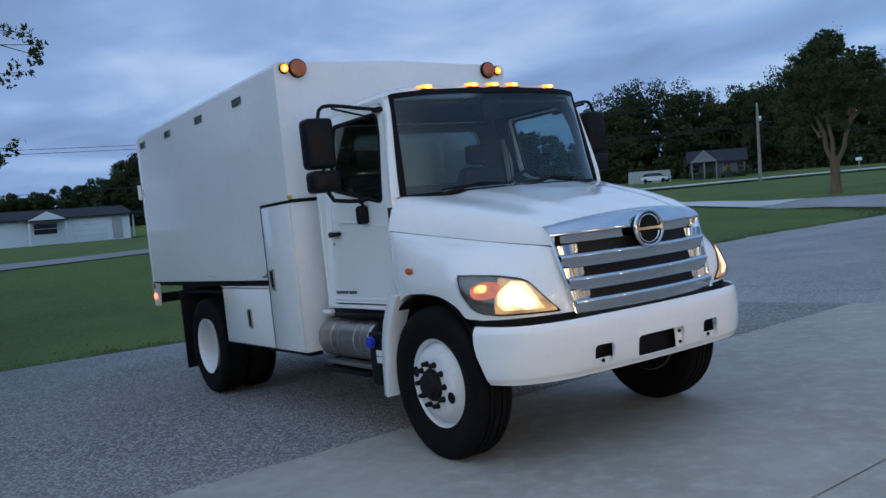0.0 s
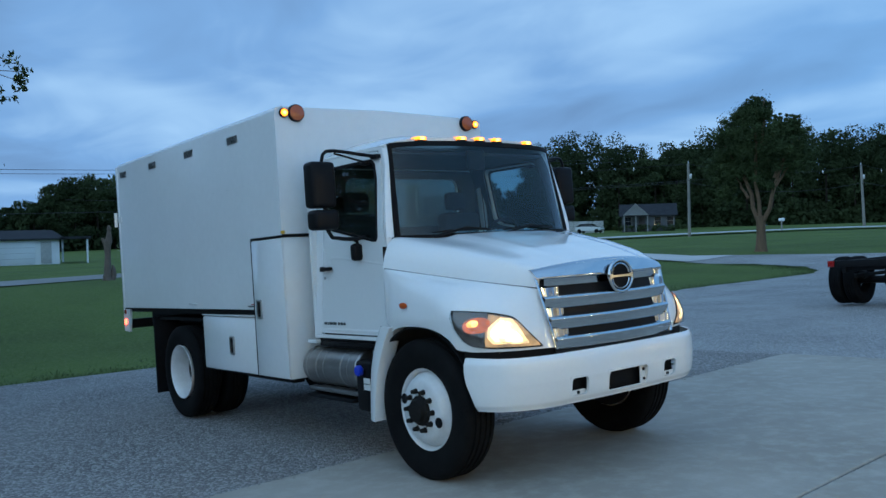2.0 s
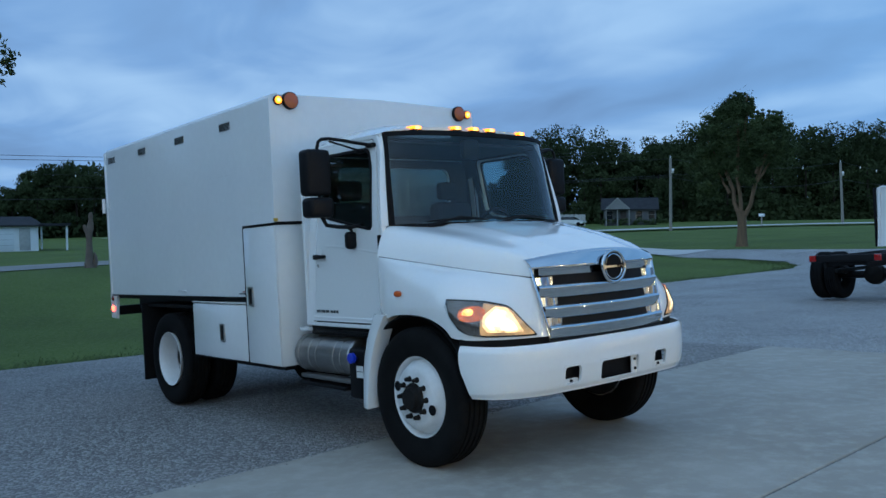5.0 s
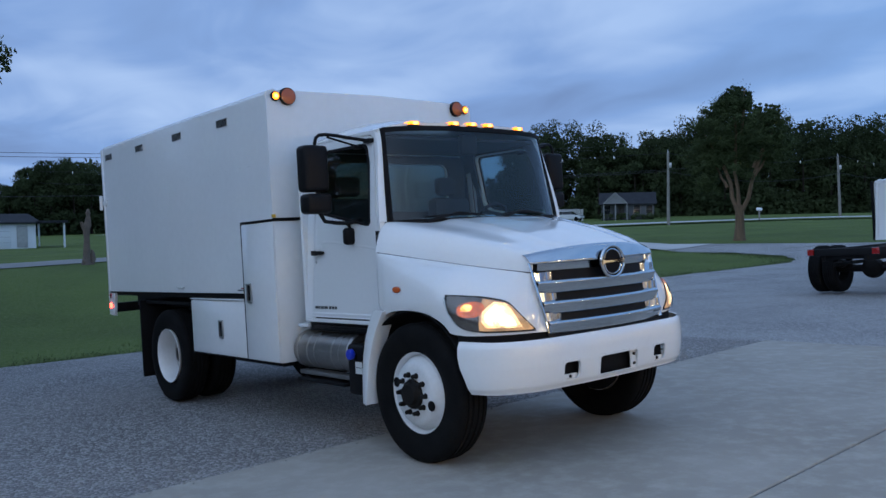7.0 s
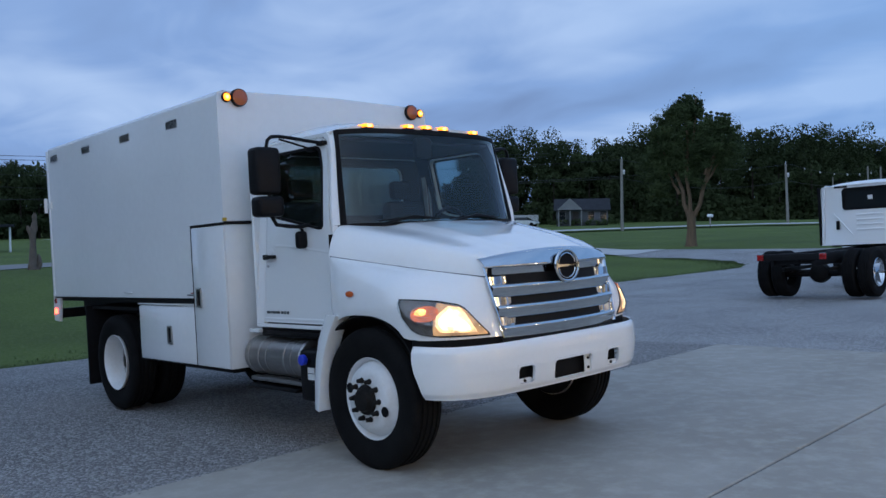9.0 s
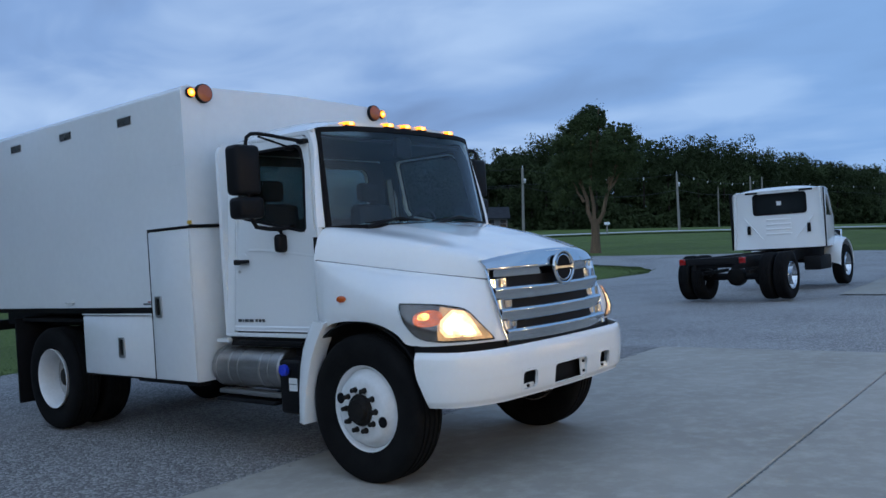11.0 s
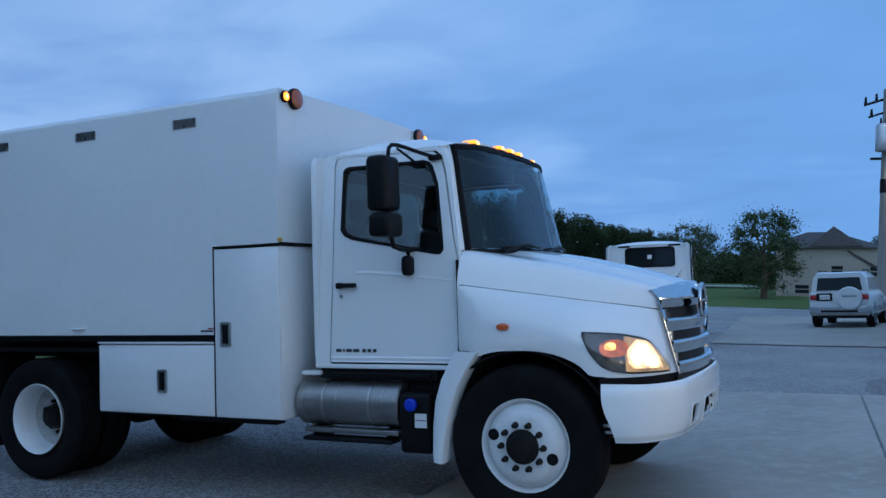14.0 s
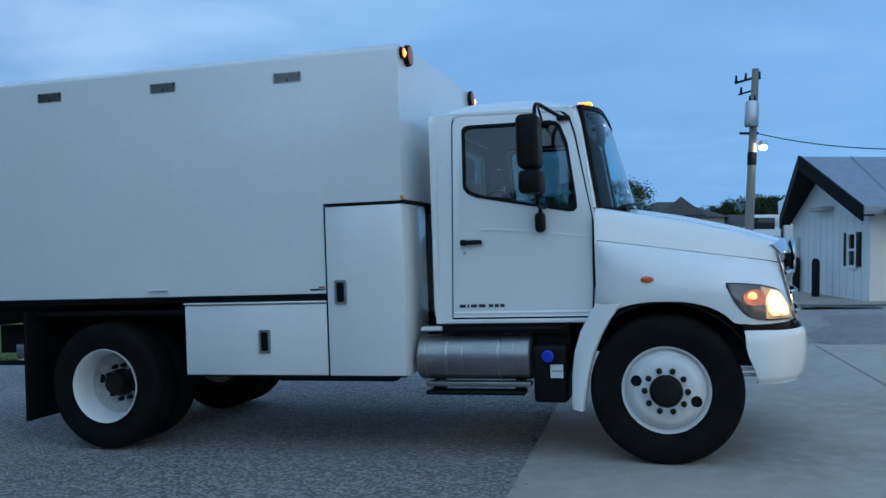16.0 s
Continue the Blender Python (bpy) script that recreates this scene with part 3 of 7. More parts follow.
def cabinets(p, s):
    part("tall_cabinet", mirror_bm(bx(-2.432, -1.825, 0.011, 0.60, 0.588, 1.858, 0.006), s), BOXWHITE, truck, "tall white steel tool cabinet")
    part("low_cabinet", mirror_bm(bx(-3.645, -2.438, 0.012, 0.55, 0.590, 1.135, 0.006), s), BOXWHITE, truck, "low white steel tool cabinet")
    d = part("cabinet_door", mirror_bm(bx(-2.429, -1.828, -0.004, 0.009, 0.594, 1.852, 0.004), s), BOXWHITE, truck, "tall white cabinet door")
    latch(-2.322, 1.216, d, s)
    d = part("cabinet_door", mirror_bm(bx(-3.642, -2.441, -0.004, 0.009, 0.596, 1.129, 0.004), s), BOXWHITE, truck, "low white cabinet door")
    latch(-2.958, 0.852, d, s)
    part("drip_rail", mirror_bm(bx(-3.65, -2.44, -0.012, 0.02, 1.142, 1.156, 0.003), s), BOXWHITE, truck)
    part("grab_ledge", mirror_bm(bx(-3.955, -3.79, -0.022, 0.002, 1.256, 1.268, 0.004), s), BOXWHITE, truck)
    part("hinge_block", mirror_bm(bx(-1.832, -1.81, -0.006, 0.03, 1.888, 1.918, 0.004), s), YELLOW, truck, "small yellow marker block")
    part("maker_plate", mirror_bm(bx(-2.57, -2.45, -0.002, 0.003, 1.232, 1.246), s), BADGE, truck)
    part("maker_plate", mirror_bm(bx(-2.50, -2.45, -0.002, 0.003, 1.252, 1.262), s), RED, truck)
    # tail panel with lamps at the rear corner
    bm = plate([(-6.13, 0.915), (-5.955, 0.905), (-5.89, 1.20), (-6.13, 1.25)], [], lambda u, v, d: (u, -0.004 + d, v), 0.03)
    tail = part("tail_panel", mirror_bm(bm, s), BOXWHITE, truck)
    part("tail_lamp", mirror_bm(disc((-6.05, -0.018, 1.03), "y", 0.036, 0.02, 16, bevel=0.005), s), RED_ON, tail, "lit red marker lamp")
    part("tail_lamp", mirror_bm(disc((-6.05, -0.014, 1.155), "y", 0.032, 0.016, 16, bevel=0.005), s), RED, tail, "dark red reflector")
    part("rear_post", mirror_bm(bx(-6.115, -6.06, -0.01, 0.09, 1.2, 3.0, 0.01), s), BOXWHITE, truck)
    hinge = tube([(-6.13, -0.03, 2.24), (-6.13, -0.03, 2.42)], 0.022, 8)
    bx(-6.12, -5.98, -0.014, 0.0, 2.29, 2.36, 0.004, bm=hinge)
    part("door_hinge", mirror_bm(hinge, s), BOXWHITE, truck)


both(cabinets)
both(lambda p, s: [
    part("panel_seam", mirror_bm(bx(-3.25, -1.84, -0.0012, 0.002, 2.384, 2.387), s), BOXWHITE, truck),
    part("cabinet_seal", mirror_bm(bx(-2.439, -2.431, -0.0055, 0.02, 0.588, 1.858), s), SEAL, truck),
    part("cabinet_seal", mirror_bm(bx(-3.648, -1.826, -0.0055, 0.02, 0.582, 0.590), s), SEAL, truck),
])
part("rear_bumper_bar", bx(-6.30, -6.20, 0.1, 2.34, 0.93, 1.05, 0.01), FRAME, truck)
for y in (0.35, 2.09):
    part("hitch_arm", bx(-5.75, -5.15, y - 0.03, y + 0.03, 0.62, 0.66, 0.006), FRAME, truck)
part("hitch_plate", bx(-5.62, -5.32, 0.4, 2.0, 0.68, 0.80, 0.01), ALU, truck)


# roof lamps on the box front and marker lamps on the cab
def box_lamps(p, s):
    big = part("beacon", mirror_bm(revolve([(0.080, 0), (0.080, -0.02), (0.076, -0.034), (0.071, -0.034)], (-1.815, 0.21, 2.975), "x", 24, flip=-1), s), BLACK, truck, "round amber warning lamp in black rubber ring")
    part("lens", mirror_bm(revolve([(0.072, -0.02), (0.070, -0.036), (0.045, -0.044), (0.01, -0.046)], (-1.815, 0.21, 2.975), "x", 24, flip=-1), s), BEACON, big, "unlit deep amber lens")
    small = part("marker_lamp", mirror_bm(revolve([(0.044, 0), (0.044, -0.014), (0.036, -0.022)], (-1.815, 0.088, 2.972), "x", 20, flip=-1), s), SEAL, truck)
    part("lens", mirror_bm(revolve([(0.036, -0.014), (0.034, -0.026), (0.008, -0.032)], (-1.815, 0.088, 2.972), "x", 18, flip=-1), s), AMBER_ON, small, "lit amber lens")
    part("bulb", mirror_bm(revolve([(0.018, -0.026), (0.016, -0.033), (0.004, -0.035)], (-1.815, 0.088, 2.972), "x", 14, flip=-1), s), AMBER_CORE, small)


both(box_lamps)


# ---- cab: it sits a little to the right of the box's middle ----
CY = 1.211


def cab_y(z):
    return 0.17 + 0.125 * smooth01((z - 1.72) / 0.95)


WIN = [(-1.415, 2.385), (-1.40, 2.41), (-1.37, 2.42), (-0.76, 2.415), (-0.715, 2.40), (-0.685, 2.37), (-0.635, 2.24), (-0.578, 1.85), (-0.575, 1.78), (-0.60, 1.752), (-0.64, 1.752), (-1.30, 1.885), (-1.365, 1.915), (-1.40, 1.96)]


def scale_loop(loop, d):
    cx, cz = sum(u for u, v in loop) / len(loop), sum(v for u, v in loop) / len(loop)
    return [(u + d * (1 if u > cx else -1), v + d * (1 if v > cz else -1)) for u, v in loop]


DOOR = [(-1.505, 1.0), (-0.492, 1.0), (-0.478, 1.2), (-0.470, 1.70), (-0.50, 1.86), (-0.585, 2.30), (-0.625, 2.43), (-0.68, 2.475), (-1.42, 2.495), (-1.475, 2.485), (-1.49, 2.44)]


def cab_side(p, s):
    outer = [(-1.64, 0.972), (-1.64, 2.42), (-1.63, 2.50), (-1.55, 2.525), (-0.68, 2.515), (-0.60, 2.49), (-0.545, 2.36), (-0.462, 1.85), (-0.452, 1.70), (-0.452, 0.972)]
    hole = [(u + (0.012 if u > -1 else -0.012), v + (0.012 if v > 2.0 else -0.012)) for u, v in DOOR]
    bm = plate(outer, [hole], lambda u, v, d: (u, cab_y(v) + d, v), 0.05)
    part("cab_side", mirror_bm(bm, s), WHITE, truck, sharp=45)
    bm = plate(DOOR, [WIN], lambda u, v, d: (u, cab_y(v) - 0.004 + d, v), 0.045)
    door = part("cab_door", mirror_bm(bm, s), WHITE, truck, "white cab door with dark framed window", 45)
    part("jamb", mirror_bm(plate([(u * 1.0 + (0.014 if u > -1 else -0.014), v + (0.014 if v > 2.0 else -0.014)) for u, v in DOOR], [scale_loop(WIN, 0.015)], lambda u, v, d: (u, cab_y(v) + 0.03 + d, v), 0.012), s), SEAL, door)
    rim = plate(scale_loop(WIN, 0.006), [scale_loop(WIN, -0.016)], lambda u, v, d: (u, cab_y(v) - 0.008 + d, v), 0.02)
    part("window_seal", mirror_bm(rim, s), SEAL, door)
    pane = plate(scale_loop(WIN, -0.008), [], lambda u, v, d: (u, cab_y(v) + 0.008 + d, v), 0.003)
    o = part("side_glass", mirror_bm(pane, s), GLASS, door)
    o.visible_shadow = False
    inner = [(u, v) for u, v in outer if v > 1.0] + [(-0.46, 1.02), (-1.63, 1.02)]
    part("door_lining", mirror_bm(plate(inner, [scale_loop(WIN, 0.012)], lambda u, v, d: (u, cab_y(v) + 0.056 + d, v), 0.012), s), INTERIOR, door)
    h = bx(-1.43, -1.27, 0.128, 0.152, 1.535, 1.568, 0.01)
    bx(-1.43, -1.385, 0.13, 0.168, 1.53, 1.573, 0.008, bm=h)
    bx(-1.30, -1.27, 0.135, 0.168, 1.538, 1.566, 0.006, bm=h)
    part("door_handle", mirror_bm(h, s), BLACK, door, "black pull handle")
    part("handle_cup", mirror_bm(revolve([(0.05, 0), (0.05, -0.003), (0.04, -0.004)], (-1.345, 0.167, 1.575), "y", 20), s), WHITE, door)
    part("door_lock", mirror_bm(disc((-1.402, 0.160, 1.475), "y", 0.012, 0.006, 12), s), ALU, door)
    crease = [[(x, cab_y(1.6) - 0.0035 - e, z + dz) for dz, e in ((0.020, 0.0), (0.004, 0.0022), (-0.006, 0.0))] for x, z in ((-1.27, 1.635), (-1.15, 1.632), (-0.95, 1.612), (-0.75, 1.588), (-0.50, 1.556))]
    part("door_crease", mirror_bm(sheet(crease, 0.002), s), WHITE, door, sharp=20)
    ridge = [[(x, cab_y(1.0) - 0.0035 - e, z) for z, e in ((1.045, 0.0), (1.034, 0.006), (1.012, 0.002), (1.003, 0.006), (1.0, 0.0))] for x in (-1.50, -1.0, -0.495)]
    part("door_ridge", mirror_bm(sheet(ridge, 0.002), s), WHITE, door, sharp=20)
    sill = bx(-1.64, -0.47, 0.165, 0.30, 0.955, 0.985, 0.008)
    part("door_sill", mirror_bm(sill, s), WHITE, truck)


both(cab_side)
# the badge on the doors: plain dark bars
for s in (1, -1):
    badge = None
    x = -1.455
    for w in (0.046, 0.014, 0.046, 0.050, 0.0, 0.030, 0.030, 0.030):
        if w:
            bar = bx(x, x + w, 0.1605, 0.167, 1.074, 1.097, 0.002, 1)
            if badge is None:
                badge = part("door_badge", mirror_bm(bar, s), BADGE, truck, "dark metal maker badge")
            else:
                part("badge_mark", mirror_bm(bar, s), BADGE, badge)
        x += w + 0.013


def roof_row(x):
    edge = 2.515
    crown = (0.05 + 0.105 * smooth01((x + 1.72) / 0.3)) * (1 - 0.55 * smooth01((x + 1.0) / 0.45))
    yo = cab_y(2.5) - 0.0
    row = []
    for j in range(25):
        k = -1 + 2 * j / 24
        y = CY + k * (CY - yo)
        fwd = 0.10 * (1 - k * k) * smooth01((x + 1.0) / 0.45)
        row.append((x + fwd, y, edge - 0.005 + crown * (1 - abs(k) ** 4.5) + 0.0))
    return row


xs = [-1.64, -1.63, -1.58, -1.5, -1.3, -1.1, -0.9, -0.78, -0.70, -0.64, -0.60, -0.575]
part("cab_roof", sheet([roof_row(x) for x in xs], 0.03), WHITE, truck, "white domed cab roof", 50)
part("cab_back", plate(rounded(0.18, 2.22, 0.98, 2.52, 0.08, 4), [rounded(0.55, 1.89, 1.9, 2.36, 0.08, 4)], lambda u, v, d: (-1.652 + d, u, v), 0.04), WHITE, truck)


def ws_point(u, v):
    """Windshield: u from -1 (right) to 1 (left), v from 0 (base) to 1 (top)."""
    half = 0.945 + (0.893 - 0.945) * v
    edge = -0.435 + (-0.550 + 0.435) * v
    bow = (0.232 + (0.127 - 0.232) * v) * (1 - abs(u) ** (3.6 + 1.6 * v))
    return Vector((edge + bow, CY + u * half, 1.768 + 0.752 * v + 0.02 * v * (1 - u * u)))


def ws_band(u0, u1, v0, v1, off, n=36, m=8):
    return [[ws_point(u0 + (u1 - u0) * i / n, v0 + (v1 - v0) * j / m) + Vector((off, 0, off * 0.2)) for i in range(n + 1)] for j in range(m + 1)]


shield = part("windshield", sheet(ws_band(-0.985, 0.985, 0.0, 0.985, 0.0, 72, 20)), SHIELD, truck, "large curved windshield reflecting the sky", 60)
shield.visible_shadow = False
part("top_seal", sheet(ws_band(-1.0, 1.0, 0.955, 1.005, 0.008, 24, 2), 0.012), SEAL, shield, sharp=60)
part("base_seal", sheet(ws_band(-1.0, 1.0, -0.03, 0.008, 0.008, 24, 2), 0.012), SEAL, shield, sharp=60)
for u in (-1, 1):
    part("side_seal", sheet(ws_band(u * 0.985, u * 1.005, 0.0, 1.0, 0.007, 2, 10), 0.012), SEAL, shield, sharp=60)


def pillar(p, s):
    rows, trim = [], []
    for i in range(11):
        v = i / 10
        w = ws_point(-1.0, v)
        z = w.z
        side = Vector((interp([(1.70, -0.452), (1.85, -0.462), (2.36, -0.545), (2.49, -0.60), (2.52, -0.63)], z), cab_y(z), z))
        mid = side.lerp(w, 0.2) + Vector((0.004, -0.002, 0))
        mid2 = side.lerp(w, 0.6) + Vector((0.003, 0, 0))
        rows.append([side, mid, mid2, w])
        trim.append([w + Vector((0.008, 0.01, 0)), side.lerp(w, 0.85) + Vector((0.010, -0.002, 0)), side.lerp(w, 0.66) + Vector((0.008, -0.002, 0))])
    part("a_pillar", mirror_bm(sheet(rows, 0.02), s), WHITE, truck, sharp=60)
    part("pillar_trim", mirror_bm(sheet(trim, 0.005), s), SEAL, truck, sharp=60)
    part("fender_gap", mirror_bm(bx(-0.466, -0.459, 0.135, 0.2, 1.20, 1.70), s), SEAL, truck)


both(pillar)
part("cowl", bx(-0.50, -0.22, 0.50, 1.94, 1.52, 1.66, 0.02), BLACK, truck)
for y0, y1 in ((0.52, 1.05), (1.16, 1.75)):
    pts = [ws_point((y0 + (y1 - y0) * k / 8 - CY) / 0.9, 0.018 + 0.022 * math.sin(k / 8 * 3.0)) + Vector((0.022, 0, 0.004)) for k in range(9)]
    w = part("wiper", tube(pts, 0.008, 6), BLACK, truck, "black windshield wiper")
    part("wiper_arm", tube([pts[0] + Vector((0.02, 0, -0.03)), pts[4] + Vector((0.02, 0, 0.012)), pts[7] + Vector((0.008, 0, 0.004))], [0.014, 0.01, 0.007], 6), BLACK, w)
part("headliner", bx(-1.6, -0.60, 0.33, 2.11, 2.45, 2.48, 0.01), SEAT, truck)
part("rear_lining", plate(rounded(0.30, 2.10, 1.05, 2.44, 0.08, 4), [rounded(0.55, 1.89, 1.9, 2.36, 0.08, 4)], lambda u, v, d: (-1.605 + d, u, v), 0.012), INTERIOR, truck)
part("floor_pan", bx(-1.6, -0.47, 0.24, 2.16, 0.98, 1.06), INTERIOR, truck)
dash = bx(-0.72, -0.40, 0.24, 2.16, 1.35, 1.72, 0.05)
part("dashboard", dash, INTERIOR, truck)
for y in (0.58, 1.74):
    seat = part("seat", bx(-1.42, -0.92, y - 0.24, y + 0.24, 1.28, 1.45, 0.05), SEAT, truck, "dark cloth seat")
    part("seat_back", bx(-1.52, -1.36, y - 0.23, y + 0.23, 1.42, 2.02, 0.06), SEAT, seat)
    part("headrest", bx(-1.52, -1.42, y - 0.12, y + 0.12, 2.04, 2.22, 0.04), SEAT, seat)
    part("seat_base", bx(-1.35, -0.98, y - 0.2, y + 0.2, 1.06, 1.30, 0.02), INTERIOR, seat)
wheel_pts = [(-0.86 + 0.09 * math.sin(a) * 1.0, 1.74 + 0.21 * math.cos(a), 1.72 + 0.19 * math.sin(a)) for a in [2 * math.pi * k / 24 for k in range(24)]]
sw = part("steering_wheel", tube(wheel_pts, 0.016, 8, closed=True), BLACK, truck)
part("steering_hub", tube([(-0.86, 1.74, 1.72), (-0.62, 1.74, 1.55)], 0.05, 10), BLACK, sw)
part("rear_window", bx(-1.640, -1.636, 0.55, 1.89, 1.9, 2.36), GLASS, truck).visible_shadow = False
part("sensor_pod", bx(-0.50, -0.435, 1.06, 1.25, 2.31, 2.49, 0.03), BLACK, truck, "black sensor pod behind the windshield")


# five marker lamps over the windshield
for y in (0.608, 1.010, 1.208, 1.405, 1.806):
    k = (y - CY) / 0.9
    c = Vector((-0.575 + 0.09 * (1 - k * k), y, 2.530 + 0.022 * (1 - k * k)))
    base = part("roof_marker", bx(c.x - 0.07, c.x + 0.045, y - 0.05, y + 0.05, c.z - 0.02, c.z + 0.012, 0.007), BLACK, truck)
    part("lens", bx(c.x - 0.06, c.x + 0.045, y - 0.046, y + 0.046, c.z + 0.004, c.z + 0.04, 0.014, 3), AMBER_ON, base, "lit amber marker lens")
    part("bulb", bx(c.x + 0.02, c.x + 0.048, y - 0.026, y + 0.026, c.z + 0.010, c.z + 0.034, 0.01, 3), AMBER_CORE, base)


# ---- hood, fenders and nose ----
PLAN = [(-0.452, 0.115), (-0.40, 0.085), (-0.30, 0.05), (-0.15, 0.032), (0.0, 0.03), (0.15, 0.03), (0.30, 0.033), (0.45, 0.047), (0.56, 0.080), (0.66, 0.140), (0.74, 0.215), (0.80, 0.305), (0.835, 0.395), (0.858, 0.48), (0.880, 0.56), (0.892, 0.60)]
SEAM = [(-0.452, 0.115, 1.535), (-0.40, 0.125, 1.527), (-0.30, 0.15, 1.511), (-0.15, 0.185, 1.488), (0.0, 0.22, 1.465), (0.15, 0.262, 1.442), (0.30, 0.305, 1.417), (0.42, 0.345, 1.398), (0.51, 0.38, 1.384), (0.58, 0.41, 1.373), (0.64, 0.44, 1.363), (0.69, 0.465, 1.355), (0.73, 0.49, 1.348), (0.76, 0.51, 1.342), (0.785, 0.53, 1.337), (0.795, 0.545, 1.335)]


def arch_z(x):
    if x < 0.44:
        k = min(1.0, abs(x - 0.0) / 0.62)
        return 0.5 + 0.60 * (1 - k ** 2.6) ** (1 / 2.2) if x > -0.36 else 1.09
    return interp([(0.44, 0.955), (0.50, 0.938), (0.60, 0.932), (0.80, 0.930), (0.92, 0.925)], x)


def fender_at(plan, seam, v):
    (px, py), (sx, sy, sz) = plan, seam
    zb = arch_z(px)
    # the front corner leans in from low down, the flank only near the seam
    lean_in = smooth01((px - 0.30) / 0.40)
    flat = max(zb + 0.02, min(1.16 - 0.14 * lean_in, sz - 0.18))
    # beside the grille the corner slopes straight back to the hood seam
    slope = smooth01((px - 0.85) / 0.035)
    straight = Vector((px, py, zb)).lerp(Vector((sx, sy, sz)), v)
    if v < 0.45:
        k = v / 0.45
        return Vector((px, py + 0.01 * (1 - k) ** 2, zb + (flat - zb) * k)).lerp(straight, slope)
    k = (v - 0.45) / 0.55
    high = sz - 0.015 - (0.38 * (sz - flat) - 0.015) * lean_in
    bend = (px + 0.35 * (sx - px), py + (0.10 + 0.14 * lean_in) * (sy - py), high)
    return bezier((px, py, flat), bend, (sx, sy, sz), k).lerp(straight, slope)


def refine(n=3):
    """More stations between the plan's points."""
    p, q = [], []
    for i in range(len(PLAN) - 1):
        for k in range(n):
            f = k / n
            p.append(tuple(a + (b - a) * f for a, b in zip(PLAN[i], PLAN[i + 1])))
            q.append(tuple(a + (b - a) * f for a, b in zip(SEAM[i], SEAM[i + 1])))
    return p + [PLAN[-1]], q + [SEAM[-1]]


PLAN, SEAM = refine()


def fender(p, s):
    rows = [[fender_at(PLAN[i], SEAM[i], j / 16) for j in range(17)] for i in range(len(PLAN))]
    part("fender", mirror_bm(sheet(rows, 0.012), s), WHITE, truck, "white front fender", 60)
    # flared lip behind the wheel
    outer = [(-0.452, 1.095), (-0.50, 1.02), (-0.565, 0.90), (-0.61, 0.76), (-0.632, 0.60), (-0.640, 0.42), (-0.638, 0.362)]
    inner = [(-0.29, 1.085), (-0.37, 0.975), (-0.435, 0.86), (-0.485, 0.74), (-0.525, 0.60), (-0.552, 0.45), (-0.568, 0.348)]
    rows = [[(a[0], 0.06, a[1]), (a[0] * 0.7 + b[0] * 0.3, 0.03, a[1] * 0.7 + b[1] * 0.3), (b[0], 0.028, b[1]), (b[0] + 0.012, 0.05, b[1] + 0.004), (b[0] + 0.012, 0.16, b[1] + 0.004)] for a, b in zip(outer, inner)]
    part("fender_lip", mirror_bm(sheet(rows, 0.01), s), WHITE, truck, "white wheel arch extension", 50)
    # dark wheel housing
    pts = [(0.62 * math.cos(radians(a)), 0.5 + 0.60 * math.sin(radians(a))) for a in range(20, 165, 12)]
    part("wheel_housing", mirror_bm(sheet([[(x, y, z) for y in (0.07, 0.3, 0.62)] for x, z in pts], 0.01), s), FRAME, truck)
    bm = revolve([(0.045, 0), (0.042, -0.008), (0.02, -0.015)], (-0.10, 0.031, 1.253), "y", 20)
    for v in bm.verts:
        v.co.z = 1.253 + 0.52 * (v.co.z - 1.253)
    m = part("fender_marker", mirror_bm(bm, s), AMBER, truck, "small amber side marker lens")


both(fender)


def hood_row(i):
    sx, sy, sz = SEAM[i]
    k = (sx + 0.452) / 1.247
    top = interp([(0, 1.800), (0.2, 1.772), (0.45, 1.712), (0.7, 1.630), (0.9, 1.545), (1.0, 1.50)], k)
    edge = interp([(0, 1.774), (0.2, 1.720), (0.5, 1.645), (0.8, 1.545), (1.0, 1.462)], k)
    fwd = 0.02 + 0.10 * k * k
    shoulder_y = sy + interp([(0, 0.16), (0.5, 0.12), (1.0, 0.05)], k)
    pts = [Vector((sx, sy, sz))]
    for f in (0.2, 0.4, 0.6, 0.8):
        pts.append(bezier((sx, sy, sz), (sx, sy + 0.25 * (shoulder_y - sy), edge - 0.01), (sx, shoulder_y, edge), f))
    for f in range(0, 13):
        u = f / 12
        y = shoulder_y + (CY - shoulder_y) * u
        bulge = smooth01((u - 0.28) / 0.16)
        z = edge + (top - edge) * (0.45 * u ** 0.7 + 0.55 * bulge)
        pts.append(Vector((sx + fwd * (1 - (1 - u) ** 2), y, z)))
    return pts + [Vector((q.x, 2 * CY - q.y, q.z)) for q in reversed(pts[:-1])]


part("hood", sheet([hood_row(i) for i in range(len(SEAM))], 0.02), WHITE, truck, "white sloping hood with raised centre", 50)
for s in (1, -1):
    part("hood_seam", mirror_bm(tube([(x - 0.0, y + 0.001, z - 0.002) for x, y, z in SEAM[1:-1:3]], 0.0045, 6), s), SEAL, truck)


# headlights follow the fender's outer plan
def plan_at(x):
    for a, b in zip(PLAN, PLAN[1:]):
        if a[0] <= x <= b[0]:
            k = (x - a[0]) / max(1e-6, b[0] - a[0])
            return Vector((x, a[1] + (b[1] - a[1]) * k, 0)), Vector((b[1] - a[1], -(b[0] - a[0]), 0)).normalized()
    return Vector((*PLAN[-1], 0)), Vector((1, 0, 0))


def arc_table():
    out, d = [(PLAN[0][0], 0.0)], 0.0
    for a, b in zip(PLAN, PLAN[1:]):
        d += math.hypot(b[0] - a[0], b[1] - a[1])
        out.append((b[0], d))
    return out


ARC = arc_table()
INV = [(d, x) for x, d in ARC]


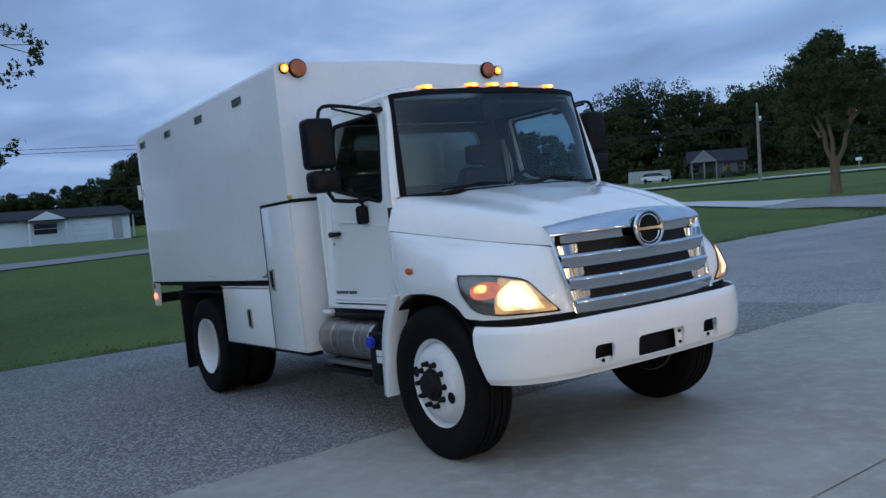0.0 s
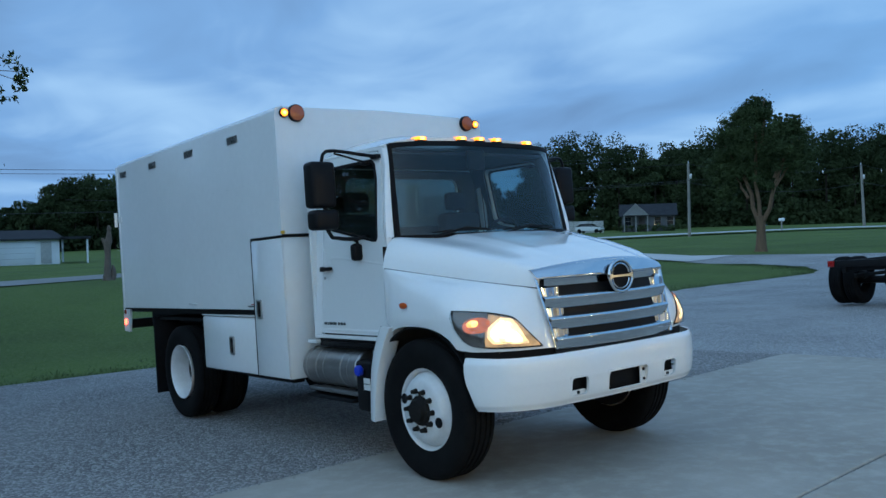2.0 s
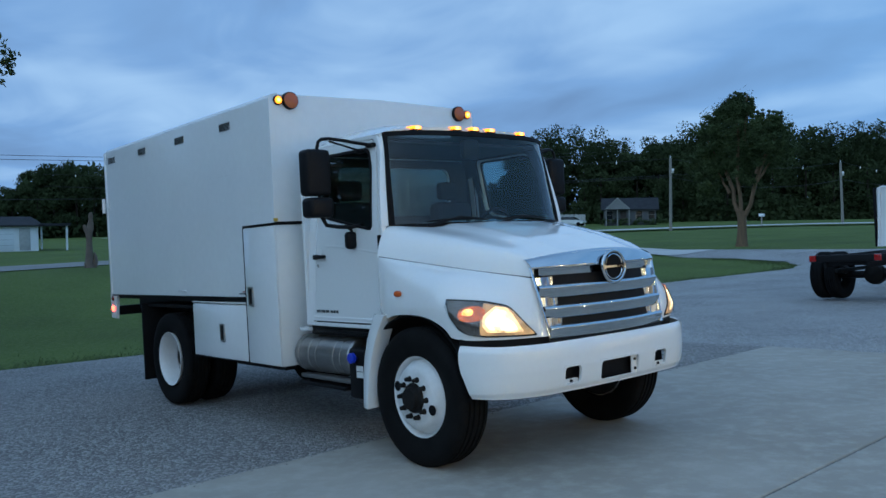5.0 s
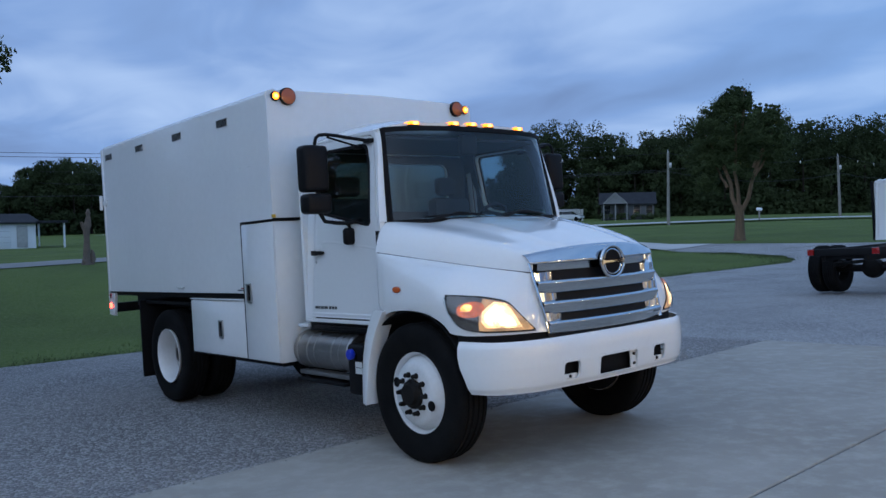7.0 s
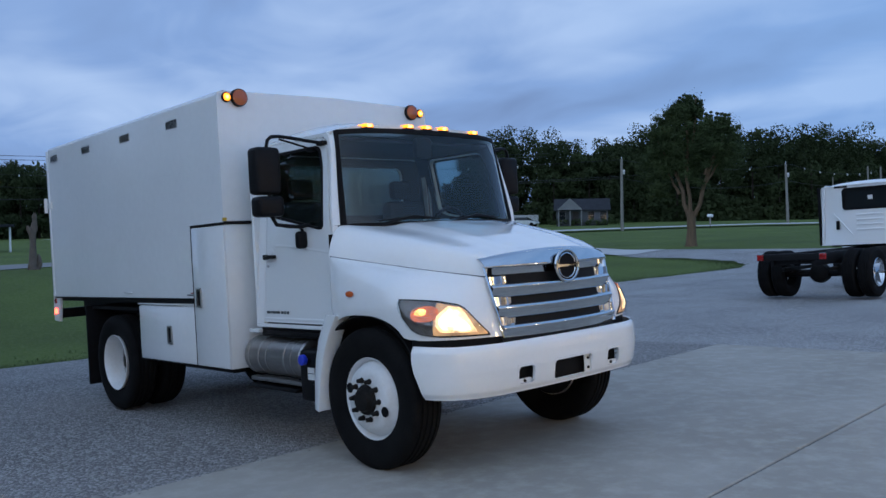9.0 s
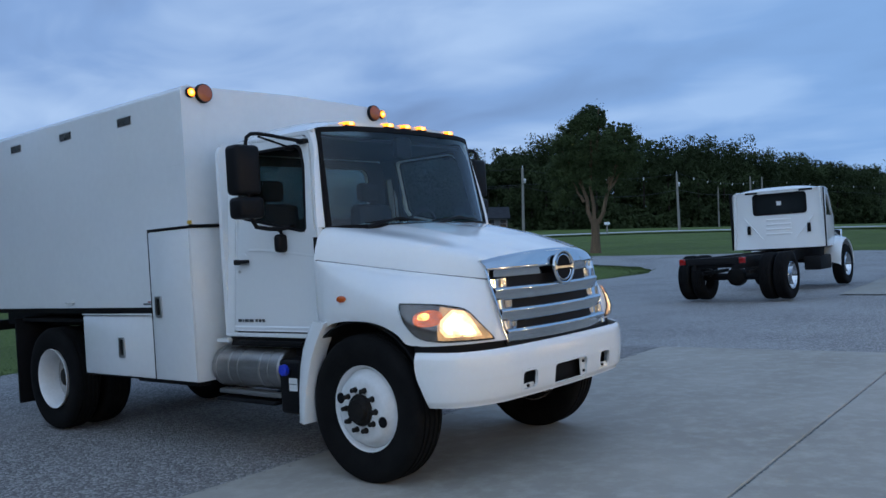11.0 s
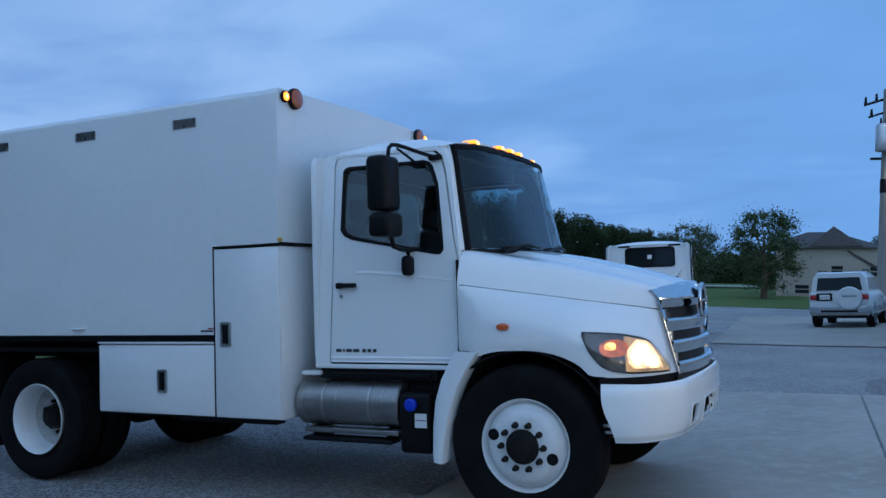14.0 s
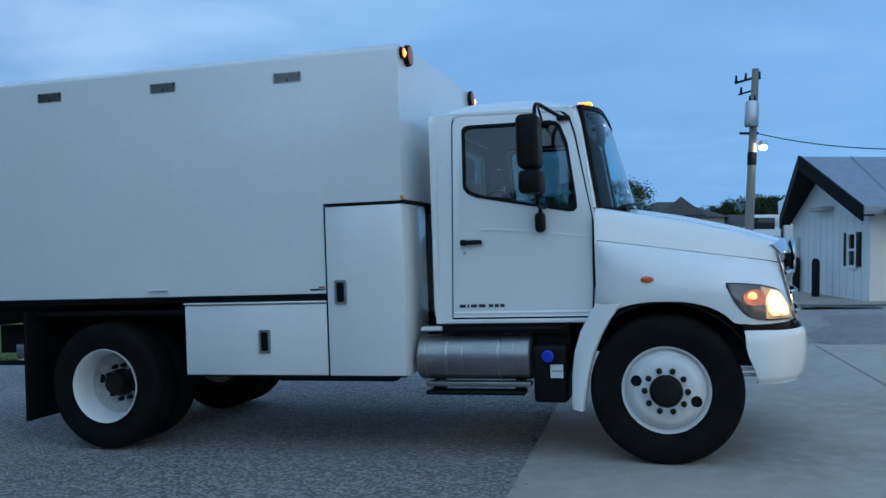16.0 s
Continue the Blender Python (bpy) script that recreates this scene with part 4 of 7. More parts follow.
def skin(d, z, off):
    """The fender's surface at arc d and height z, standing off by off."""
    x = interp(INV, d)
    for i in range(len(PLAN) - 1):
        if x <= PLAN[i + 1][0] or i == len(PLAN) - 2:
            k = min(1.0, max(0.0, (x - PLAN[i][0]) / max(1e-6, PLAN[i + 1][0] - PLAN[i][0])))
            plan = tuple(p + (q - p) * k for p, q in zip(PLAN[i], PLAN[i + 1]))
            seam = tuple(p + (q - p) * k for p, q in zip(SEAM[i], SEAM[i + 1]))
            break
    lo, hi = 0.0, 1.0
    for step in range(18):
        v = (lo + hi) / 2
        if fender_at(plan, seam, v).z < z:
            lo = v
        else:
            hi = v
    q = fender_at(plan, seam, lo)
    return Vector((q.x, q.y, z)) + plan_at(x)[1] * off


def lamp_patch(top, bottom, off, n=18, m=5, inset=0.0, d0=None, d1=None, bulge=0.0):
    """A patch round the fender's corner between two edge lines given as (arc, height) tables, standing off by off."""
    a0, a1 = top[0][0] if d0 is None else d0, top[-1][0] if d1 is None else d1
    rows = []
    for i in range(n + 1):
        d = a0 + (a1 - a0) * i / n
        zt, zb = interp(top, d) - inset, interp(bottom, d) + inset
        rows.append([skin(d, zb + (zt - zb) * j / m, off + bulge * math.sin(math.pi * j / m) * math.sin(math.pi * i / n)) for j in range(m + 1)])
    return sheet(rows, 0.004)


A0 = interp(ARC, 0.415)
A1 = interp(ARC, 0.857)
TOPL = [(A0, 1.218), (A0 + 0.10, 1.212), (A0 + 0.40 * (A1 - A0), 1.196), (A0 + 0.64 * (A1 - A0), 1.168), (A0 + 0.71 * (A1 - A0), 1.150), (A0 + 0.76 * (A1 - A0), 1.122), (A1, 0.955)]
BOTL = [(A0, 1.190), (A0 + 0.035, 1.10), (A0 + 0.10, 1.01), (A0 + 0.17, 0.970), (A0 + 0.30, 0.952), (A1, 0.942)]


def lamp_blob(cd, cz, rd, rz, off, power=2.0, bulge=0.005, n=20, m=6):
    """A rounded lamp bowl on the fender's corner: middle and radii along the arc and in height."""
    bm = bmesh.new()
    rings = []
    for j in range(m + 1):
        f = j / m
        ring = []
        for i in range(n):
            a = 2 * math.pi * i / n
            c, q = math.cos(a), math.sin(a)
            d = cd + rd * f * math.copysign(abs(c) ** (2 / power), c)
            z = cz + rz * f * math.copysign(abs(q) ** (2 / power), q)
            ring.append(bm.verts.new(skin(d, z, off + bulge * (1 - f * f))))
        rings.append(ring)
    for ra, rb in zip(rings, rings[1:]):
        for i in range(n):
            k = (i + 1) % n
            bm.faces.new((ra[i], ra[k], rb[k], rb[i]))
    bmesh.ops.remove_doubles(bm, verts=bm.verts, dist=0.0002)
    return bm


def headlight(p, s):
    h = part("headlight", mirror_bm(lamp_patch(TOPL, BOTL, 0.004), s), SEAL, truck, "swept headlight, lit, with amber turn signal", 60)
    L = A1 - A0
    part("reflector", mirror_bm(lamp_patch(TOPL, BOTL, 0.008, inset=0.010, d0=A0 + 0.025, d1=A1 - 0.03), s), SMOKED, h, "smoked grey reflector", 60)
    part("beam_bowl", mirror_bm(lamp_patch([(d, z - 0.014) for d, z in TOPL], [(d, z + 0.012) for d, z in BOTL], 0.010, d0=A0 + 0.40 * L, d1=A1 - 0.022), s), HEAD_BOWL, h, "warm lit beam bowl", 60)
    halo_top = [(A0 + 0.42 * L, 1.095), (A0 + 0.53 * L, 1.158), (A0 + 0.67 * L, 1.146), (A0 + 0.73 * L, 1.105), (A0 + 0.84 * L, 0.990)]
    halo_low = [(A0 + 0.42 * L, 1.035), (A0 + 0.47 * L, 0.985), (A0 + 0.84 * L, 0.976)]
    part("beam_halo", mirror_bm(lamp_patch(halo_top, halo_low, 0.012, d0=A0 + 0.42 * L, d1=A0 + 0.84 * L, bulge=0.004), s), HEAD_MID, h, sharp=60)
    beam_top = [(A0 + 0.45 * L, 1.08), (A0 + 0.55 * L, 1.142), (A0 + 0.65 * L, 1.130), (A0 + 0.70 * L, 1.09), (A0 + 0.78 * L, 1.005)]
    beam_low = [(A0 + 0.45 * L, 1.045), (A0 + 0.50 * L, 1.002), (A0 + 0.78 * L, 0.990)]
    part("low_beam", mirror_bm(lamp_patch(beam_top, beam_low, 0.014, d0=A0 + 0.45 * L, d1=A0 + 0.78 * L, bulge=0.006), s), HEAD_ON, h, "bright warm lit beam", 60)
    part("turn_bowl", mirror_bm(lamp_blob(A0 + 0.30 * L, 1.112, 0.14 * L, 0.052, 0.011, 2.4), s), TURN_BOWL, h, "amber turn signal bowl", 60)
    part("turn_signal", mirror_bm(lamp_blob(A0 + 0.26 * L, 1.124, 0.055 * L, 0.024, 0.016, 2.2), s), TURN_ON, h, "lit orange turn signal", 60)
    part("side_reflector", mirror_bm(lamp_patch([(A0, 1.06), (A1, 1.06)], [(A0 + 0.1, 1.02), (A0 + 0.17, 0.975), (A0 + 0.30, 0.95), (A1, 0.94)], 0.009, d0=A0 + 0.14, d1=A0 + 0.40 * L), s), SMOKED, h, "brown lower reflector", 60)
    o = part("lens", mirror_bm(lamp_patch(TOPL, BOTL, 0.025, inset=0.004, d0=A0 + 0.01, d1=A1 - 0.02, bulge=0.005), s), LENS, h, sharp=60)
    o.visible_shadow = False


both(headlight)


# ---- grille ----
def nose_x(y, z):
    k = abs(y - CY) / 0.70
    f = (1.45 - z) / 0.565
    return 0.928 + 0.057 * f - (0.147 - 0.055 * f) * k ** 2.2


def half_w(z):
    return 0.70 + (0.637 - 0.70) * (1.45 - z) / 0.565


def nose_strip(z_lo, z_hi, u0, u1, off, depth, n=28, m=4, arch=0.0):
    """A bar across the nose between two heights, rounded outwards."""
    rows = []
    for j in range(m + 1):
        row = []
        for i in range(n + 1):
            u = u0 + (u1 - u0) * i / n
            za = z_lo + (z_hi - z_lo) * j / m + arch * (1 - u * u) * (j / m)
            y = CY + u * half_w(za)
            row.append((nose_x(y, za) + off + depth * math.sin(math.pi * j / m), y, za - 0.03 * (1 - u * u) * 0.0))
        rows.append(row)
    return sheet(rows, 0.006)


def nose_profile(z, prof, u0, u1, n=28, arch=0.0):
    """A bar across the nose with a drawn cross-section of (height, standing-off) pairs."""
    rows = []
    for dz, off in prof:
        row = []
        for i in range(n + 1):
            u = u0 + (u1 - u0) * i / n
            za = z + dz + (arch * (1 - u * u) if dz > 0 else 0.0)
            y = CY + u * half_w(za)
            row.append((nose_x(y, za) + off, y, za))
        rows.append(row)
    return sheet(rows, 0.004)


BAR = [(0.034, -0.05), (0.038, -0.012), (0.037, 0.004), (0.031, 0.014), (0.022, 0.018), (0.012, 0.016), (0.004, 0.008), (-0.012, -0.001), (-0.030, -0.008), (-0.046, -0.014), (-0.053, -0.021), (-0.053, -0.05)]
grille = part("grille", nose_strip(0.90, 1.42, -0.95, 0.95, -0.050, 0.0), FRAME, truck, "black grille mesh behind chrome bars", 60)
part("grille_crown", nose_profile(1.425, [(-0.034, -0.010), (-0.032, 0.008), (-0.026, 0.013), (-0.010, 0.009), (0.012, -0.004), (0.033, -0.022), (0.036, -0.040)], -1.0, 1.0, arch=0.055), CHROME, grille, "broad chrome top band", 60)
part("crown_recess", nose_profile(1.37, [(0.030, -0.004), (0.015, -0.022), (-0.012, -0.030), (-0.028, -0.038), (-0.030, -0.06)], -0.9, 0.9), CHROME, grille, "hollow chrome band under the crown", 60)
for z in (1.238, 1.095, 0.958):
    part("grille_bar", nose_profile(z, BAR, -0.984, 0.984), CHROME, grille, "chrome grille bar", 60)
for s in (-1, 1):
    rows = []
    for k in range(13):
        z = 0.915 + 0.49 * k / 12
        row = []
        for u, off in ((1.012, 0.002), (0.998, 0.005), (0.985, 0.0), (0.968, -0.018), (0.945, -0.040), (0.915, -0.056)):
            y = CY + s * u * half_w(z)
            row.append((nose_x(y, z) + off, y, z))
        rows.append(row)
    part("grille_side", sheet(rows, 0.003), CHROME, grille, "hollow chrome side wall", 60)
    for z in (1.297, 1.158, 1.018):
        rows = []
        for zz in (z - 0.035, z + 0.035):
            row = []
            for u, off in ((0.984, 0.0), (0.945, -0.006), (0.89, -0.022), (0.84, -0.040), (0.79, -0.050), (0.745, -0.053), (0.735, -0.06)):
                y = CY + s * u * half_w(zz)
                lean_out = 0.010 if zz > z and u < 0.97 else 0.0
                row.append((nose_x(y, zz) + off + lean_out, y, zz))
            rows.append(row)
        part("grille_cheek", sheet(rows, 0.003), CHROME, grille, sharp=60)
part("bumper_gap_trim", nose_strip(0.845, 0.922, -1.0, 1.0, -0.03, 0.01), FRAME, truck, sharp=60)
for s in (1, -1):
    bm = bmesh.new()
    rows = [[(x - 0.012, y + 0.006, z) for z in (0.83, 0.945)] for x, y in PLAN if x > 0.515]
    part("lower_fender_trim", mirror_bm(sheet(rows, 0.02), s), SEAL, truck, sharp=60)
# emblem: ring with a split bar, drawn as plain shapes
ex = nose_x(CY, 1.367) + 0.03
ring = [(ex + 0.02 * math.sin(a) * -0.1, CY + 0.124 * math.cos(a), 1.375 + 0.115 * math.sin(a)) for a in [2 * math.pi * k / 36 for k in range(36)]]
emblem = part("emblem", tube(ring, 0.0125, 8, closed=True), CHROME, truck, "round chrome emblem")
part("emblem_disc", revolve([(0.112, -0.016), (0.112, -0.004)], (ex, CY, 1.375), "x", 32), SEAL, emblem)
bm = plate([(-0.118, -0.020), (-0.085, -0.008), (0.085, -0.008), (0.118, -0.020), (0.118, 0.020), (0.085, 0.008), (-0.085, 0.008), (-0.118, 0.020)], [], lambda u, v, d: (ex - 0.004 + d, CY + u, 1.375 + v), 0.014)
part("emblem_bar", bm, CHROME, emblem)
bm = bmesh.new()
for w in (-1, 1):
    tube([(ex, CY + 0.090 * math.cos(a), 1.375 + w * (0.020 + 0.070 * math.sin(a))) for a in [math.pi * k / 14 for k in range(15)]], 0.006, 6, bm)
part("emblem_arc", bm, CHROME, emblem)


# ---- front bumper ----
def bumper_xy(u):
    """u: signed distance along the bumper from its middle, metres."""
    d = abs(u)
    if d < 0.72:
        x, y = 0.992 - 0.034 * (d / 0.72) ** 2, d
    else:
        k = min(1.0, (d - 0.72) / 0.70)
        q = bezier((0.958, 0.72, 0), (0.875, 1.11, 0), (0.525, 1.165, 0), k)
        x, y = q.x, q.y
    return x, CY + math.copysign(y, u)


us = sorted({round(v, 4) for v in [-1.42, -1.405, -1.38, -1.3, -1.22, -1.14, -1.06, -0.98, -0.9, -0.85, -0.8, -0.72, -0.66, -0.584, -0.57, -0.43, -0.417, -0.33, -0.222, -0.21, -0.1, 0]} | {round(-v, 4) for v in [-1.42, -1.405, -1.38, -1.3, -1.22, -1.14, -1.06, -0.98, -0.9, -0.85, -0.8, -0.72, -0.66, -0.584, -0.57, -0.43, -0.417, -0.33, -0.222, -0.21, -0.1, 0]})
vz = [0.532, 0.539, 0.552, 0.568, 0.580, 0.65, 0.703, 0.715, 0.78, 0.84, 0.868, 0.882, 0.888]


def bumper_pt(u, z):
    x, y = bumper_xy(u)
    end = smooth01((abs(u) - 1.0) / 0.42)
    z = z + 0.008 * end * (1 if z > 0.7 else 0.6)
    t = abs(z - 0.716) / 0.172
    inset = 0.028 * min(1, t) ** 8 + 0.022 * max(0, (0.72 - z) / 0.17)
    n = Vector((1.0 - 0.8 * end, math.copysign(end, u), 0)).normalized()
    q = Vector((x, y, z)) - n * inset
    # the lower rear corner is cut back
    q.x += 0.075 * end * smooth01((0.80 - z) / 0.26)
    return q


def bumper_skip(i, j):
    z = (vz[i] + vz[i + 1]) / 2
    u = (us[j] + us[j + 1]) / 2
    if 0.580 < z < 0.715 and 0.417 < abs(u) < 0.584:
        return True
    return 0.568 < z < 0.715 and abs(u) < 0.222


bumper = part("front_bumper", sheet([[bumper_pt(u, z) for u in us] for z in vz], 0.012, bumper_skip), WHITE, truck, "white wraparound steel bumper with three openings", 50)
part("opening_liner", bx(0.86, 0.915, CY - 0.30, CY + 0.30, 0.55, 0.74, 0.01), SEAL, bumper)


def opening_rim(u0, u1, z0, z1):
    """The rolled edge of an opening, with rounded corners."""

    def place(u, v, d):
        q = bumper_pt(u, v)
        return q + Vector((0.003 - d, 0, 0))

    m = 0.014
    bm = plate([(u0 - m + (u1 - u0 + 2 * m) * k / 8, z0 - m) for k in range(9)] + [(u1 + m - (u1 - u0 + 2 * m) * k / 8, z1 + m) for k in range(9)], [rounded(u0, u1, z0, z1, 0.028, 5)], place, 0.02)
    part("opening_rim", bm, WHITE, bumper, sharp=50)


opening_rim(-0.215, 0.215, 0.572, 0.708)
opening_rim(-0.578, -0.423, 0.588, 0.708)
opening_rim(0.423, 0.578, 0.588, 0.708)
bolt = finish("bolt", disc((0, 0, 0), "x", 0.011, 0.012, 8), RUST)
br = part("plate_bracket", plate(rounded(0.155, 0.222, 0.560, 0.725, 0.012, 3), [], lambda u, v, d: (0.952 + d, CY + u, v), 0.008), PAPER, bumper, "pale metal bracket with bolts")
for z in (0.605, 0.675):
    shared("bolt", bolt, br, pose(0.958, CY + 0.19, z))
for s in (-1, 1):
    y = CY + s * 0.50
    part("hole_liner", bx(0.85, 0.90, y - 0.12, y + 0.12, 0.565, 0.74, 0.01), SEAL, bumper)
    hb = part("hook_bracket", plate(rounded(y - 0.06, y + 0.085, 0.57, 0.618, 0.01, 3), [], lambda u, v, d: (0.925 + d, u, v), 0.01), PAPER, bumper, "pale bracket edge")
    shared("bolt", bolt, hb, pose(0.934, y + 0.005, 0.602))


for s in (1, -1):
    for z in (0.585, 0.625):
        part("bumper_bracket", mirror_bm(bx(0.40, 0.66, 0.17, 0.21, z - 0.009, z + 0.009, 0.003), s), ALU, bumper, "pale steel bumper bracket")


# ---- mirrors ----
def mirrors(p, s):
    arm = part("mirror_arm", mirror_bm(tube([(-0.66, 0.27, 2.43), (-0.715, 0.15, 2.452), (-0.755, 0.03, 2.474), (-0.782, -0.06, 2.485), (-0.795, -0.118, 2.480), (-0.80, -0.148, 2.455), (-0.80, -0.16, 2.41), (-0.80, -0.16, 2.36)], 0.014, 8), s), BLACK, truck, "black tube mirror arm")
    part("lower_arm", mirror_bm(tube([(-0.80, -0.15, 1.87), (-0.81, -0.10, 1.80), (-0.82, 0.02, 1.785), (-0.80, 0.12, 1.78), (-0.77, 0.22, 1.80)], 0.016, 8), s), BLACK, arm)
    part("stay", mirror_bm(tube([(-0.81, 0.27, 2.40), (-0.80, 0.12, 2.43), (-0.79, -0.05, 2.465)], 0.009, 6), s), BLACK, arm)
    for x, z in ((-0.66, 2.43), (-0.81, 2.40)):
        part("arm_foot", mirror_bm(bx(x - 0.045, x + 0.045, 0.23, 0.29, z - 0.02, z + 0.018, 0.012), s), BLACK, arm)
    part("main_mirror", mirror_bm(bx(-0.915, -0.765, -0.275, -0.055, 2.035, 2.40, 0.035, 3), s), BLACK, arm, "tall black mirror housing")
    part("mirror_face", mirror_bm(bx(-0.917, -0.912, -0.25, -0.08, 2.06, 2.375), s), CHROME, arm, "mirror glass")
    part("wide_mirror", mirror_bm(bx(-0.915, -0.755, -0.265, -0.045, 1.862, 2.022, 0.035, 3), s), BLACK, arm, "short black mirror housing")
    part("mirror_post", mirror_bm(tube([(-0.80, -0.16, 2.38), (-0.80, -0.16, 1.86)], 0.012, 8), s), BLACK, arm)
    drop = tube([(-0.82, 0.10, 1.785), (-0.83, 0.14, 1.76), (-0.83, 0.15, 1.73)], 0.013, 8)
    bm = bx(-0.868, -0.795, 0.085, 0.185, 1.605, 1.745, 0.03, 3, bm=drop)
    part("look_down_mirror", mirror_bm(bm, s), BLACK, arm, "small black oval mirror")


both(mirrors)


# ---- wheels ----
def tyre_mesh(width):
    w = width / 2
    prof = [(0.296, -w * 0.72), (0.335, -w * 0.86), (0.405, -w * 1.0), (0.462, -w * 0.985), (0.496, -w * 0.89), (0.510, -w * 0.74), (0.515, -w * 0.55)]
    for g in (-0.5, -0.18, 0.18, 0.5):
        prof += [(0.516, w * g - 0.010), (0.503, w * g - 0.006), (0.503, w * g + 0.006), (0.516, w * g + 0.010)]
    prof += [(0.515, w * 0.55), (0.510, w * 0.74), (0.496, w * 0.89), (0.462, w * 0.985), (0.405, w * 1.0), (0.335, w * 0.86), (0.296, w * 0.72)]
    return finish("tyre", revolve(prof, (0, 0, 0), "y", 56, cap=False), RUBBER, 40)


def rim_mesh(front):
    # along y: negative is outwards
    if front:
        prof = [(0.285, 0.10), (0.285, -0.07), (0.302, -0.098), (0.299, -0.106), (0.290, -0.100), (0.280, -0.070), (0.274, -0.058), (0.265, -0.074), (0.242, -0.118), (0.222, -0.136), (0.19, -0.146), (0.112, -0.150), (0.112, -0.07)]
    else:
        prof = [(0.285, 0.12), (0.285, -0.10), (0.302, -0.122), (0.299, -0.130), (0.288, -0.122), (0.277, -0.085), (0.262, -0.03), (0.252, 0.06), (0.250, 0.075), (0.262, 0.08)]
    return finish("rim", revolve(prof, (0, 0, 0), "y", 48, cap=False), WHEEL, 40)


TYRE_F, TYRE_R, RIM_F, RIM_R = tyre_mesh(0.28), tyre_mesh(0.27), rim_mesh(True), rim_mesh(False)
NUT = finish("wheel_nut", revolve([(0.022, 0), (0.020, -0.012), (0.016, -0.022), (0.016, -0.042), (0.011, -0.046)], (0, 0, 0), "y", 8), RUST)
HAND = finish("hand_hole", disc((0, 0, 0), "y", 0.038, 0.006, 16), SEAL)
DRUM = finish("brake_drum", revolve([(0.10, 0.04), (0.276, 0.045), (0.280, 0.11), (0.20, 0.13), (0.06, 0.14)], (0, 0, 0), "y", 32), FRAME)
HUB_F = finish("hub", revolve([(0.112, 0.02), (0.112, -0.152), (0.104, -0.170), (0.085, -0.177), (0.075, -0.205), (0.03, -0.212)], (0, 0, 0), "y", 24), RUST)
HUB_R = finish("hub", revolve([(0.112, 0.14), (0.112, 0.07), (0.095, 0.045), (0.088, 0.0), (0.02, -0.01)], (0, 0, 0), "y", 24), RUST)


DISC_R = finish("wheel_disc", revolve([(0.255, 0.055), (0.250, 0.066), (0.236, 0.100), (0.20, 0.120), (0.15, 0.126), (0.10, 0.126), (0.10, 0.134), (0.15, 0.134), (0.20, 0.128), (0.242, 0.106)], (0, 0, 0), "y", 40, cap=False), DUST_AND_SHADE, 40)
# the inner rims are a darker copy of the outer ones
RIM_IN = RIM_R.copy()
RIM_IN.materials[0] = DARKRIM


def wheel(parent, x, y, s, front, spin, rz=0.49, inner=False):
    m = pose(x, y, rz) @ Matrix.Rotation(0 if s > 0 else math.pi, 4, "Z") @ Matrix.Rotation(radians(spin), 4, "Y")
    tyre = shared("wheel", TYRE_F if front else TYRE_R, parent, m)
    tyre["label"] = "truck tyre on white steel rim"
    shared("rim", RIM_IN if inner else RIM_F if front else RIM_R, tyre, Matrix())
    if not front:
        shared("wheel_disc", DISC_R, tyre, Matrix())
    if front:
        shared("brake_drum", DRUM, tyre, Matrix())
    hub = shared("hub", HUB_F if front else HUB_R, tyre, Matrix())
    r, a = (0.1425, -0.148) if front else (0.1425, 0.126)
    for k in range(10):
        th = 2 * math.pi * k / 10
        shared("wheel_nut", NUT, tyre, pose(r * math.cos(th), a, r * math.sin(th)))
    for k in range(2):
        th = math.pi * k + 0.3
        shared("hand_hole", HAND, tyre, pose(0.208 * math.cos(th), -0.1475 if front else 0.110, 0.213 * math.sin(th)) @ Matrix.Rotation(0.0, 4, "X"))
    return tyre


for s in (1, -1):
    yy = lambda y: CY + s * (y - CY)
    wheel(truck, 0.0, yy(0.205) - (0.0 if s > 0 else 0.02), s, True, 37 if s > 0 else 40)
    wheel(truck, -4.437, yy(0.165), s, False, 25)
    wheel(truck, -4.437, yy(0.50), s, False, 60, inner=True)
    part("mud_flap", mirror_bm(bx(-5.21, -5.175, 0.03, 0.62, 0.19, 1.10, 0.01), s), SEAL, truck, "black rubber mud flap")
    part("fender_liner", mirror_bm(bx(-5.18, -3.66, 0.10, 0.62, 1.06, 1.10, 0.01), s), FRAME, truck)

# ---- chassis underneath ----
for y in (CY - 0.43, CY + 0.43):
    part("frame_rail", bx(-6.1, 0.62, y - 0.04, y + 0.04, 0.68, 0.94, 0.01), FRAME, truck)
for x in (-5.8, -3.6, -2.2, -0.4, 0.5):
    part("cross_member", bx(x - 0.06, x + 0.06, CY - 0.42, CY + 0.42, 0.70, 0.90, 0.01), FRAME, truck)
part("rear_axle", tube([(-4.437, 0.3, 0.5), (-4.437, 2.14, 0.5)], 0.085, 14), FRAME, truck)
part("differential", revolve([(0.05, -0.22), (0.19, -0.14), (0.22, 0), (0.19, 0.14), (0.05, 0.22)], (-4.437, CY, 0.5), "x", 20), FRAME, truck)
part("front_axle", bx(-0.06, 0.06, 0.3, 2.14, 0.40, 0.50, 0.02), FRAME, truck)
part("engine_block", bx(-0.5, 0.75, CY - 0.4, CY + 0.4, 0.55, 1.25, 0.06), FRAME, truck)
part("drive_shaft", tube([(-0.5, CY, 0.72), (-4.3, CY, 0.55)], 0.05, 10), FRAME, truck)
part("under_body", bx(-6.1, -2.5, 0.35, 2.09, 1.0, 1.16), FRAME, truck)
part("box_sub_sill", bx(-2.9, -1.95, 0.10, 0.22, 0.535, 0.588, 0.01), FRAME, truck)
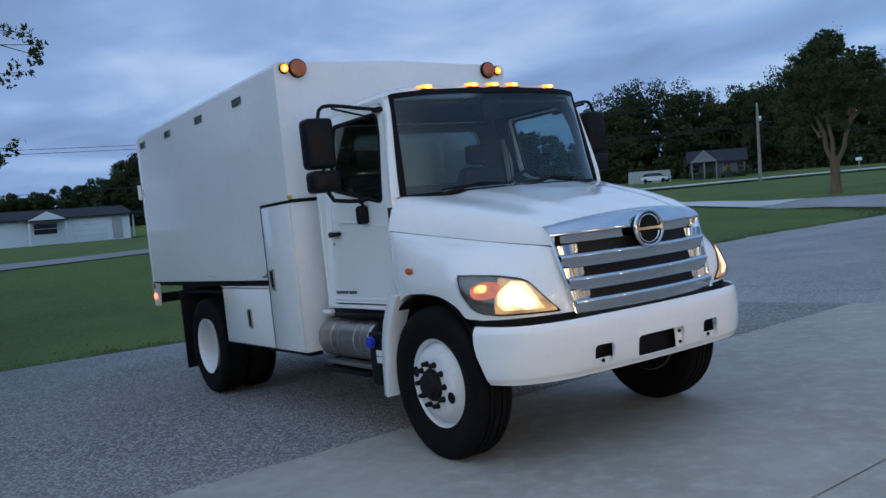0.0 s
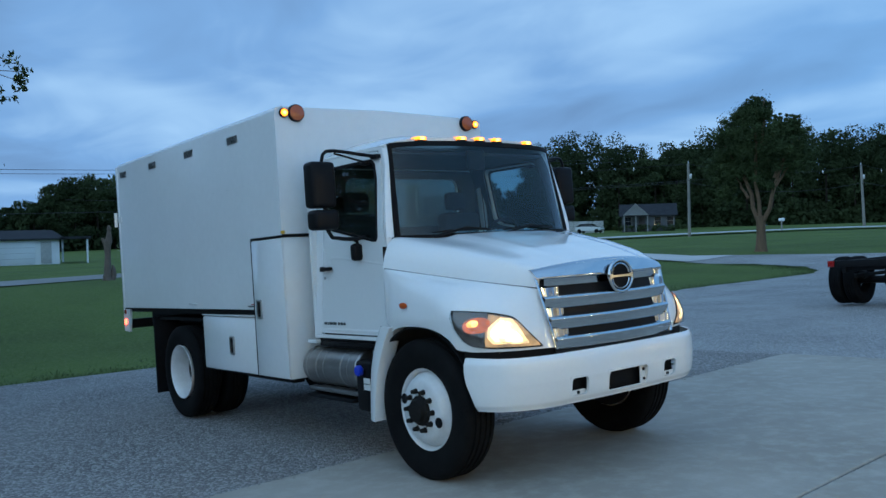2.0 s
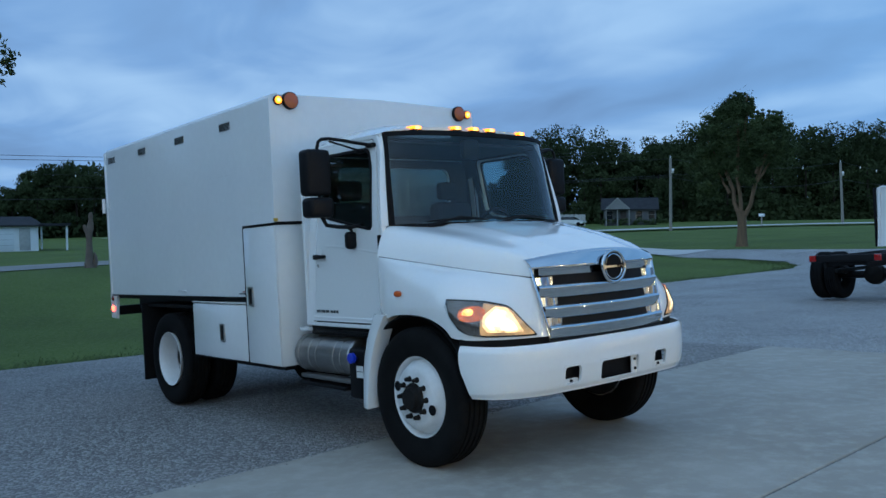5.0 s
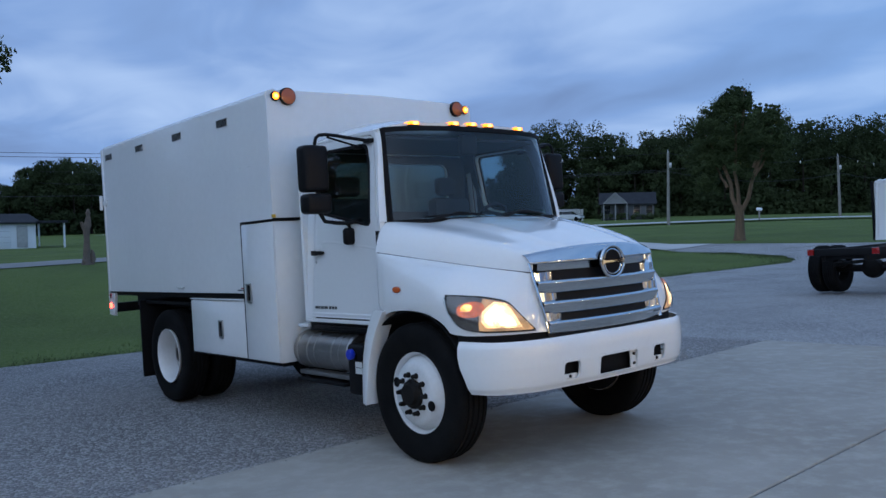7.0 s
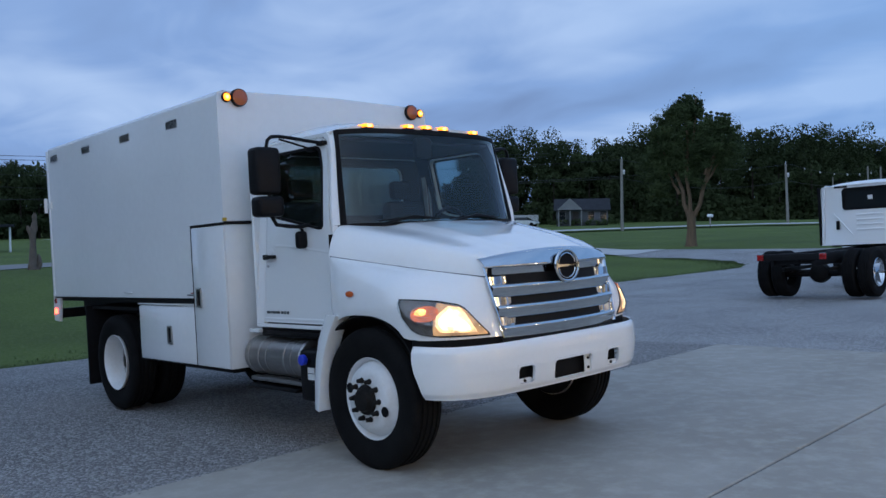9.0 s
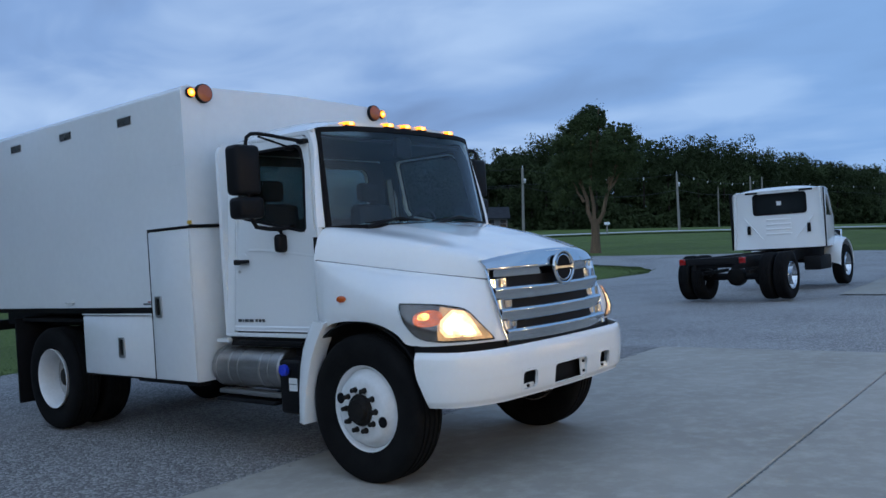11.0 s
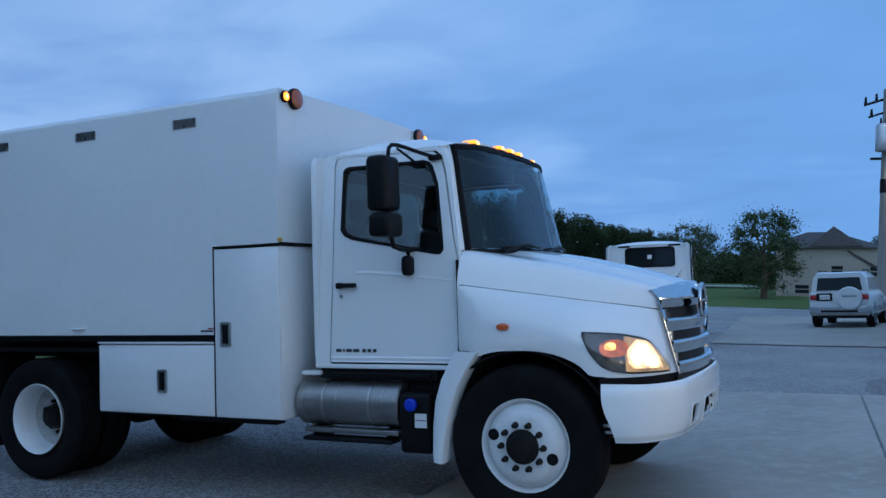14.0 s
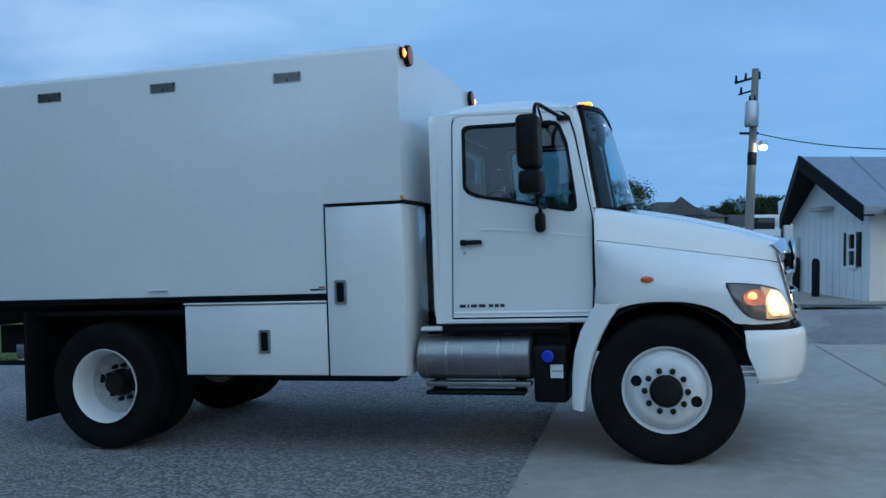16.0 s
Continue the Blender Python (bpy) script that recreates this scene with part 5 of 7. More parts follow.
part("under_box_tank", bx(-3.3, -2.3, 0.65, 1.0, 0.55, 0.9, 0.05), FRAME, truck)


# silver exhaust can, its step, the black fluid tank with blue cap
def under_cab():
    prof = [(0.02, 0), (0.152, 0.0), (0.165, 0.013), (0.165, 0.84), (0.152, 0.852), (0.02, 0.852)]
    can = part("exhaust_can", revolve(prof, (-1.79, 0.275, 0.70), "x", 40), CANMAT, truck, "dull steel exhaust canister")
    for x, w in ((-1.72, 0.006), (-1.56, 0.012), (-1.44, 0.005), (-1.17, 0.012), (-1.06, 0.005)):
        part("can_strap", revolve([(0.1645, -w), (0.169, -w * 0.8), (0.169, w * 0.8), (0.1645, w)], (x, 0.275, 0.70), "x", 40), STEEL, can)
    part("can_seam", bx(-1.78, -0.95, 0.262, 0.288, 0.862, 0.869, 0.002), STEEL, can)
    part("step_bar", bx(-1.72, -0.94, 0.13, 0.24, 0.497, 0.532, 0.006), CANMAT, truck, "dull metal canister cradle")
    step = part("step_tread", bx(-1.72, -0.98, 0.10, 0.24, 0.440, 0.470, 0.01), BLACK, truck, "black tread step")
    for x in (-1.66, -1.04):
        part("step_bracket", bx(x - 0.025, x + 0.025, 0.18, 0.4, 0.44, 0.54, 0.01), FRAME, step)
    part("upper_shield", bx(-1.62, -0.66, 0.20, 0.5, 0.875, 0.955, 0.01), FRAME, truck)
    part("upper_tread", bx(-1.50, -0.70, 0.165, 0.25, 0.90, 0.925, 0.006), BLACK, truck)
    part("bracket_plate", bx(-1.76, -1.60, 0.16, 0.28, 0.905, 0.935, 0.006), BOXWHITE, truck)
    tank = part("fluid_tank", bx(-0.915, -0.67, 0.10, 0.50, 0.39, 0.80, 0.03, 3), BLACK, truck, "black fluid tank with blue filler cap")
    part("tank_neck", tube([(-0.80, 0.12, 0.70), (-0.80, 0.085, 0.725)], 0.036, 14), BLACK, tank)
    part("filler_cap", revolve([(0.02, 0.02), (0.043, 0.0), (0.043, -0.03), (0.034, -0.036)], (-0.80, 0.075, 0.728), "y", 16), BLUE, tank, "bright blue filler cap")
    lab = part("tank_label", bx(-0.79, -0.70, 0.094, 0.101, 0.57, 0.665), PAPER, tank, "white printed label")
    for z in (0.620,):
        part("label_line", bx(-0.783, -0.707, 0.0925, 0.0945, z - 0.003, z + 0.003), BADGE, tank)
    part("battery_box", bx(-0.92, -0.66, 0.28, 0.62, 0.60, 0.90, 0.02), FRAME, truck)


under_cab()
part("left_fuel_tank", revolve([(0.02, 0), (0.25, 0.0), (0.27, 0.02), (0.27, 1.0), (0.25, 1.02), (0.02, 1.02)], (-1.9, 2.13, 0.68), "x", 28), STEEL, truck)

# ---- trees and woods ----


def leaf_mesh(name, clumps, per, size, material, rng, flat=0.35, soft=False):
    """Many small leaf quads scattered round clump centres: (x, y, z, radius)."""
    c = np.repeat(np.array(clumps, float), per, axis=0)
    n = len(c)
    d = rng.normal(size=(n, 3))
    d /= np.linalg.norm(d, axis=1)[:, None]
    r = c[:, 3:4] * rng.uniform(0.35, 1.0, (n, 1)) ** 0.6
    if soft:
        r = c[:, 3:4] * np.abs(rng.normal(scale=0.75, size=(n, 1)))
    pos = c[:, :3] + d * r * np.array([1, 1, 0.8])
    nrm = d + rng.normal(scale=flat + 0.3, size=(n, 3))
    nrm /= np.linalg.norm(nrm, axis=1)[:, None]
    a = np.cross(nrm, rng.normal(size=(n, 3)))
    a /= np.linalg.norm(a, axis=1)[:, None] + 1e-9
    b = np.cross(nrm, a)
    s = size * rng.uniform(0.5, 1.3, (n, 1))
    a, b = a * s, b * s * 0.55
    v = np.stack([pos - a, pos - b * 0.9 + a * 0.1, pos + a, pos + b], 1).reshape(-1, 3)
    me = bpy.data.meshes.new(name)
    f = np.arange(4 * n).reshape(-1, 4)
    me.from_pydata(v.tolist(), [], f.tolist())
    me.materials.append(material)
    return me


def limb(bm, a, b, r0, r1, rng, bend=0.08, n=5):
    a, b = Vector(a), Vector(b)
    d = (b - a).length
    pts = [a + (b - a) * (i / n) + (Vector(rng.normal(scale=bend * d / n, size=3)) if 0 < i < n else Vector((0, 0, 0))) for i in range(n + 1)]
    tube(pts, [r0 + (r1 - r0) * i / n for i in range(n + 1)], 8, bm)


def lone_tree():
    rng = np.random.default_rng(5)
    x, y = -21.4, 40.62
    z = ground_z(x, y) - 0.05
    t = thing("tree", "lone broadleaf tree with forked trunk on the lawn", "tree", pose(x, y, z))
    bm = bmesh.new()
    tube([(0, 0, -0.2), (0, 0, 0.15), (0.02, 0, 0.9), (0.0, 0, 2.0)], [0.46, 0.33, 0.26, 0.25], 12, bm)
    for b, r in (((-1.3, 0.1, 5.4), 0.135), ((-0.15, -0.2, 7.2), 0.115), ((1.6, 0.2, 5.5), 0.13)):
        limb(bm, (0.12 * b[0], 0.1 * b[1], 1.75), b, r, 0.07, rng)
    for b in ((2.1, 0.1, 6.2), (1.9, 0.5, 5.2), (-2.2, 0, 6.2), (-1.8, 0.3, 4.6), (0.4, 0, 8.6)):
        limb(bm, (b[0] * 0.42, 0, b[2] * 0.66), b, 0.10, 0.03, rng)
    part("trunk", bm, BARK_WARM, t, "brown forked trunk")
    clumps = []
    masses = (((-0.7, 0, 6.2), (1.9, 1.7, 2.0), 150), ((1.75, 0, 5.8), (1.35, 1.3, 1.45), 80), ((-2.0, 0, 4.5), (1.0, 1.1, 2.0), 70), ((-0.35, 0, 7.7), (1.05, 0.9, 0.8), 45), ((0.2, 0, 4.4), (1.4, 1.2, 1.1), 13))
    for c, r, n in masses:
        for k in range(n):
            d = rng.normal(size=3)
            d *= rng.uniform(0.15, 1.0) ** 0.5 / np.linalg.norm(d)
            clumps.append((c[0] + d[0] * r[0], c[1] + d[1] * r[1], c[2] + d[2] * r[2], rng.uniform(0.20, 0.46)))
    # upright sprays that stand out of the outline
    for k in range(46):
        px = rng.uniform(-2.4, 3.0)
        edge = interp([(-2.4, 6.4), (-1.6, 7.7), (-0.9, 8.3), (-0.2, 8.5), (0.5, 8.0), (0.9, 7.2), (1.5, 7.3), (2.2, 7.1), (3.0, 6.0)], px)
        py = rng.uniform(-0.6, 0.6)
        for j in range(4):
            clumps.append((px + 0.03 * j, py, edge - 0.50 + 0.24 * j, 0.13 - 0.025 * j))
    crown = new("crown", leaf_mesh("crown", clumps, 330, 0.056, LEAF, rng, soft=True))
    crown.parent = t


def small_tree(name, label, x, y, h, w, seed, lo=0.25, leaves=LEAF_PALE):
    rng = np.random.default_rng(seed)
    t = thing(name, label, "tree", pose(x, y, ground_z(x, y) - 0.05))
    bm = bmesh.new()
    tube([(0, 0, -0.1), (0.05, 0, h * 0.3), (0, 0.05, h * 0.75)], [0.04 * h, 0.028 * h, 0.008 * h], 9, bm)
    for k in range(7):
        a = k * 0.9
        limb(bm, (0, 0, h * (0.25 + 0.05 * k)), (math.cos(a) * w * 0.8, math.sin(a) * w * 0.8, h * (0.5 + 0.055 * k)), 0.014 * h, 0.004 * h, rng)
    part("trunk", bm, BARK, t)
    clumps = []
    for k in range(130):
        zz = rng.uniform(lo, 0.97)
        r = w * math.sin(math.pi * (0.12 + 0.80 * (zz - lo) / (1 - lo))) ** 0.7
        a, rr = rng.uniform(0, 6.28), r * rng.uniform(0.2, 1) ** 0.5
        clumps.append((math.cos(a) * rr, math.sin(a) * rr, zz * h, rng.uniform(0.07, 0.15) * h))
    crown = new("crown", leaf_mesh("crown", clumps, 150, 0.0135 * h, leaves, rng, soft=True))
    crown.parent = t


def woods():
    rng = np.random.default_rng(11)
    line = [(-178, 2, 7.5), (-172, 28, 8.5), (-169, 37, 10.0), (-167, 42, 13.5), (-166, 45, 14.5), (-158, 62, 15.2), (-142, 85, 17), (-128, 97, 16), (-121, 101.5, 10), (-110, 108.5, 9.5), (-107.5, 110, 16), (-104, 112, 18.5), (-96, 119, 17), (-90, 123, 14), (-86, 127, 16), (-82, 130, 19), (-73, 135, 18.5), (-58, 155, 17), (-54, 175, 16), (-50, 195, 15), (-42, 235, 13.5), (-37, 253, 11), (-12, 248, 9), (16, 225, 16), (50, 215, 15), (90, 190, 15)]
    clumps, back, low, core = [], [], [], []
    bm = bmesh.new()
    for (xa, ya, ha), (xb, yb, hb) in zip(line, line[1:]):
        d = math.hypot(xb - xa, yb - ya)
        for row in range(4):
            n = max(2, int(d / 4.4))
            for i in range(n):
                k = (i + rng.uniform(0, 0.9)) / n
                nx, ny = -(yb - ya) / d, (xb - xa) / d
                off = row * 5.0 + rng.uniform(-1.5, 1.5)
                x, y = xa + (xb - xa) * k + nx * off, ya + (yb - ya) * k + ny * off
                h = (ha + (hb - ha) * k) * rng.uniform(0.86, 1.07)
                z = ground_z(x, y)
                r = h * rng.uniform(0.20, 0.29)
                if row == 0:
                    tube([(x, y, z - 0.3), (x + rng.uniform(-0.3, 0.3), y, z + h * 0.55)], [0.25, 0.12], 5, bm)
                for c in range(26):
                    f = rng.uniform(0.10, 0.92) ** 0.9
                    w = r * math.sin(math.pi * (0.2 + 0.72 * f)) ** 0.6
                    a, rr = rng.uniform(0, 6.28), w * rng.uniform(0.3, 1) ** 0.5
                    (clumps if row < 2 else back).append((x + math.cos(a) * rr, y + math.sin(a) * rr, z + f * h, rng.uniform(0.07, 0.13) * h))
                if row < 3:
                    for c in range(8):
                        low.append((x + rng.uniform(-2.5, 2.5), y + rng.uniform(-1.5, 1.5), z + rng.uniform(0.4, 3.6), 1.7))
                if row in (1, 2):
                    for c in range(24):
                        a, rr = rng.uniform(0, 6.28), r * 0.7 * rng.uniform(0, 1) ** 0.5
                        core.append((x + math.cos(a) * rr, y + math.sin(a) * rr, z + rng.uniform(0.08, 0.72) * h, 0.10 * h))
        for i in range(int(d / 0.4)):
            k = rng.uniform(0, 1)
            x, y = xa + (xb - xa) * k + rng.uniform(-1, 1), ya + (yb - ya) * k + rng.uniform(-1, 1)
            for zz in (0.1, 0.9, 1.8):
                low.append((x, y, ground_z(x, y) + zz, 1.0))
    tagged(new("woods", leaf_mesh("woods", clumps, 100, 0.25, FAR_LEAF, rng)), "dark green woodland edge beyond the road", "woods", kind="stuff")
    tagged(new("woods", leaf_mesh("woods", back + low + core, 30, 0.52, FAR_LEAF, rng)), "dense dark undergrowth and rear trees of the woodland", "woods", kind="stuff")
    tagged(new("woods_trunks", finish("woods_trunks", bm, BARK_IN_SHADE)), "slim shade-darkened trunks of the woodland edge", "woods", kind="stuff")


woods()
lone_tree()
small_tree("tree", "round leafy tree beside the tan house", -4.2, 59.8, 6.2, 2.6, 21, 0.12)
small_tree("tree", "young leafy tree far behind the lot", -14.5, 92, 7.0, 3.2, 22, 0.1)

for n, (tx, ty, th, tw) in enumerate(((-15.0, -5.0, 7.6, 2.6), (-15.5, -12.5, 10.5, 4.2), (-6.0, -20.0, 9.5, 4.0), (-24.0, -15.5, 12.0, 5.0))):
    small_tree("tree", "tall leafy tree that shades the lot's edge", tx, ty, th, tw, 60 + n, 0.30, LEAF)


# the near tree whose leafy twigs hang into view
def near_tree():
    rng = np.random.default_rng(8)
    ox, oy = -8.6, -5.6
    oz = ground_z(ox, oy)
    t = thing("tree", "leafy tree with hanging twigs beside the lot", "tree", pose(ox, oy, oz))
    bm = bmesh.new()
    tube([(0, 0, -0.2), (0.05, 0, 2.2), (0.0, 0.1, 5.5), (0.1, 0.2, 8.0)], [0.24, 0.18, 0.12, 0.04], 10, bm)
    clumps = []
    tips = []
    for k in range(44):
        a = rng.uniform(math.pi * 0.95, 1.9 * math.pi)
        zz = rng.uniform(3.0, 7.6)
        w = interp([(2.8, 2.4), (5, 3.0), (8, 1.2)], zz) * rng.uniform(0.45, 1.0)
        tips.append((math.cos(a) * w, math.sin(a) * w, zz))
    for b in tips:
        limb(bm, (0, 0.1, max(2.2, b[2] * 0.7)), b, 0.04, 0.01, rng, 0.15)
        for j in range(8):
            f = rng.uniform(0.5, 1.0)
            clumps.append((b[0] * f + rng.normal(scale=0.15), b[1] * f + rng.normal(scale=0.15), b[2] * (0.7 + 0.3 * f) + rng.normal(scale=0.2), 0.2))
    twigs = []
    # twigs that reach out over the lot
    for wx, wy, wz in ((-6.9, -1.08, 4.1), (-6.9, -1.25, 4.2), (-6.92, -0.93, 3.83), (-6.9, -0.88, 3.97), (-7.0, -1.1, 3.65), (-7.05, -1.33, 3.5), (-7.14, -1.27, 2.72), (-7.17, -1.42, 2.55)):
        b = (wx - ox, wy - oy, wz - oz)
        limb(bm, (0.25, 1.6, b[2] + 0.35), b, 0.018, 0.004, rng, 0.12)
        for j in range(3):
            twigs.append((b[0] + rng.normal(scale=0.04), b[1] + rng.normal(scale=0.05) - 0.05 * j, b[2] + rng.normal(scale=0.05), 0.10))
    limb(bm, (0, 0.1, 3.6), (0.25, 1.6, 4.4), 0.07, 0.03, rng, 0.08)
    limb(bm, (0, 0.1, 2.6), (0.25, 1.6, 3.1), 0.06, 0.02, rng, 0.08)
    part("trunk", bm, BARK, t)
    crown = new("crown", leaf_mesh("crown", [(a, b, c, r * 1.9) for a, b, c, r in clumps], 34, 0.075, LEAF, rng))
    crown.parent = t
    spray = new("twig_leaves", leaf_mesh("twig_leaves", twigs, 14, 0.04, LEAF, rng))
    spray.parent = t


near_tree()


# carved stump on the lawn
def carved_stump():
    x, y = -28.3, 6.75
    bm = bmesh.new()
    tube([(0, 0, -0.1), (0, 0, 0.12), (0.02, 0, 0.45), (0.03, 0, 0.9), (-0.02, 0.02, 1.25), (0.02, 0.05, 1.45), (0.0, 0.07, 1.66), (0.02, 0.08, 1.80), (0.02, 0.08, 1.88), (0.02, 0.08, 2.02)], [0.22, 0.16, 0.12, 0.105, 0.14, 0.13, 0.085, 0.065, 0.085, 0.02], 14, bm)
    tube([(0, -0.05, 1.22), (0.03, -0.13, 1.40), (0.02, -0.16, 1.52), (0.02, -0.17, 1.56)], [0.08, 0.065, 0.06, 0.03], 10, bm)
    tube([(0.05, 0.12, -0.05), (0.07, 0.20, 0.16), (0.05, 0.19, 0.36), (0.04, 0.16, 0.50)], [0.11, 0.10, 0.075, 0.03], 10, bm)
    tube([(0.08, -0.10, -0.05), (0.10, -0.13, 0.12), (0.08, -0.10, 0.30)], [0.09, 0.08, 0.03], 10, bm)
    rng = np.random.default_rng(77)
    for v in bm.verts:
        v.co += Vector(rng.normal(scale=0.012, size=3))
    ob = solo("carved_stump", bm, CARVED, "tall carved brown tree stump standing on the lawn", "sculpture")
    ob.matrix_world = pose(x, y, ground_z(x, y))


carved_stump()


# ---- poles and wires ----
def utility_pole(x, y, h, lean=0.0, label="slim weathered wooden utility pole by the road", arm=True):
    p = thing("utility_pole", label, "utility pole", pose(x, y, ground_z(x, y) - 0.1, 0, lean, 30), "roadside poles")
    part("shaft", tube([(0, 0, 0), (0, 0, h * 0.5), (0, 0, h)], [0.17, 0.145, 0.12], 10), POLEWOOD, p)
    if arm:
        part("insulator", tube([(0, 0, h), (0, 0, h + 0.25)], [0.05, 0.03], 8), ALU, p)
        part("bracket", bx(-0.05, 0.35, -0.05, 0.05, h - 1.6, h - 1.1, 0.02), ALU, p)
    return p


utility_pole(-47.9, 71.7, 7.6)
utility_pole(-40.9, 95.2, 7.2, -2.0)
utility_pole(-58.0, 150, 7.5, -1.0, "far wooden utility pole before the woods", False)
utility_pole(-47.5, 138, 8.3, -2.0, "far wooden utility pole before the woods", False)
utility_pole(-45.0, 136, 8.0, -1.0, "far wooden utility pole before the woods", False)


def wire(points, sag, r=0.02, n=14, tags=0):
    bm = bmesh.new()
    for a, b in zip(points, points[1:]):
        a, b = Vector(a), Vector(b)
        tube([a + (b - a) * (i / n) - Vector((0, 0, sag * 4 * (i / n) * (1 - i / n))) for i in range(n + 1)], r, 5, bm)
    cable = solo("cable", bm, WIRE, "thin black overhead cable between poles", "cable", "overhead cables")
    if tags:
        tag = finish("line_marker", revolve([(0.01, -0.20), (0.04, -0.08), (0.085, 0.0), (0.04, 0.08), (0.01, 0.20)], (0, 0, 0), "z", 8), PAPER)
        for a, b in zip(points, points[1:]):
            a, b = Vector(a), Vector(b)
            m = max(2, int((b - a).length / 5.5))
            for i in range(1, m):
                f = i / m
                p = a + (b - a) * f - Vector((0, 0, sag * 4 * f * (1 - f) + 0.1))
                shared("line_marker", tag, cable, pose(p.x, p.y, p.z))


wire([(-120, 30, 8.0), (-47.9, 71.7, 6.6), (-40.9, 95.2, 6.6), (-45, 136, 8.5), (-20, 200, 8.5)], 1.0, 0.022)
wire([(-120, 30, 9.6), (-47.9, 71.7, 8.5), (-40.9, 95.2, 8.6), (-45, 136, 9.5), (-20, 200, 9.5)], 0.9, 0.016, tags=1)
wire([(-54.5, -30, 6.3), (-52, 15.5, 6.3), (-48, 60, 8.3)], 0.25, 0.016)
wire([(-54.5, -30, 6.6), (-52, 15.5, 6.55), (-48, 60, 8.6)], 0.25, 0.016)
wire([(-45, -30, 3.3), (-42.6, 13, 3.5), (-38, 60, 6.0)], 0.15, 0.016)


def lamp_pole():
    x, y = 2.62, 29.3
    z = ground_z(x, y) - 0.25
    p = thing("lamp_pole", "wooden power pole with grey transformer and lit yard lamp", "power pole", pose(x, y, z + 0.2, 0, 1.6, 0))
    part("shaft", tube([(0, 0, -0.4), (0, 0, 4), (0, 0, 8.3)], [0.19, 0.165, 0.13], 12), POLEWOOD, p)
    part("transformer", revolve([(0.05, 0), (0.24, 0.0), (0.26, 0.06), (0.26, 0.9), (0.22, 0.98), (0.05, 1.0)], (-0.10, -0.36, 6.0), "z", 20), ALU, p, "grey transformer can")
    for dx in (-0.19, -0.01):
        part("bushing", tube([(dx, -0.36, 6.98), (dx, -0.36, 7.2)], [0.05, 0.03], 8), BLACK, p)
    part("band", tube([(0, 0, 4.55), (0, 0, 5.05)], 0.175, 12), BLACK, p)
    part("cross_arm", tube([(-0.75, 0, 7.75), (0.1, 0, 8.0)], 0.045, 6), RUST, p)
    part("cross_arm", tube([(-0.6, 0, 7.3), (0.05, 0, 7.5)], 0.035, 6), RUST, p)
    for dx, dz in ((-0.7, 7.75), (-0.35, 7.85), (-0.5, 7.3), (0.15, 7.9)):
        part("insulator", tube([(dx, 0, dz), (dx, 0, dz + 0.3)], [0.06, 0.035], 8), BLACK, p)
    part("lower_bracket", bx(-0.5, 0.2, -0.08, 0.08, 5.75, 5.83, 0.01), RUST, p)
    head = part("lamp_head", revolve([(0.03, 0.22), (0.10, 0.2), (0.16, 0.06), (0.17, 0.0), (0.15, -0.01)], (0.38, -0.25, 5.28), "z", 18), ALU, p, "lit yard lamp head")
    part("lamp_arm", tube([(0, 0, 5.3), (0.2, -0.15, 5.42), (0.38, -0.25, 5.46)], 0.025, 8), ALU, head)
    part("bulb", revolve([(0.03, 0.03), (0.12, 0.0), (0.15, -0.08), (0.10, -0.15), (0.02, -0.17)], (0.38, -0.25, 5.28), "z", 16), NIGHTLAMP, head, "glowing lamp bowl")


lamp_pole()
wire([(3.0, 29.8, 6.3), (9.5, 24.0, 5.0)], 0.35, 0.02)


# ---- buildings ----
def gable_house(name, label, x, y, z, yaw, length, depth, wall_h, rise, wall_mat, roof_mat, over=0.4):
    """A house with its ridge along its own x; the front faces its own -y."""
    h = thing(name, label, "house", pose(x, y, z, 0, 0, yaw))
    L, D = length / 2, depth / 2
    part("wall", bx(-L, L, -D, D, -0.5, wall_h), wall_mat, h)
    for sx in (-1, 1):
        part("gable", plate([(-D, wall_h), (D, wall_h), (0, wall_h + rise)], [], lambda u, v, d, sx=sx: (sx * (L - 0.16 + d), u, v), 0.16), wall_mat, h)
    for sy in (-1, 1):
        k = over / D
        rows = [[(-L - over, sy * (D + over), wall_h - rise * k), (L + over, sy * (D + over), wall_h - rise * k)], [(-L - over, 0, wall_h + rise), (L + over, 0, wall_h + rise)]]
        bm = bmesh.new()
        vs = [[bm.verts.new(Vector(p) + Vector((0, 0, dz))) for p in r] for dz in (0.03, 0.17) for r in rows]
        for quad in ((vs[0][0], vs[0][1], vs[1][1], vs[1][0]), (vs[2][0], vs[2][1], vs[3][1], vs[3][0]), (vs[0][0], vs[0][1], vs[2][1], vs[2][0]), (vs[1][0], vs[1][1], vs[3][1], vs[3][0]), (vs[0][0], vs[1][0], vs[3][0], vs[2][0]), (vs[0][1], vs[1][1], vs[3][1], vs[2][1])):
            bm.faces.new(quad)
        part("roof_slope", bm, roof_mat, h)
    return h


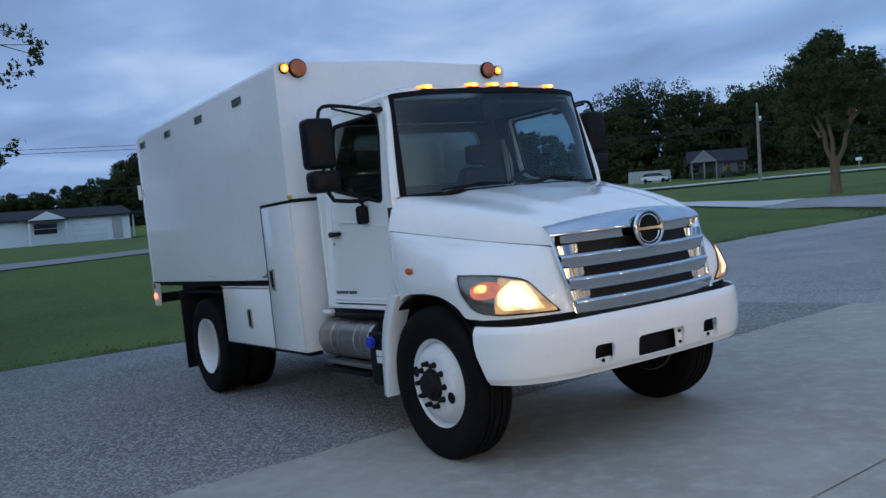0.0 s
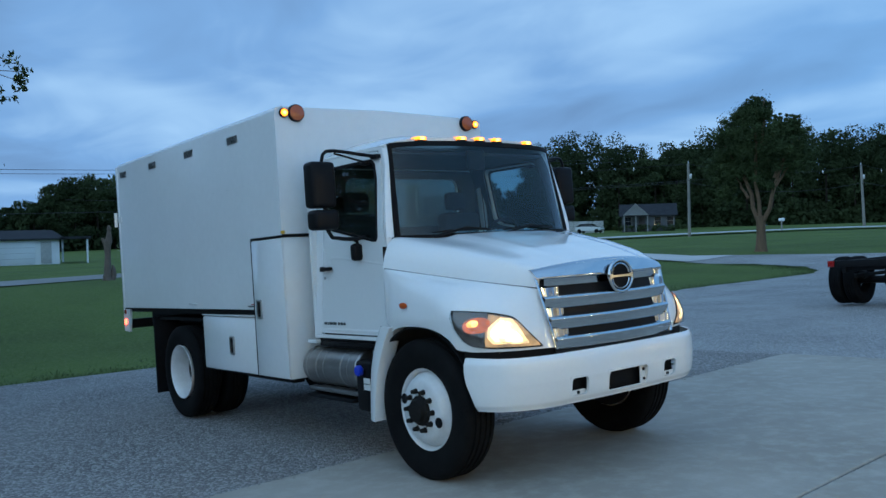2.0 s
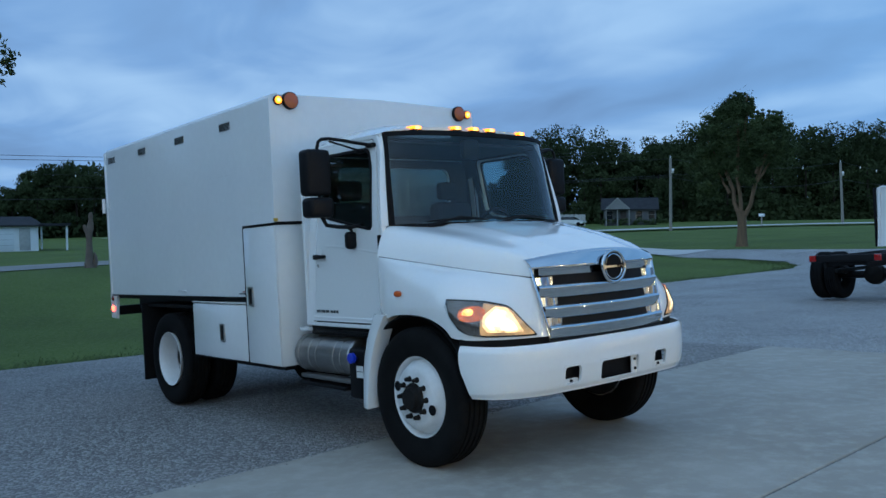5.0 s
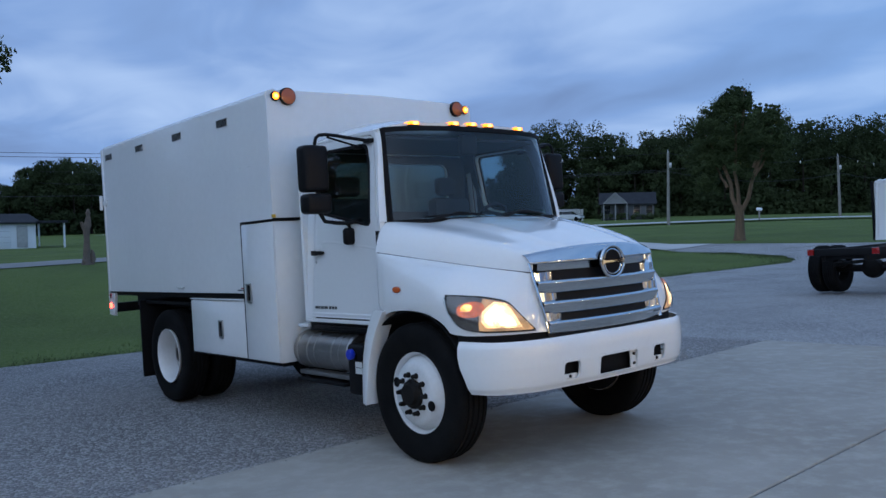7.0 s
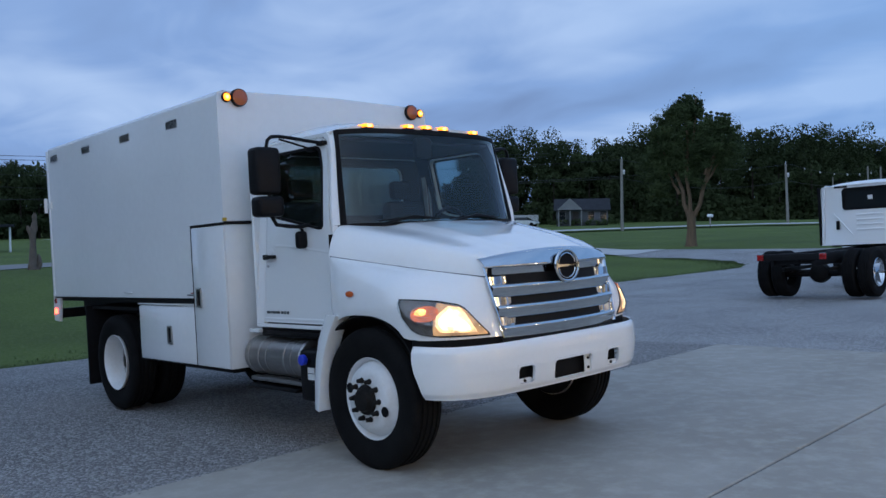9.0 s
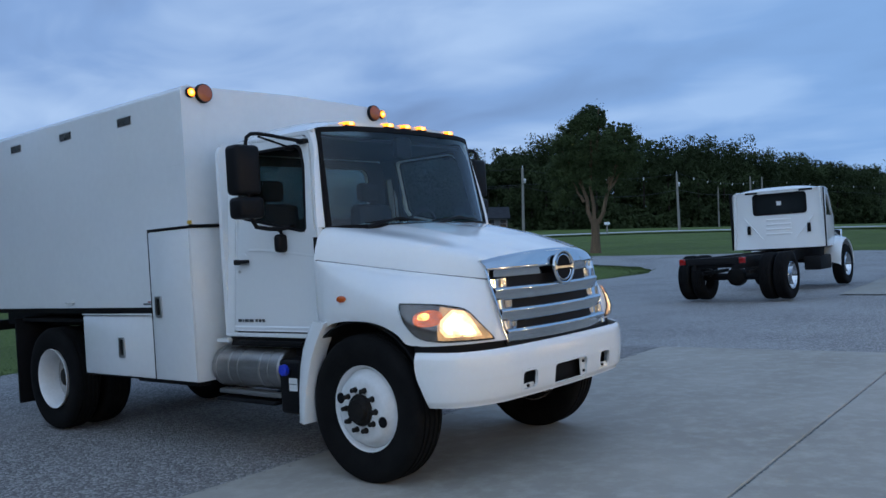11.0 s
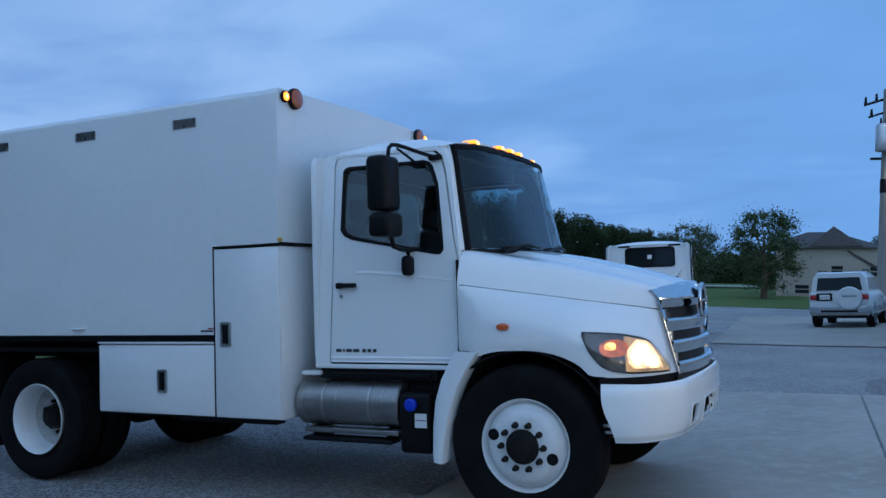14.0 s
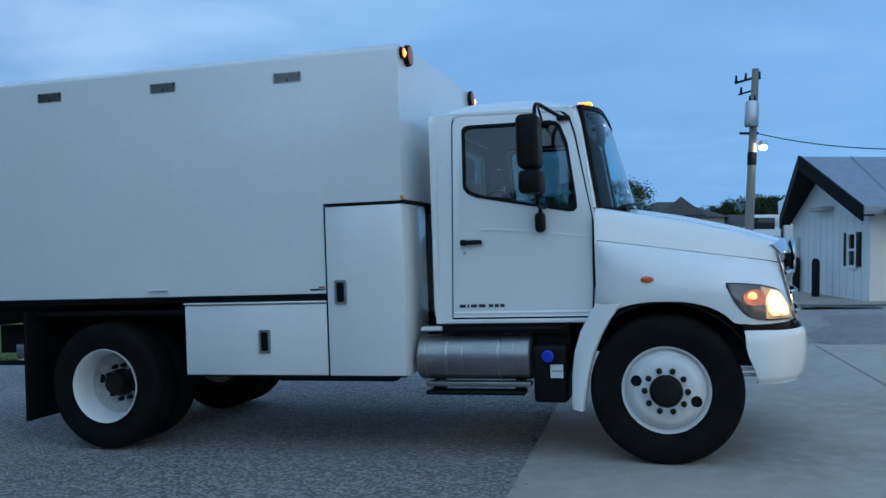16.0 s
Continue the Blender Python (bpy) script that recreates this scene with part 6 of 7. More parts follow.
def house_window(h, place, w, t, trim=SIDING):
    """A window on a wall: place(u, v, d) gives points, d outwards."""
    fr = part("window", plate([(-w / 2 - 0.07, -0.07), (w / 2 + 0.07, -0.07), (w / 2 + 0.07, t + 0.07), (-w / 2 - 0.07, t + 0.07)], [[(-w / 2, 0), (w / 2, 0), (w / 2, t), (-w / 2, t)]], lambda u, v, d: place(u, v, d), 0.06), trim, h)
    part("pane", plate([(-w / 2, 0), (w / 2, 0), (w / 2, t), (-w / 2, t)], [], lambda u, v, d: place(u, v, d), 0.02), CARGLASS, fr)
    part("sash_bar", plate([(-w / 2, t / 2 - 0.03), (w / 2, t / 2 - 0.03), (w / 2, t / 2 + 0.03), (-w / 2, t / 2 + 0.03)], [], lambda u, v, d: place(u, v, d), 0.05), trim, fr)


def ranch_house():
    h = gable_house("house", "low white ranch house with dark roof and carport", -82, 5.6, ground_z(-80, 10), 90, 25, 8, 2.2, 0.75, SIDING, SHINGLE)
    # its front faces +x in the world, which is its own -y
    f = lambda cx: (lambda u, v, d: (cx + u, -4.0 - d, 0.9 + v))
    for cx in (-9, -5):
        house_window(h, f(cx), 1.2, 0.95)
    house_window(h, f(5.2), 1.9, 0.95)
    part("door", bx(10.9, 11.8, -4.05, -3.98, 0.05, 2.0, 0.01), FENCE, h, "white side door")
    part("garage_door", bx(7.4, 10.4, -4.03, -3.98, 0.05, 2.0, 0.01), SIDING, h, "white sectional garage door")
    for z in (0.5, 1.0, 1.5):
        part("garage_panel_line", bx(7.42, 10.38, -4.04, -4.03, z - 0.012, z + 0.012), FENCE, h)
    part("carport_roof", bx(12.5, 15.2, -4.4, 4.4, 2.2, 2.42, 0.02), SHINGLE, h)
    for yy in (-4.1, 4.1):
        part("carport_post", bx(14.85, 15.0, yy - 0.08, yy + 0.08, -0.3, 2.2), SIDING, h)
    part("porch_gable", plate([(-1.6, 0), (1.6, 0), (0, 1.0)], [], lambda u, v, d: (5.2 + u, -5.4 + d, 2.15 + 0.75 * v), 0.15), SIDING, h)
    part("porch_roof", bx(3.5, 6.9, -5.5, -3.9, 2.05, 2.17, 0.02), SHINGLE, h)
    for cx in (3.7, 6.7):
        part("porch_post", bx(cx - 0.07, cx + 0.07, -5.35, -5.2, -0.3, 2.1), SIDING, h)


def cottage():
    z = ground_z(-79, 102)
    h = gable_house("house", "small house with gabled porch among dark trees", -78, 104, z, 38, 7.8, 6.5, 2.4, 1.6, mat("grey_clapboard", (0.085, 0.09, 0.095), 0.7), SHINGLE)
    part("porch_gable", plate([(-1.9, 0), (1.9, 0), (0, 1.75)], [[(-1.45, 0.12), (1.45, 0.12), (0, 1.45)]], lambda u, v, d: (-1.8 + u, -5.0 + d, 2.4 + v), 0.2), GREYTRIM, h, "pale trimmed gable")
    part("porch_face", plate([(-1.5, 0.1), (1.5, 0.1), (0, 1.5)], [], lambda u, v, d: (-1.8 + u, -4.9 + d, 2.4 + v), 0.1), mat("porch_shade_board", (0.2, 0.2, 0.2), 0.8), h)
    part("porch_roof", bx(-3.7, 0.1, -5.0, -3.2, 2.3, 2.42, 0.02), SHINGLE, h)
    for cx in (-3.5, -1.8, -0.1):
        part("porch_post", bx(cx - 0.08, cx + 0.08, -4.95, -4.79, -0.3, 2.35), GREYTRIM, h)
    for cx in (-3.0, 1.4, 3.2):
        house_window(h, lambda u, v, d, cx=cx: (cx + u, -3.25 - d, 0.9 + v), 0.9, 1.2, mat("grey_window_trim", (0.16, 0.16, 0.16), 0.7))
    part("door", bx(-1.4, -0.5, -3.30, -3.22, 0.1, 2.1, 0.01), BROWNROOF, h)
    fence = thing("fence", "long pale board fence beside the cottage", "fence", pose(-84.0, 98.0, z, 0, 0, 38))
    board = finish("board", bx(-0.09, 0.09, -0.012, 0.012, -0.1, 1.75, 0.006, 1), FENCE)
    for k in range(30):
        shared("board", board, fence, pose(-4.5 + 0.21 * k, 0, 0.02 * math.sin(k * 1.7)))
    rng = np.random.default_rng(3)
    cl = [(rng.uniform(-6.0, 6.0), -3.9 + rng.uniform(-0.5, 0.3), rng.uniform(0.2, 0.8), 0.5) for k in range(26)]
    sh = tagged(new("shrub", leaf_mesh("shrub", cl, 60, 0.14, LEAF, rng)), "clipped dark shrubs along the cottage front", "shrub")
    sh.matrix_world = pose(-78, 104, z, 0, 0, 38)


def tan_house():
    z = 0.95
    h = gable_house("house", "tan two-storey house with brown hipped roof", -0.2, 71.0, z + 0.2, 0, 7.6, 7.0, 3.7, 0.0, TAN, BROWNROOF, 0.0)
    for o in [c for c in h.children if c.name.startswith(("roof_slope", "gable"))]:
        bpy.data.objects.remove(o)
    bm = bmesh.new()
    vs = [bm.verts.new(p) for p in ((-5.0, -3.9, 3.55), (4.2, -3.9, 3.55), (4.2, 3.9, 3.55), (-5.0, 3.9, 3.55), (-1.7, 0, 5.0), (0.2, 0, 5.0))]
    for idx in ((0, 1, 5, 4), (1, 2, 5), (2, 3, 4, 5), (3, 0, 4), (0, 3, 2, 1)):
        bm.faces.new([vs[i] for i in idx])
    part("roof", bm, BROWNROOF, h)
    bm = bmesh.new()
    vs = [bm.verts.new(p) for p in ((-1.4, -3.7, 3.7), (2.4, -3.7, 3.7), (0.35, -2.6, 5.3), (0.35, 1.5, 5.3), (2.4, 1.5, 3.7), (-1.4, 1.5, 3.7))]
    for idx in ((0, 1, 2), (1, 4, 3, 2), (0, 2, 3, 5)):
        bm.faces.new([vs[i] for i in idx])
    part("upper_roof", bm, BROWNROOF, h)
    part("wing", bx(3.8, 13, -2.5, 3, -0.5, 2.6), TAN, h)
    bm = bmesh.new()
    vs = [bm.verts.new(p) for p in ((3.6, -3.0, 2.5), (13.4, -3.0, 2.5), (13.4, 3.4, 2.5), (3.6, 3.4, 2.5), (4.2, 0, 3.9), (13.4, 0, 3.9))]
    for idx in ((0, 1, 5, 4), (1, 2, 5), (2, 3, 4, 5), (3, 0, 4)):
        bm.faces.new([vs[i] for i in idx])
    part("wing_roof", bm, BROWNROOF, h)
    bm = plate([(1.2, 3.35), (1.42, 3.35), (4.3, 1.55), (4.3, 1.25), (4.0, 1.45)], [], lambda u, v, d: (u, -3.62 + d, v), 0.12)
    part("stair_rail", bm, BROWNROOF, h)
    for cx, vz0, w, t in ((0.6, 1.55, 0.8, 0.6), (3.2, 1.4, 0.6, 0.7), (-1.9, 0.0, 1.0, 0.65), (0.2, 0.0, 1.0, 0.65)):
        house_window(h, lambda u, v, d, cx=cx, v0=vz0: (cx + u, -3.5 - d, v0 + v), w, t, TAN)
    for cx in (5.5, 8.5):
        house_window(h, lambda u, v, d, cx=cx: (cx + u, -2.5 - d, 1.0 + v), 1.0, 1.0, TAN)


def white_building():
    ang = math.degrees(math.atan2(0.19, 0.98))
    z = 0.40
    W, H, RISE, L = 5.4, 2.15, 1.34, 14.0
    # own frame: x along the ridge, y across the gable (away from the lot's front)
    h = thing("building", "white gabled office building with dark roof edge", "building", pose(4.32, 15.8, z, 0, 0, ang))
    part("wall", bx(0.0, L, 0.0, W, -0.4, H), SIDING, h)
    part("gable", plate([(0, H), (W, H), (W / 2, H + RISE)], [], lambda u, v, d: (0.003 + d, u, v), 0.2), SIDING, h)
    o, prow = 0.28, 0.45
    for side in (0, 1):
        k = o / (W / 2)
        ye = -o if side == 0 else W + o
        bm = bmesh.new()
        vs = []
        for dz in (0.02, 0.20):
            vs += [bm.verts.new(p) for p in ((-o, ye, H - RISE * k + dz), (L, ye, H - RISE * k + dz), (L, W / 2, H + RISE + dz), (-o - prow, W / 2, H + RISE + dz))]
        for idx in ((0, 1, 2, 3), (4, 5, 6, 7), (0, 1, 5, 4), (1, 2, 6, 5), (2, 3, 7, 6), (3, 0, 4, 7)):
            bm.faces.new([vs[i] for i in idx])
        part("roof_slope", bm, METALROOF, h, "grey-blue metal roof")
        bm = bmesh.new()
        vs = []
        for dx in (-o - 0.03, -o + 0.03):
            vs += [bm.verts.new(p) for p in ((dx, ye, H - RISE * k - 0.14), (dx, ye, H - RISE * k + 0.23), (dx - prow, W / 2, H + RISE + 0.23), (dx - prow, W / 2, H + RISE - 0.14))]
        for idx in ((0, 1, 2, 3), (4, 5, 6, 7), (0, 1, 5, 4), (1, 2, 6, 5), (2, 3, 7, 6), (3, 0, 4, 7)):
            bm.faces.new([vs[i] for i in idx])
        part("barge_board", bm, SEAL, h, "black roof edge board")
        part("soffit", plate([(-o, 0), (0, 0), (0, 1), (-o, 1)], [], lambda u, v, d, ye=ye, k=k: (u - prow * v * (-u / o), ye + (W / 2 - ye) * v, H - RISE * k + (RISE + RISE * k) * v - 0.02 + d), 0.02), SEAL, h)
    for s in range(1, 12):
        part("siding_seam", bx(-0.004, 0.002, s * 0.45 - 0.006, s * 0.45 + 0.006, 0.0, H), FENCE, h)
    for v in range(1, 14):
        part("roof_rib", tube([(v * 1.0 - 0.4, -o + 0.02, H - RISE * o / (W / 2) + 0.21), (v * 1.0 - 0.4, W / 2, H + RISE + 0.21)], 0.02, 5), METALROOF, h)
    # shutters and window on the gable wall
    house_window(h, lambda u, v, d: (-d, 0.95 + u, 0.85 + v), 0.42, 0.75)
    for yy in (0.58, 1.32):
        part("shutter", bx(-0.05, -0.005, yy - 0.13, yy + 0.13, 0.82, 1.65, 0.01), BLACK, h, "dark window shutter")
    part("wall_lamp", bx(-0.30, 0.0, 2.2, 3.2, 2.25, 2.36, 0.02), FENCE, h)
    part("downpipe", bx(-0.06, -0.005, 4.75, 4.95, 0.6, 1.6, 0.02), FENCE, h)
    # porch along the front side
    part("porch_fascia", bx(0.2, L, -1.6, -1.5, 1.92, 2.08, 0.01), SIDING, h, "white porch fascia")
    part("porch_roof", bx(0.2, L, -1.6, 0.0, 2.08, 2.16, 0.01), METALROOF, h)
    for xx in (7.0, 11.0):
        lamp = part("porch_lamp", revolve([(0.04, 0.06), (0.11, 0.05), (0.12, 0.0), (0.10, -0.01)], (xx, -0.7, 2.0), "z", 14), BLACK, h, "lit porch ceiling lamp")
        part("lamp_glass", revolve([(0.10, 0.0), (0.09, -0.05), (0.03, -0.07)], (xx, -0.7, 1.99), "z", 14), glow("porch_lamp_lit", (1.0, 0.62, 0.26), 4.0, (1, 1, 1)), lamp)
        light = new("porch_light", bpy.data.lights.new("porch_light", "POINT"))
        light.data.energy, light.data.shadow_soft_size, light.data.color = 32, 0.1, (1.0, 0.62, 0.28)
        light.matrix_world = pose(4.32, 15.8, z, 0, 0, ang) @ pose(xx, -0.75, 1.8)
    for xx in (0.35, 4.0, 8.0):
        part("porch_post", bx(xx - 0.09, xx + 0.09, -1.55, -1.37, -0.2, 1.92, 0.01), SEAL, h, "black porch post")
    for n, (px, py) in enumerate(((3.62, 17.95), (3.45, 20.4))):
        b = solo("bollard", revolve([(0.10, -0.2), (0.10, 0.85), (0.08, 0.93), (0.03, 0.96)], (0, 0, 0), "z", 14), BLACK, "black steel bollard before the white building", "bollard", "bollards")
        b.matrix_world = pose(px - 0.15, py, ground_z(px, py) + 0.03)
    sp = bx(-0.9, 0.9, -0.35, 0.35, 0.0, 0.02, 0.005)
    d = solo("doormat", sp, ASPHALT, "dark mat on the concrete by the porch", "mat")
    d.matrix_world = pose(3.3, 14.2, ground_z(3.3, 14.2) + 0.02)


ranch_house()
cottage()
tan_house()
white_building()

# ---- the cab chassis truck parked on the lot ----
def chassis_truck():
    # own frame: x to its right, y ahead, rear axle at the origin
    t = thing("cab_chassis_truck", "white cab and bare black chassis with dual rear wheels", "truck", LEAN @ pose(-3.08, 15.0, 0.02))
    for x in (-0.43, 0.43):
        part("frame_rail", bx(x - 0.04, x + 0.04, -1.35, 5.4, 0.72, 0.97, 0.01), FRAME, t)
    for y in (-1.25, -0.55, 0.7, 1.8):
        part("cross_member", bx(-0.42, 0.42, y - 0.05, y + 0.05, 0.76, 0.93, 0.01), FRAME, t)
    bar = part("tail_bar", bx(-0.72, 0.72, -1.40, -1.33, 0.84, 0.98, 0.01), FRAME, t)
    for x in (-0.66, 0.66):
        part("tail_lamp", bx(x - 0.07, x + 0.07, -1.43, -1.39, 0.85, 0.98, 0.015), RED, bar, "red tail lamp")
    part("air_tank", revolve([(0.05, -0.4), (0.15, -0.36), (0.15, 0.36), (0.05, 0.4)], (0, 1.2, 0.80), "x", 16), FRAME, t)
    part("axle", tube([(-0.95, 0, 0.5), (0.95, 0, 0.5)], 0.08, 10), FRAME, t)
    part("differential", revolve([(0.05, -0.2), (0.2, -0.12), (0.22, 0.0), (0.2, 0.12), (0.05, 0.2)], (0, 0, 0.5), "y", 18), RUST, t)
    for x in (-0.5, 0.5):
        part("leaf_spring", bx(x - 0.04, x + 0.04, -0.7, 0.7, 0.58, 0.66, 0.01), RUST, t)
        part("brake_can", revolve([(0.03, -0.1), (0.09, -0.08), (0.09, 0.08), (0.03, 0.1)], (x * 1.1, -0.25, 0.62), "y", 12), RUST, t)
    rim = finish("bright_rim", revolve([(0.285, 0.06), (0.285, -0.10), (0.302, -0.122), (0.295, -0.128), (0.27, -0.05), (0.25, 0.04), (0.1, 0.06)], (0, 0, 0), "y", 30), CHROME)
    for x, rot in ((-1.08, 90), (-0.76, 90), (0.76, -90), (1.08, -90)):
        w = shared("wheel", TYRE_R, t, pose(x, 0, 0.5, 0, 0, rot + 180))
        w["label"] = "truck tyre with bright rim"
        if abs(x) > 1:
            shared("rim", rim, w, Matrix())
    for x, rot in ((-1.02, 90), (1.02, -90)):
        w = shared("wheel", TYRE_F, t, pose(x, 4.55, 0.5, 0, 0, rot + 180))
        w["label"] = "truck tyre with bright rim"
        shared("rim", rim, w, Matrix())
    # cab: back wall with window, sides, roof, hood
    Y = 2.85
    back = plate(rounded(-1.14, 1.14, 1.02, 2.47, 0.09, 4), [rounded(-0.57, 0.70, 1.90, 2.38, 0.07, 4)], lambda u, v, d: (u, Y + d + 0.06 * (1 if abs(u) > 1.1 else 0), v), 0.06)
    cab = part("cab_back", back, WHITE, t, "white ribbed cab back wall")
    part("rear_window", plate(rounded(-0.57, 0.70, 1.90, 2.38, 0.07, 4), [], lambda u, v, d: (u, Y + 0.02 + d, v), 0.01), CARGLASS, cab)
    part("window_seal", plate(rounded(-0.60, 0.73, 1.87, 2.41, 0.09, 4), [rounded(-0.55, 0.68, 1.92, 2.36, 0.06, 4)], lambda u, v, d: (u, Y - 0.012 + d, v), 0.014), SEAL, cab)
    part("window_sticker", bx(0.0, 0.11, Y + 0.012, Y + 0.016, 2.10, 2.20), PAPER, cab)
    for x in (-0.72, 0.76):
        part("grab_handle", bx(x - 0.04, x + 0.04, Y - 0.04, Y + 0.0, 1.40, 1.62, 0.012), BLACK, cab, "black grab handle")
    for k in range(4):
        part("pressed_rib", bx(-0.28, 0.34, Y - 0.012, Y + 0.004, 1.36 + 0.12 * k, 1.41 + 0.12 * k, 0.008), WHITE, cab)
    for s in (-1, 1):
        rib = bmesh.new()
        tube([(s * 0.85 + 0.03, Y, 1.80), (s * 0.42 + 0.03, Y, 1.28)], 0.018, 6, rib)
        part("pressed_rib", rib, WHITE, cab)
    part("side_strip", bx(-1.19, -1.145, Y - 0.02, Y + 0.35, 1.02, 2.46, 0.01), SEAL, t)
    part("side_strip", bx(1.12, 1.15, Y - 0.02, Y + 0.02, 1.02, 2.46, 0.01), SEAL, t)
    for x in (-0.62, 0.72):
        part("roof_bracket", bx(x - 0.16, x + 0.16, Y - 0.02, Y + 0.04, 2.42, 2.47, 0.01), BLACK, t)
    for s in (-1, 1):
        side = plate([(Y, 1.02), (Y, 2.42), (Y + 0.1, 2.5), (Y + 1.05, 2.5), (Y + 1.25, 2.3), (Y + 1.45, 1.75), (Y + 1.45, 1.02)], [[(Y + 0.22, 1.78), (Y + 0.22, 2.32), (Y + 0.98, 2.32), (Y + 1.28, 1.78)]], lambda u, v, d, s=s: (s * (1.14 - d - 0.08 * smooth01((v - 1.75) / 0.8) - 0.14 * (u - Y)), u, v), 0.05)
        sd = part("cab_side", side, WHITE, t)
        part("side_glass", plate([(Y + 0.22, 1.78), (Y + 0.22, 2.32), (Y + 0.98, 2.32), (Y + 1.28, 1.78)], [], lambda u, v, d, s=s: (s * (1.115 - d - 0.08 * smooth01((v - 1.75) / 0.8) - 0.14 * (u - Y)), u, v), 0.01), CARGLASS, sd)
        part("fender", sheet([[(s * (0.75 + 0.4 * math.sin(min(1, j / 5) * 1.5)), 4.55 + 0.62 * math.cos(radians(a)), 0.5 + 0.66 * math.sin(radians(a)) + 0.12 * (5 - j) / 5) for j in range(6)] for a in range(0, 185, 12)], 0.03), WHITE, t, "white rounded front fender", 60)
        part("step_box", bx(s * 0.75 - 0.2, s * 0.75 + 0.2, Y + 0.1, Y + 1.0, 0.45, 0.8, 0.03), FRAME, t)
    roof = sheet([[((-1.08 + 2.16 * i / 12) * (1 - 0.12 * (y - Y)), y, 2.46 + 0.11 * (1 - abs(-1 + i / 6) ** 3) * smooth01((y - Y + 0.08) / 0.25)) for i in range(13)] for y in (Y, Y + 0.05, Y + 0.12, Y + 0.25, Y + 0.7, Y + 1.1)], 0.03)
    part("cab_roof", roof, WHITE, t, sharp=50)
    part("cab_floor", bx(-0.92, 0.92, Y + 0.06, Y + 1.4, 0.98, 1.04), FRAME, t)
    hood = sheet([[(-0.8 + 1.6 * i / 10, Y + 1.4 + 1.3 * j / 6, 1.70 - 0.30 * (j / 6) ** 1.6 - 0.28 * abs(-1 + i / 5) ** 3) for i in range(11)] for j in range(7)], 0.03)
    part("hood", hood, WHITE, t, sharp=50)
    part("windshield", sheet([[(-0.90 + 1.8 * i / 8, Y + 1.4 - 0.3 * j / 4, 1.72 + 0.75 * j / 4) for i in range(9)] for j in range(5)], 0.01), CARGLASS, t)
    part("front_wall", bx(-0.8, 0.8, Y + 2.6, Y + 2.7, 0.7, 1.4, 0.03), CHROME, t)
    part("engine", bx(-0.4, 0.4, Y + 0.9, Y + 2.5, 0.6, 1.2, 0.05), FRAME, t)


chassis_truck()


# ---- parked cars ----
def car_wheel(parent, x, y, r, s):
    w = part("wheel", revolve([(r * 0.6, -0.10), (r * 0.9, -0.11), (r, -0.07), (r, 0.07), (r * 0.9, 0.11), (r * 0.6, 0.10)], (x, y, r), "x", 24), RUBBER, parent)
    part("rim", revolve([(r * 0.62, -0.09), (r * 0.58, -0.105), (r * 0.2, -0.085), (0.02, -0.09)], (x, y, r), "x", 18, flip=-1 if s > 0 else 1), ALU, w)


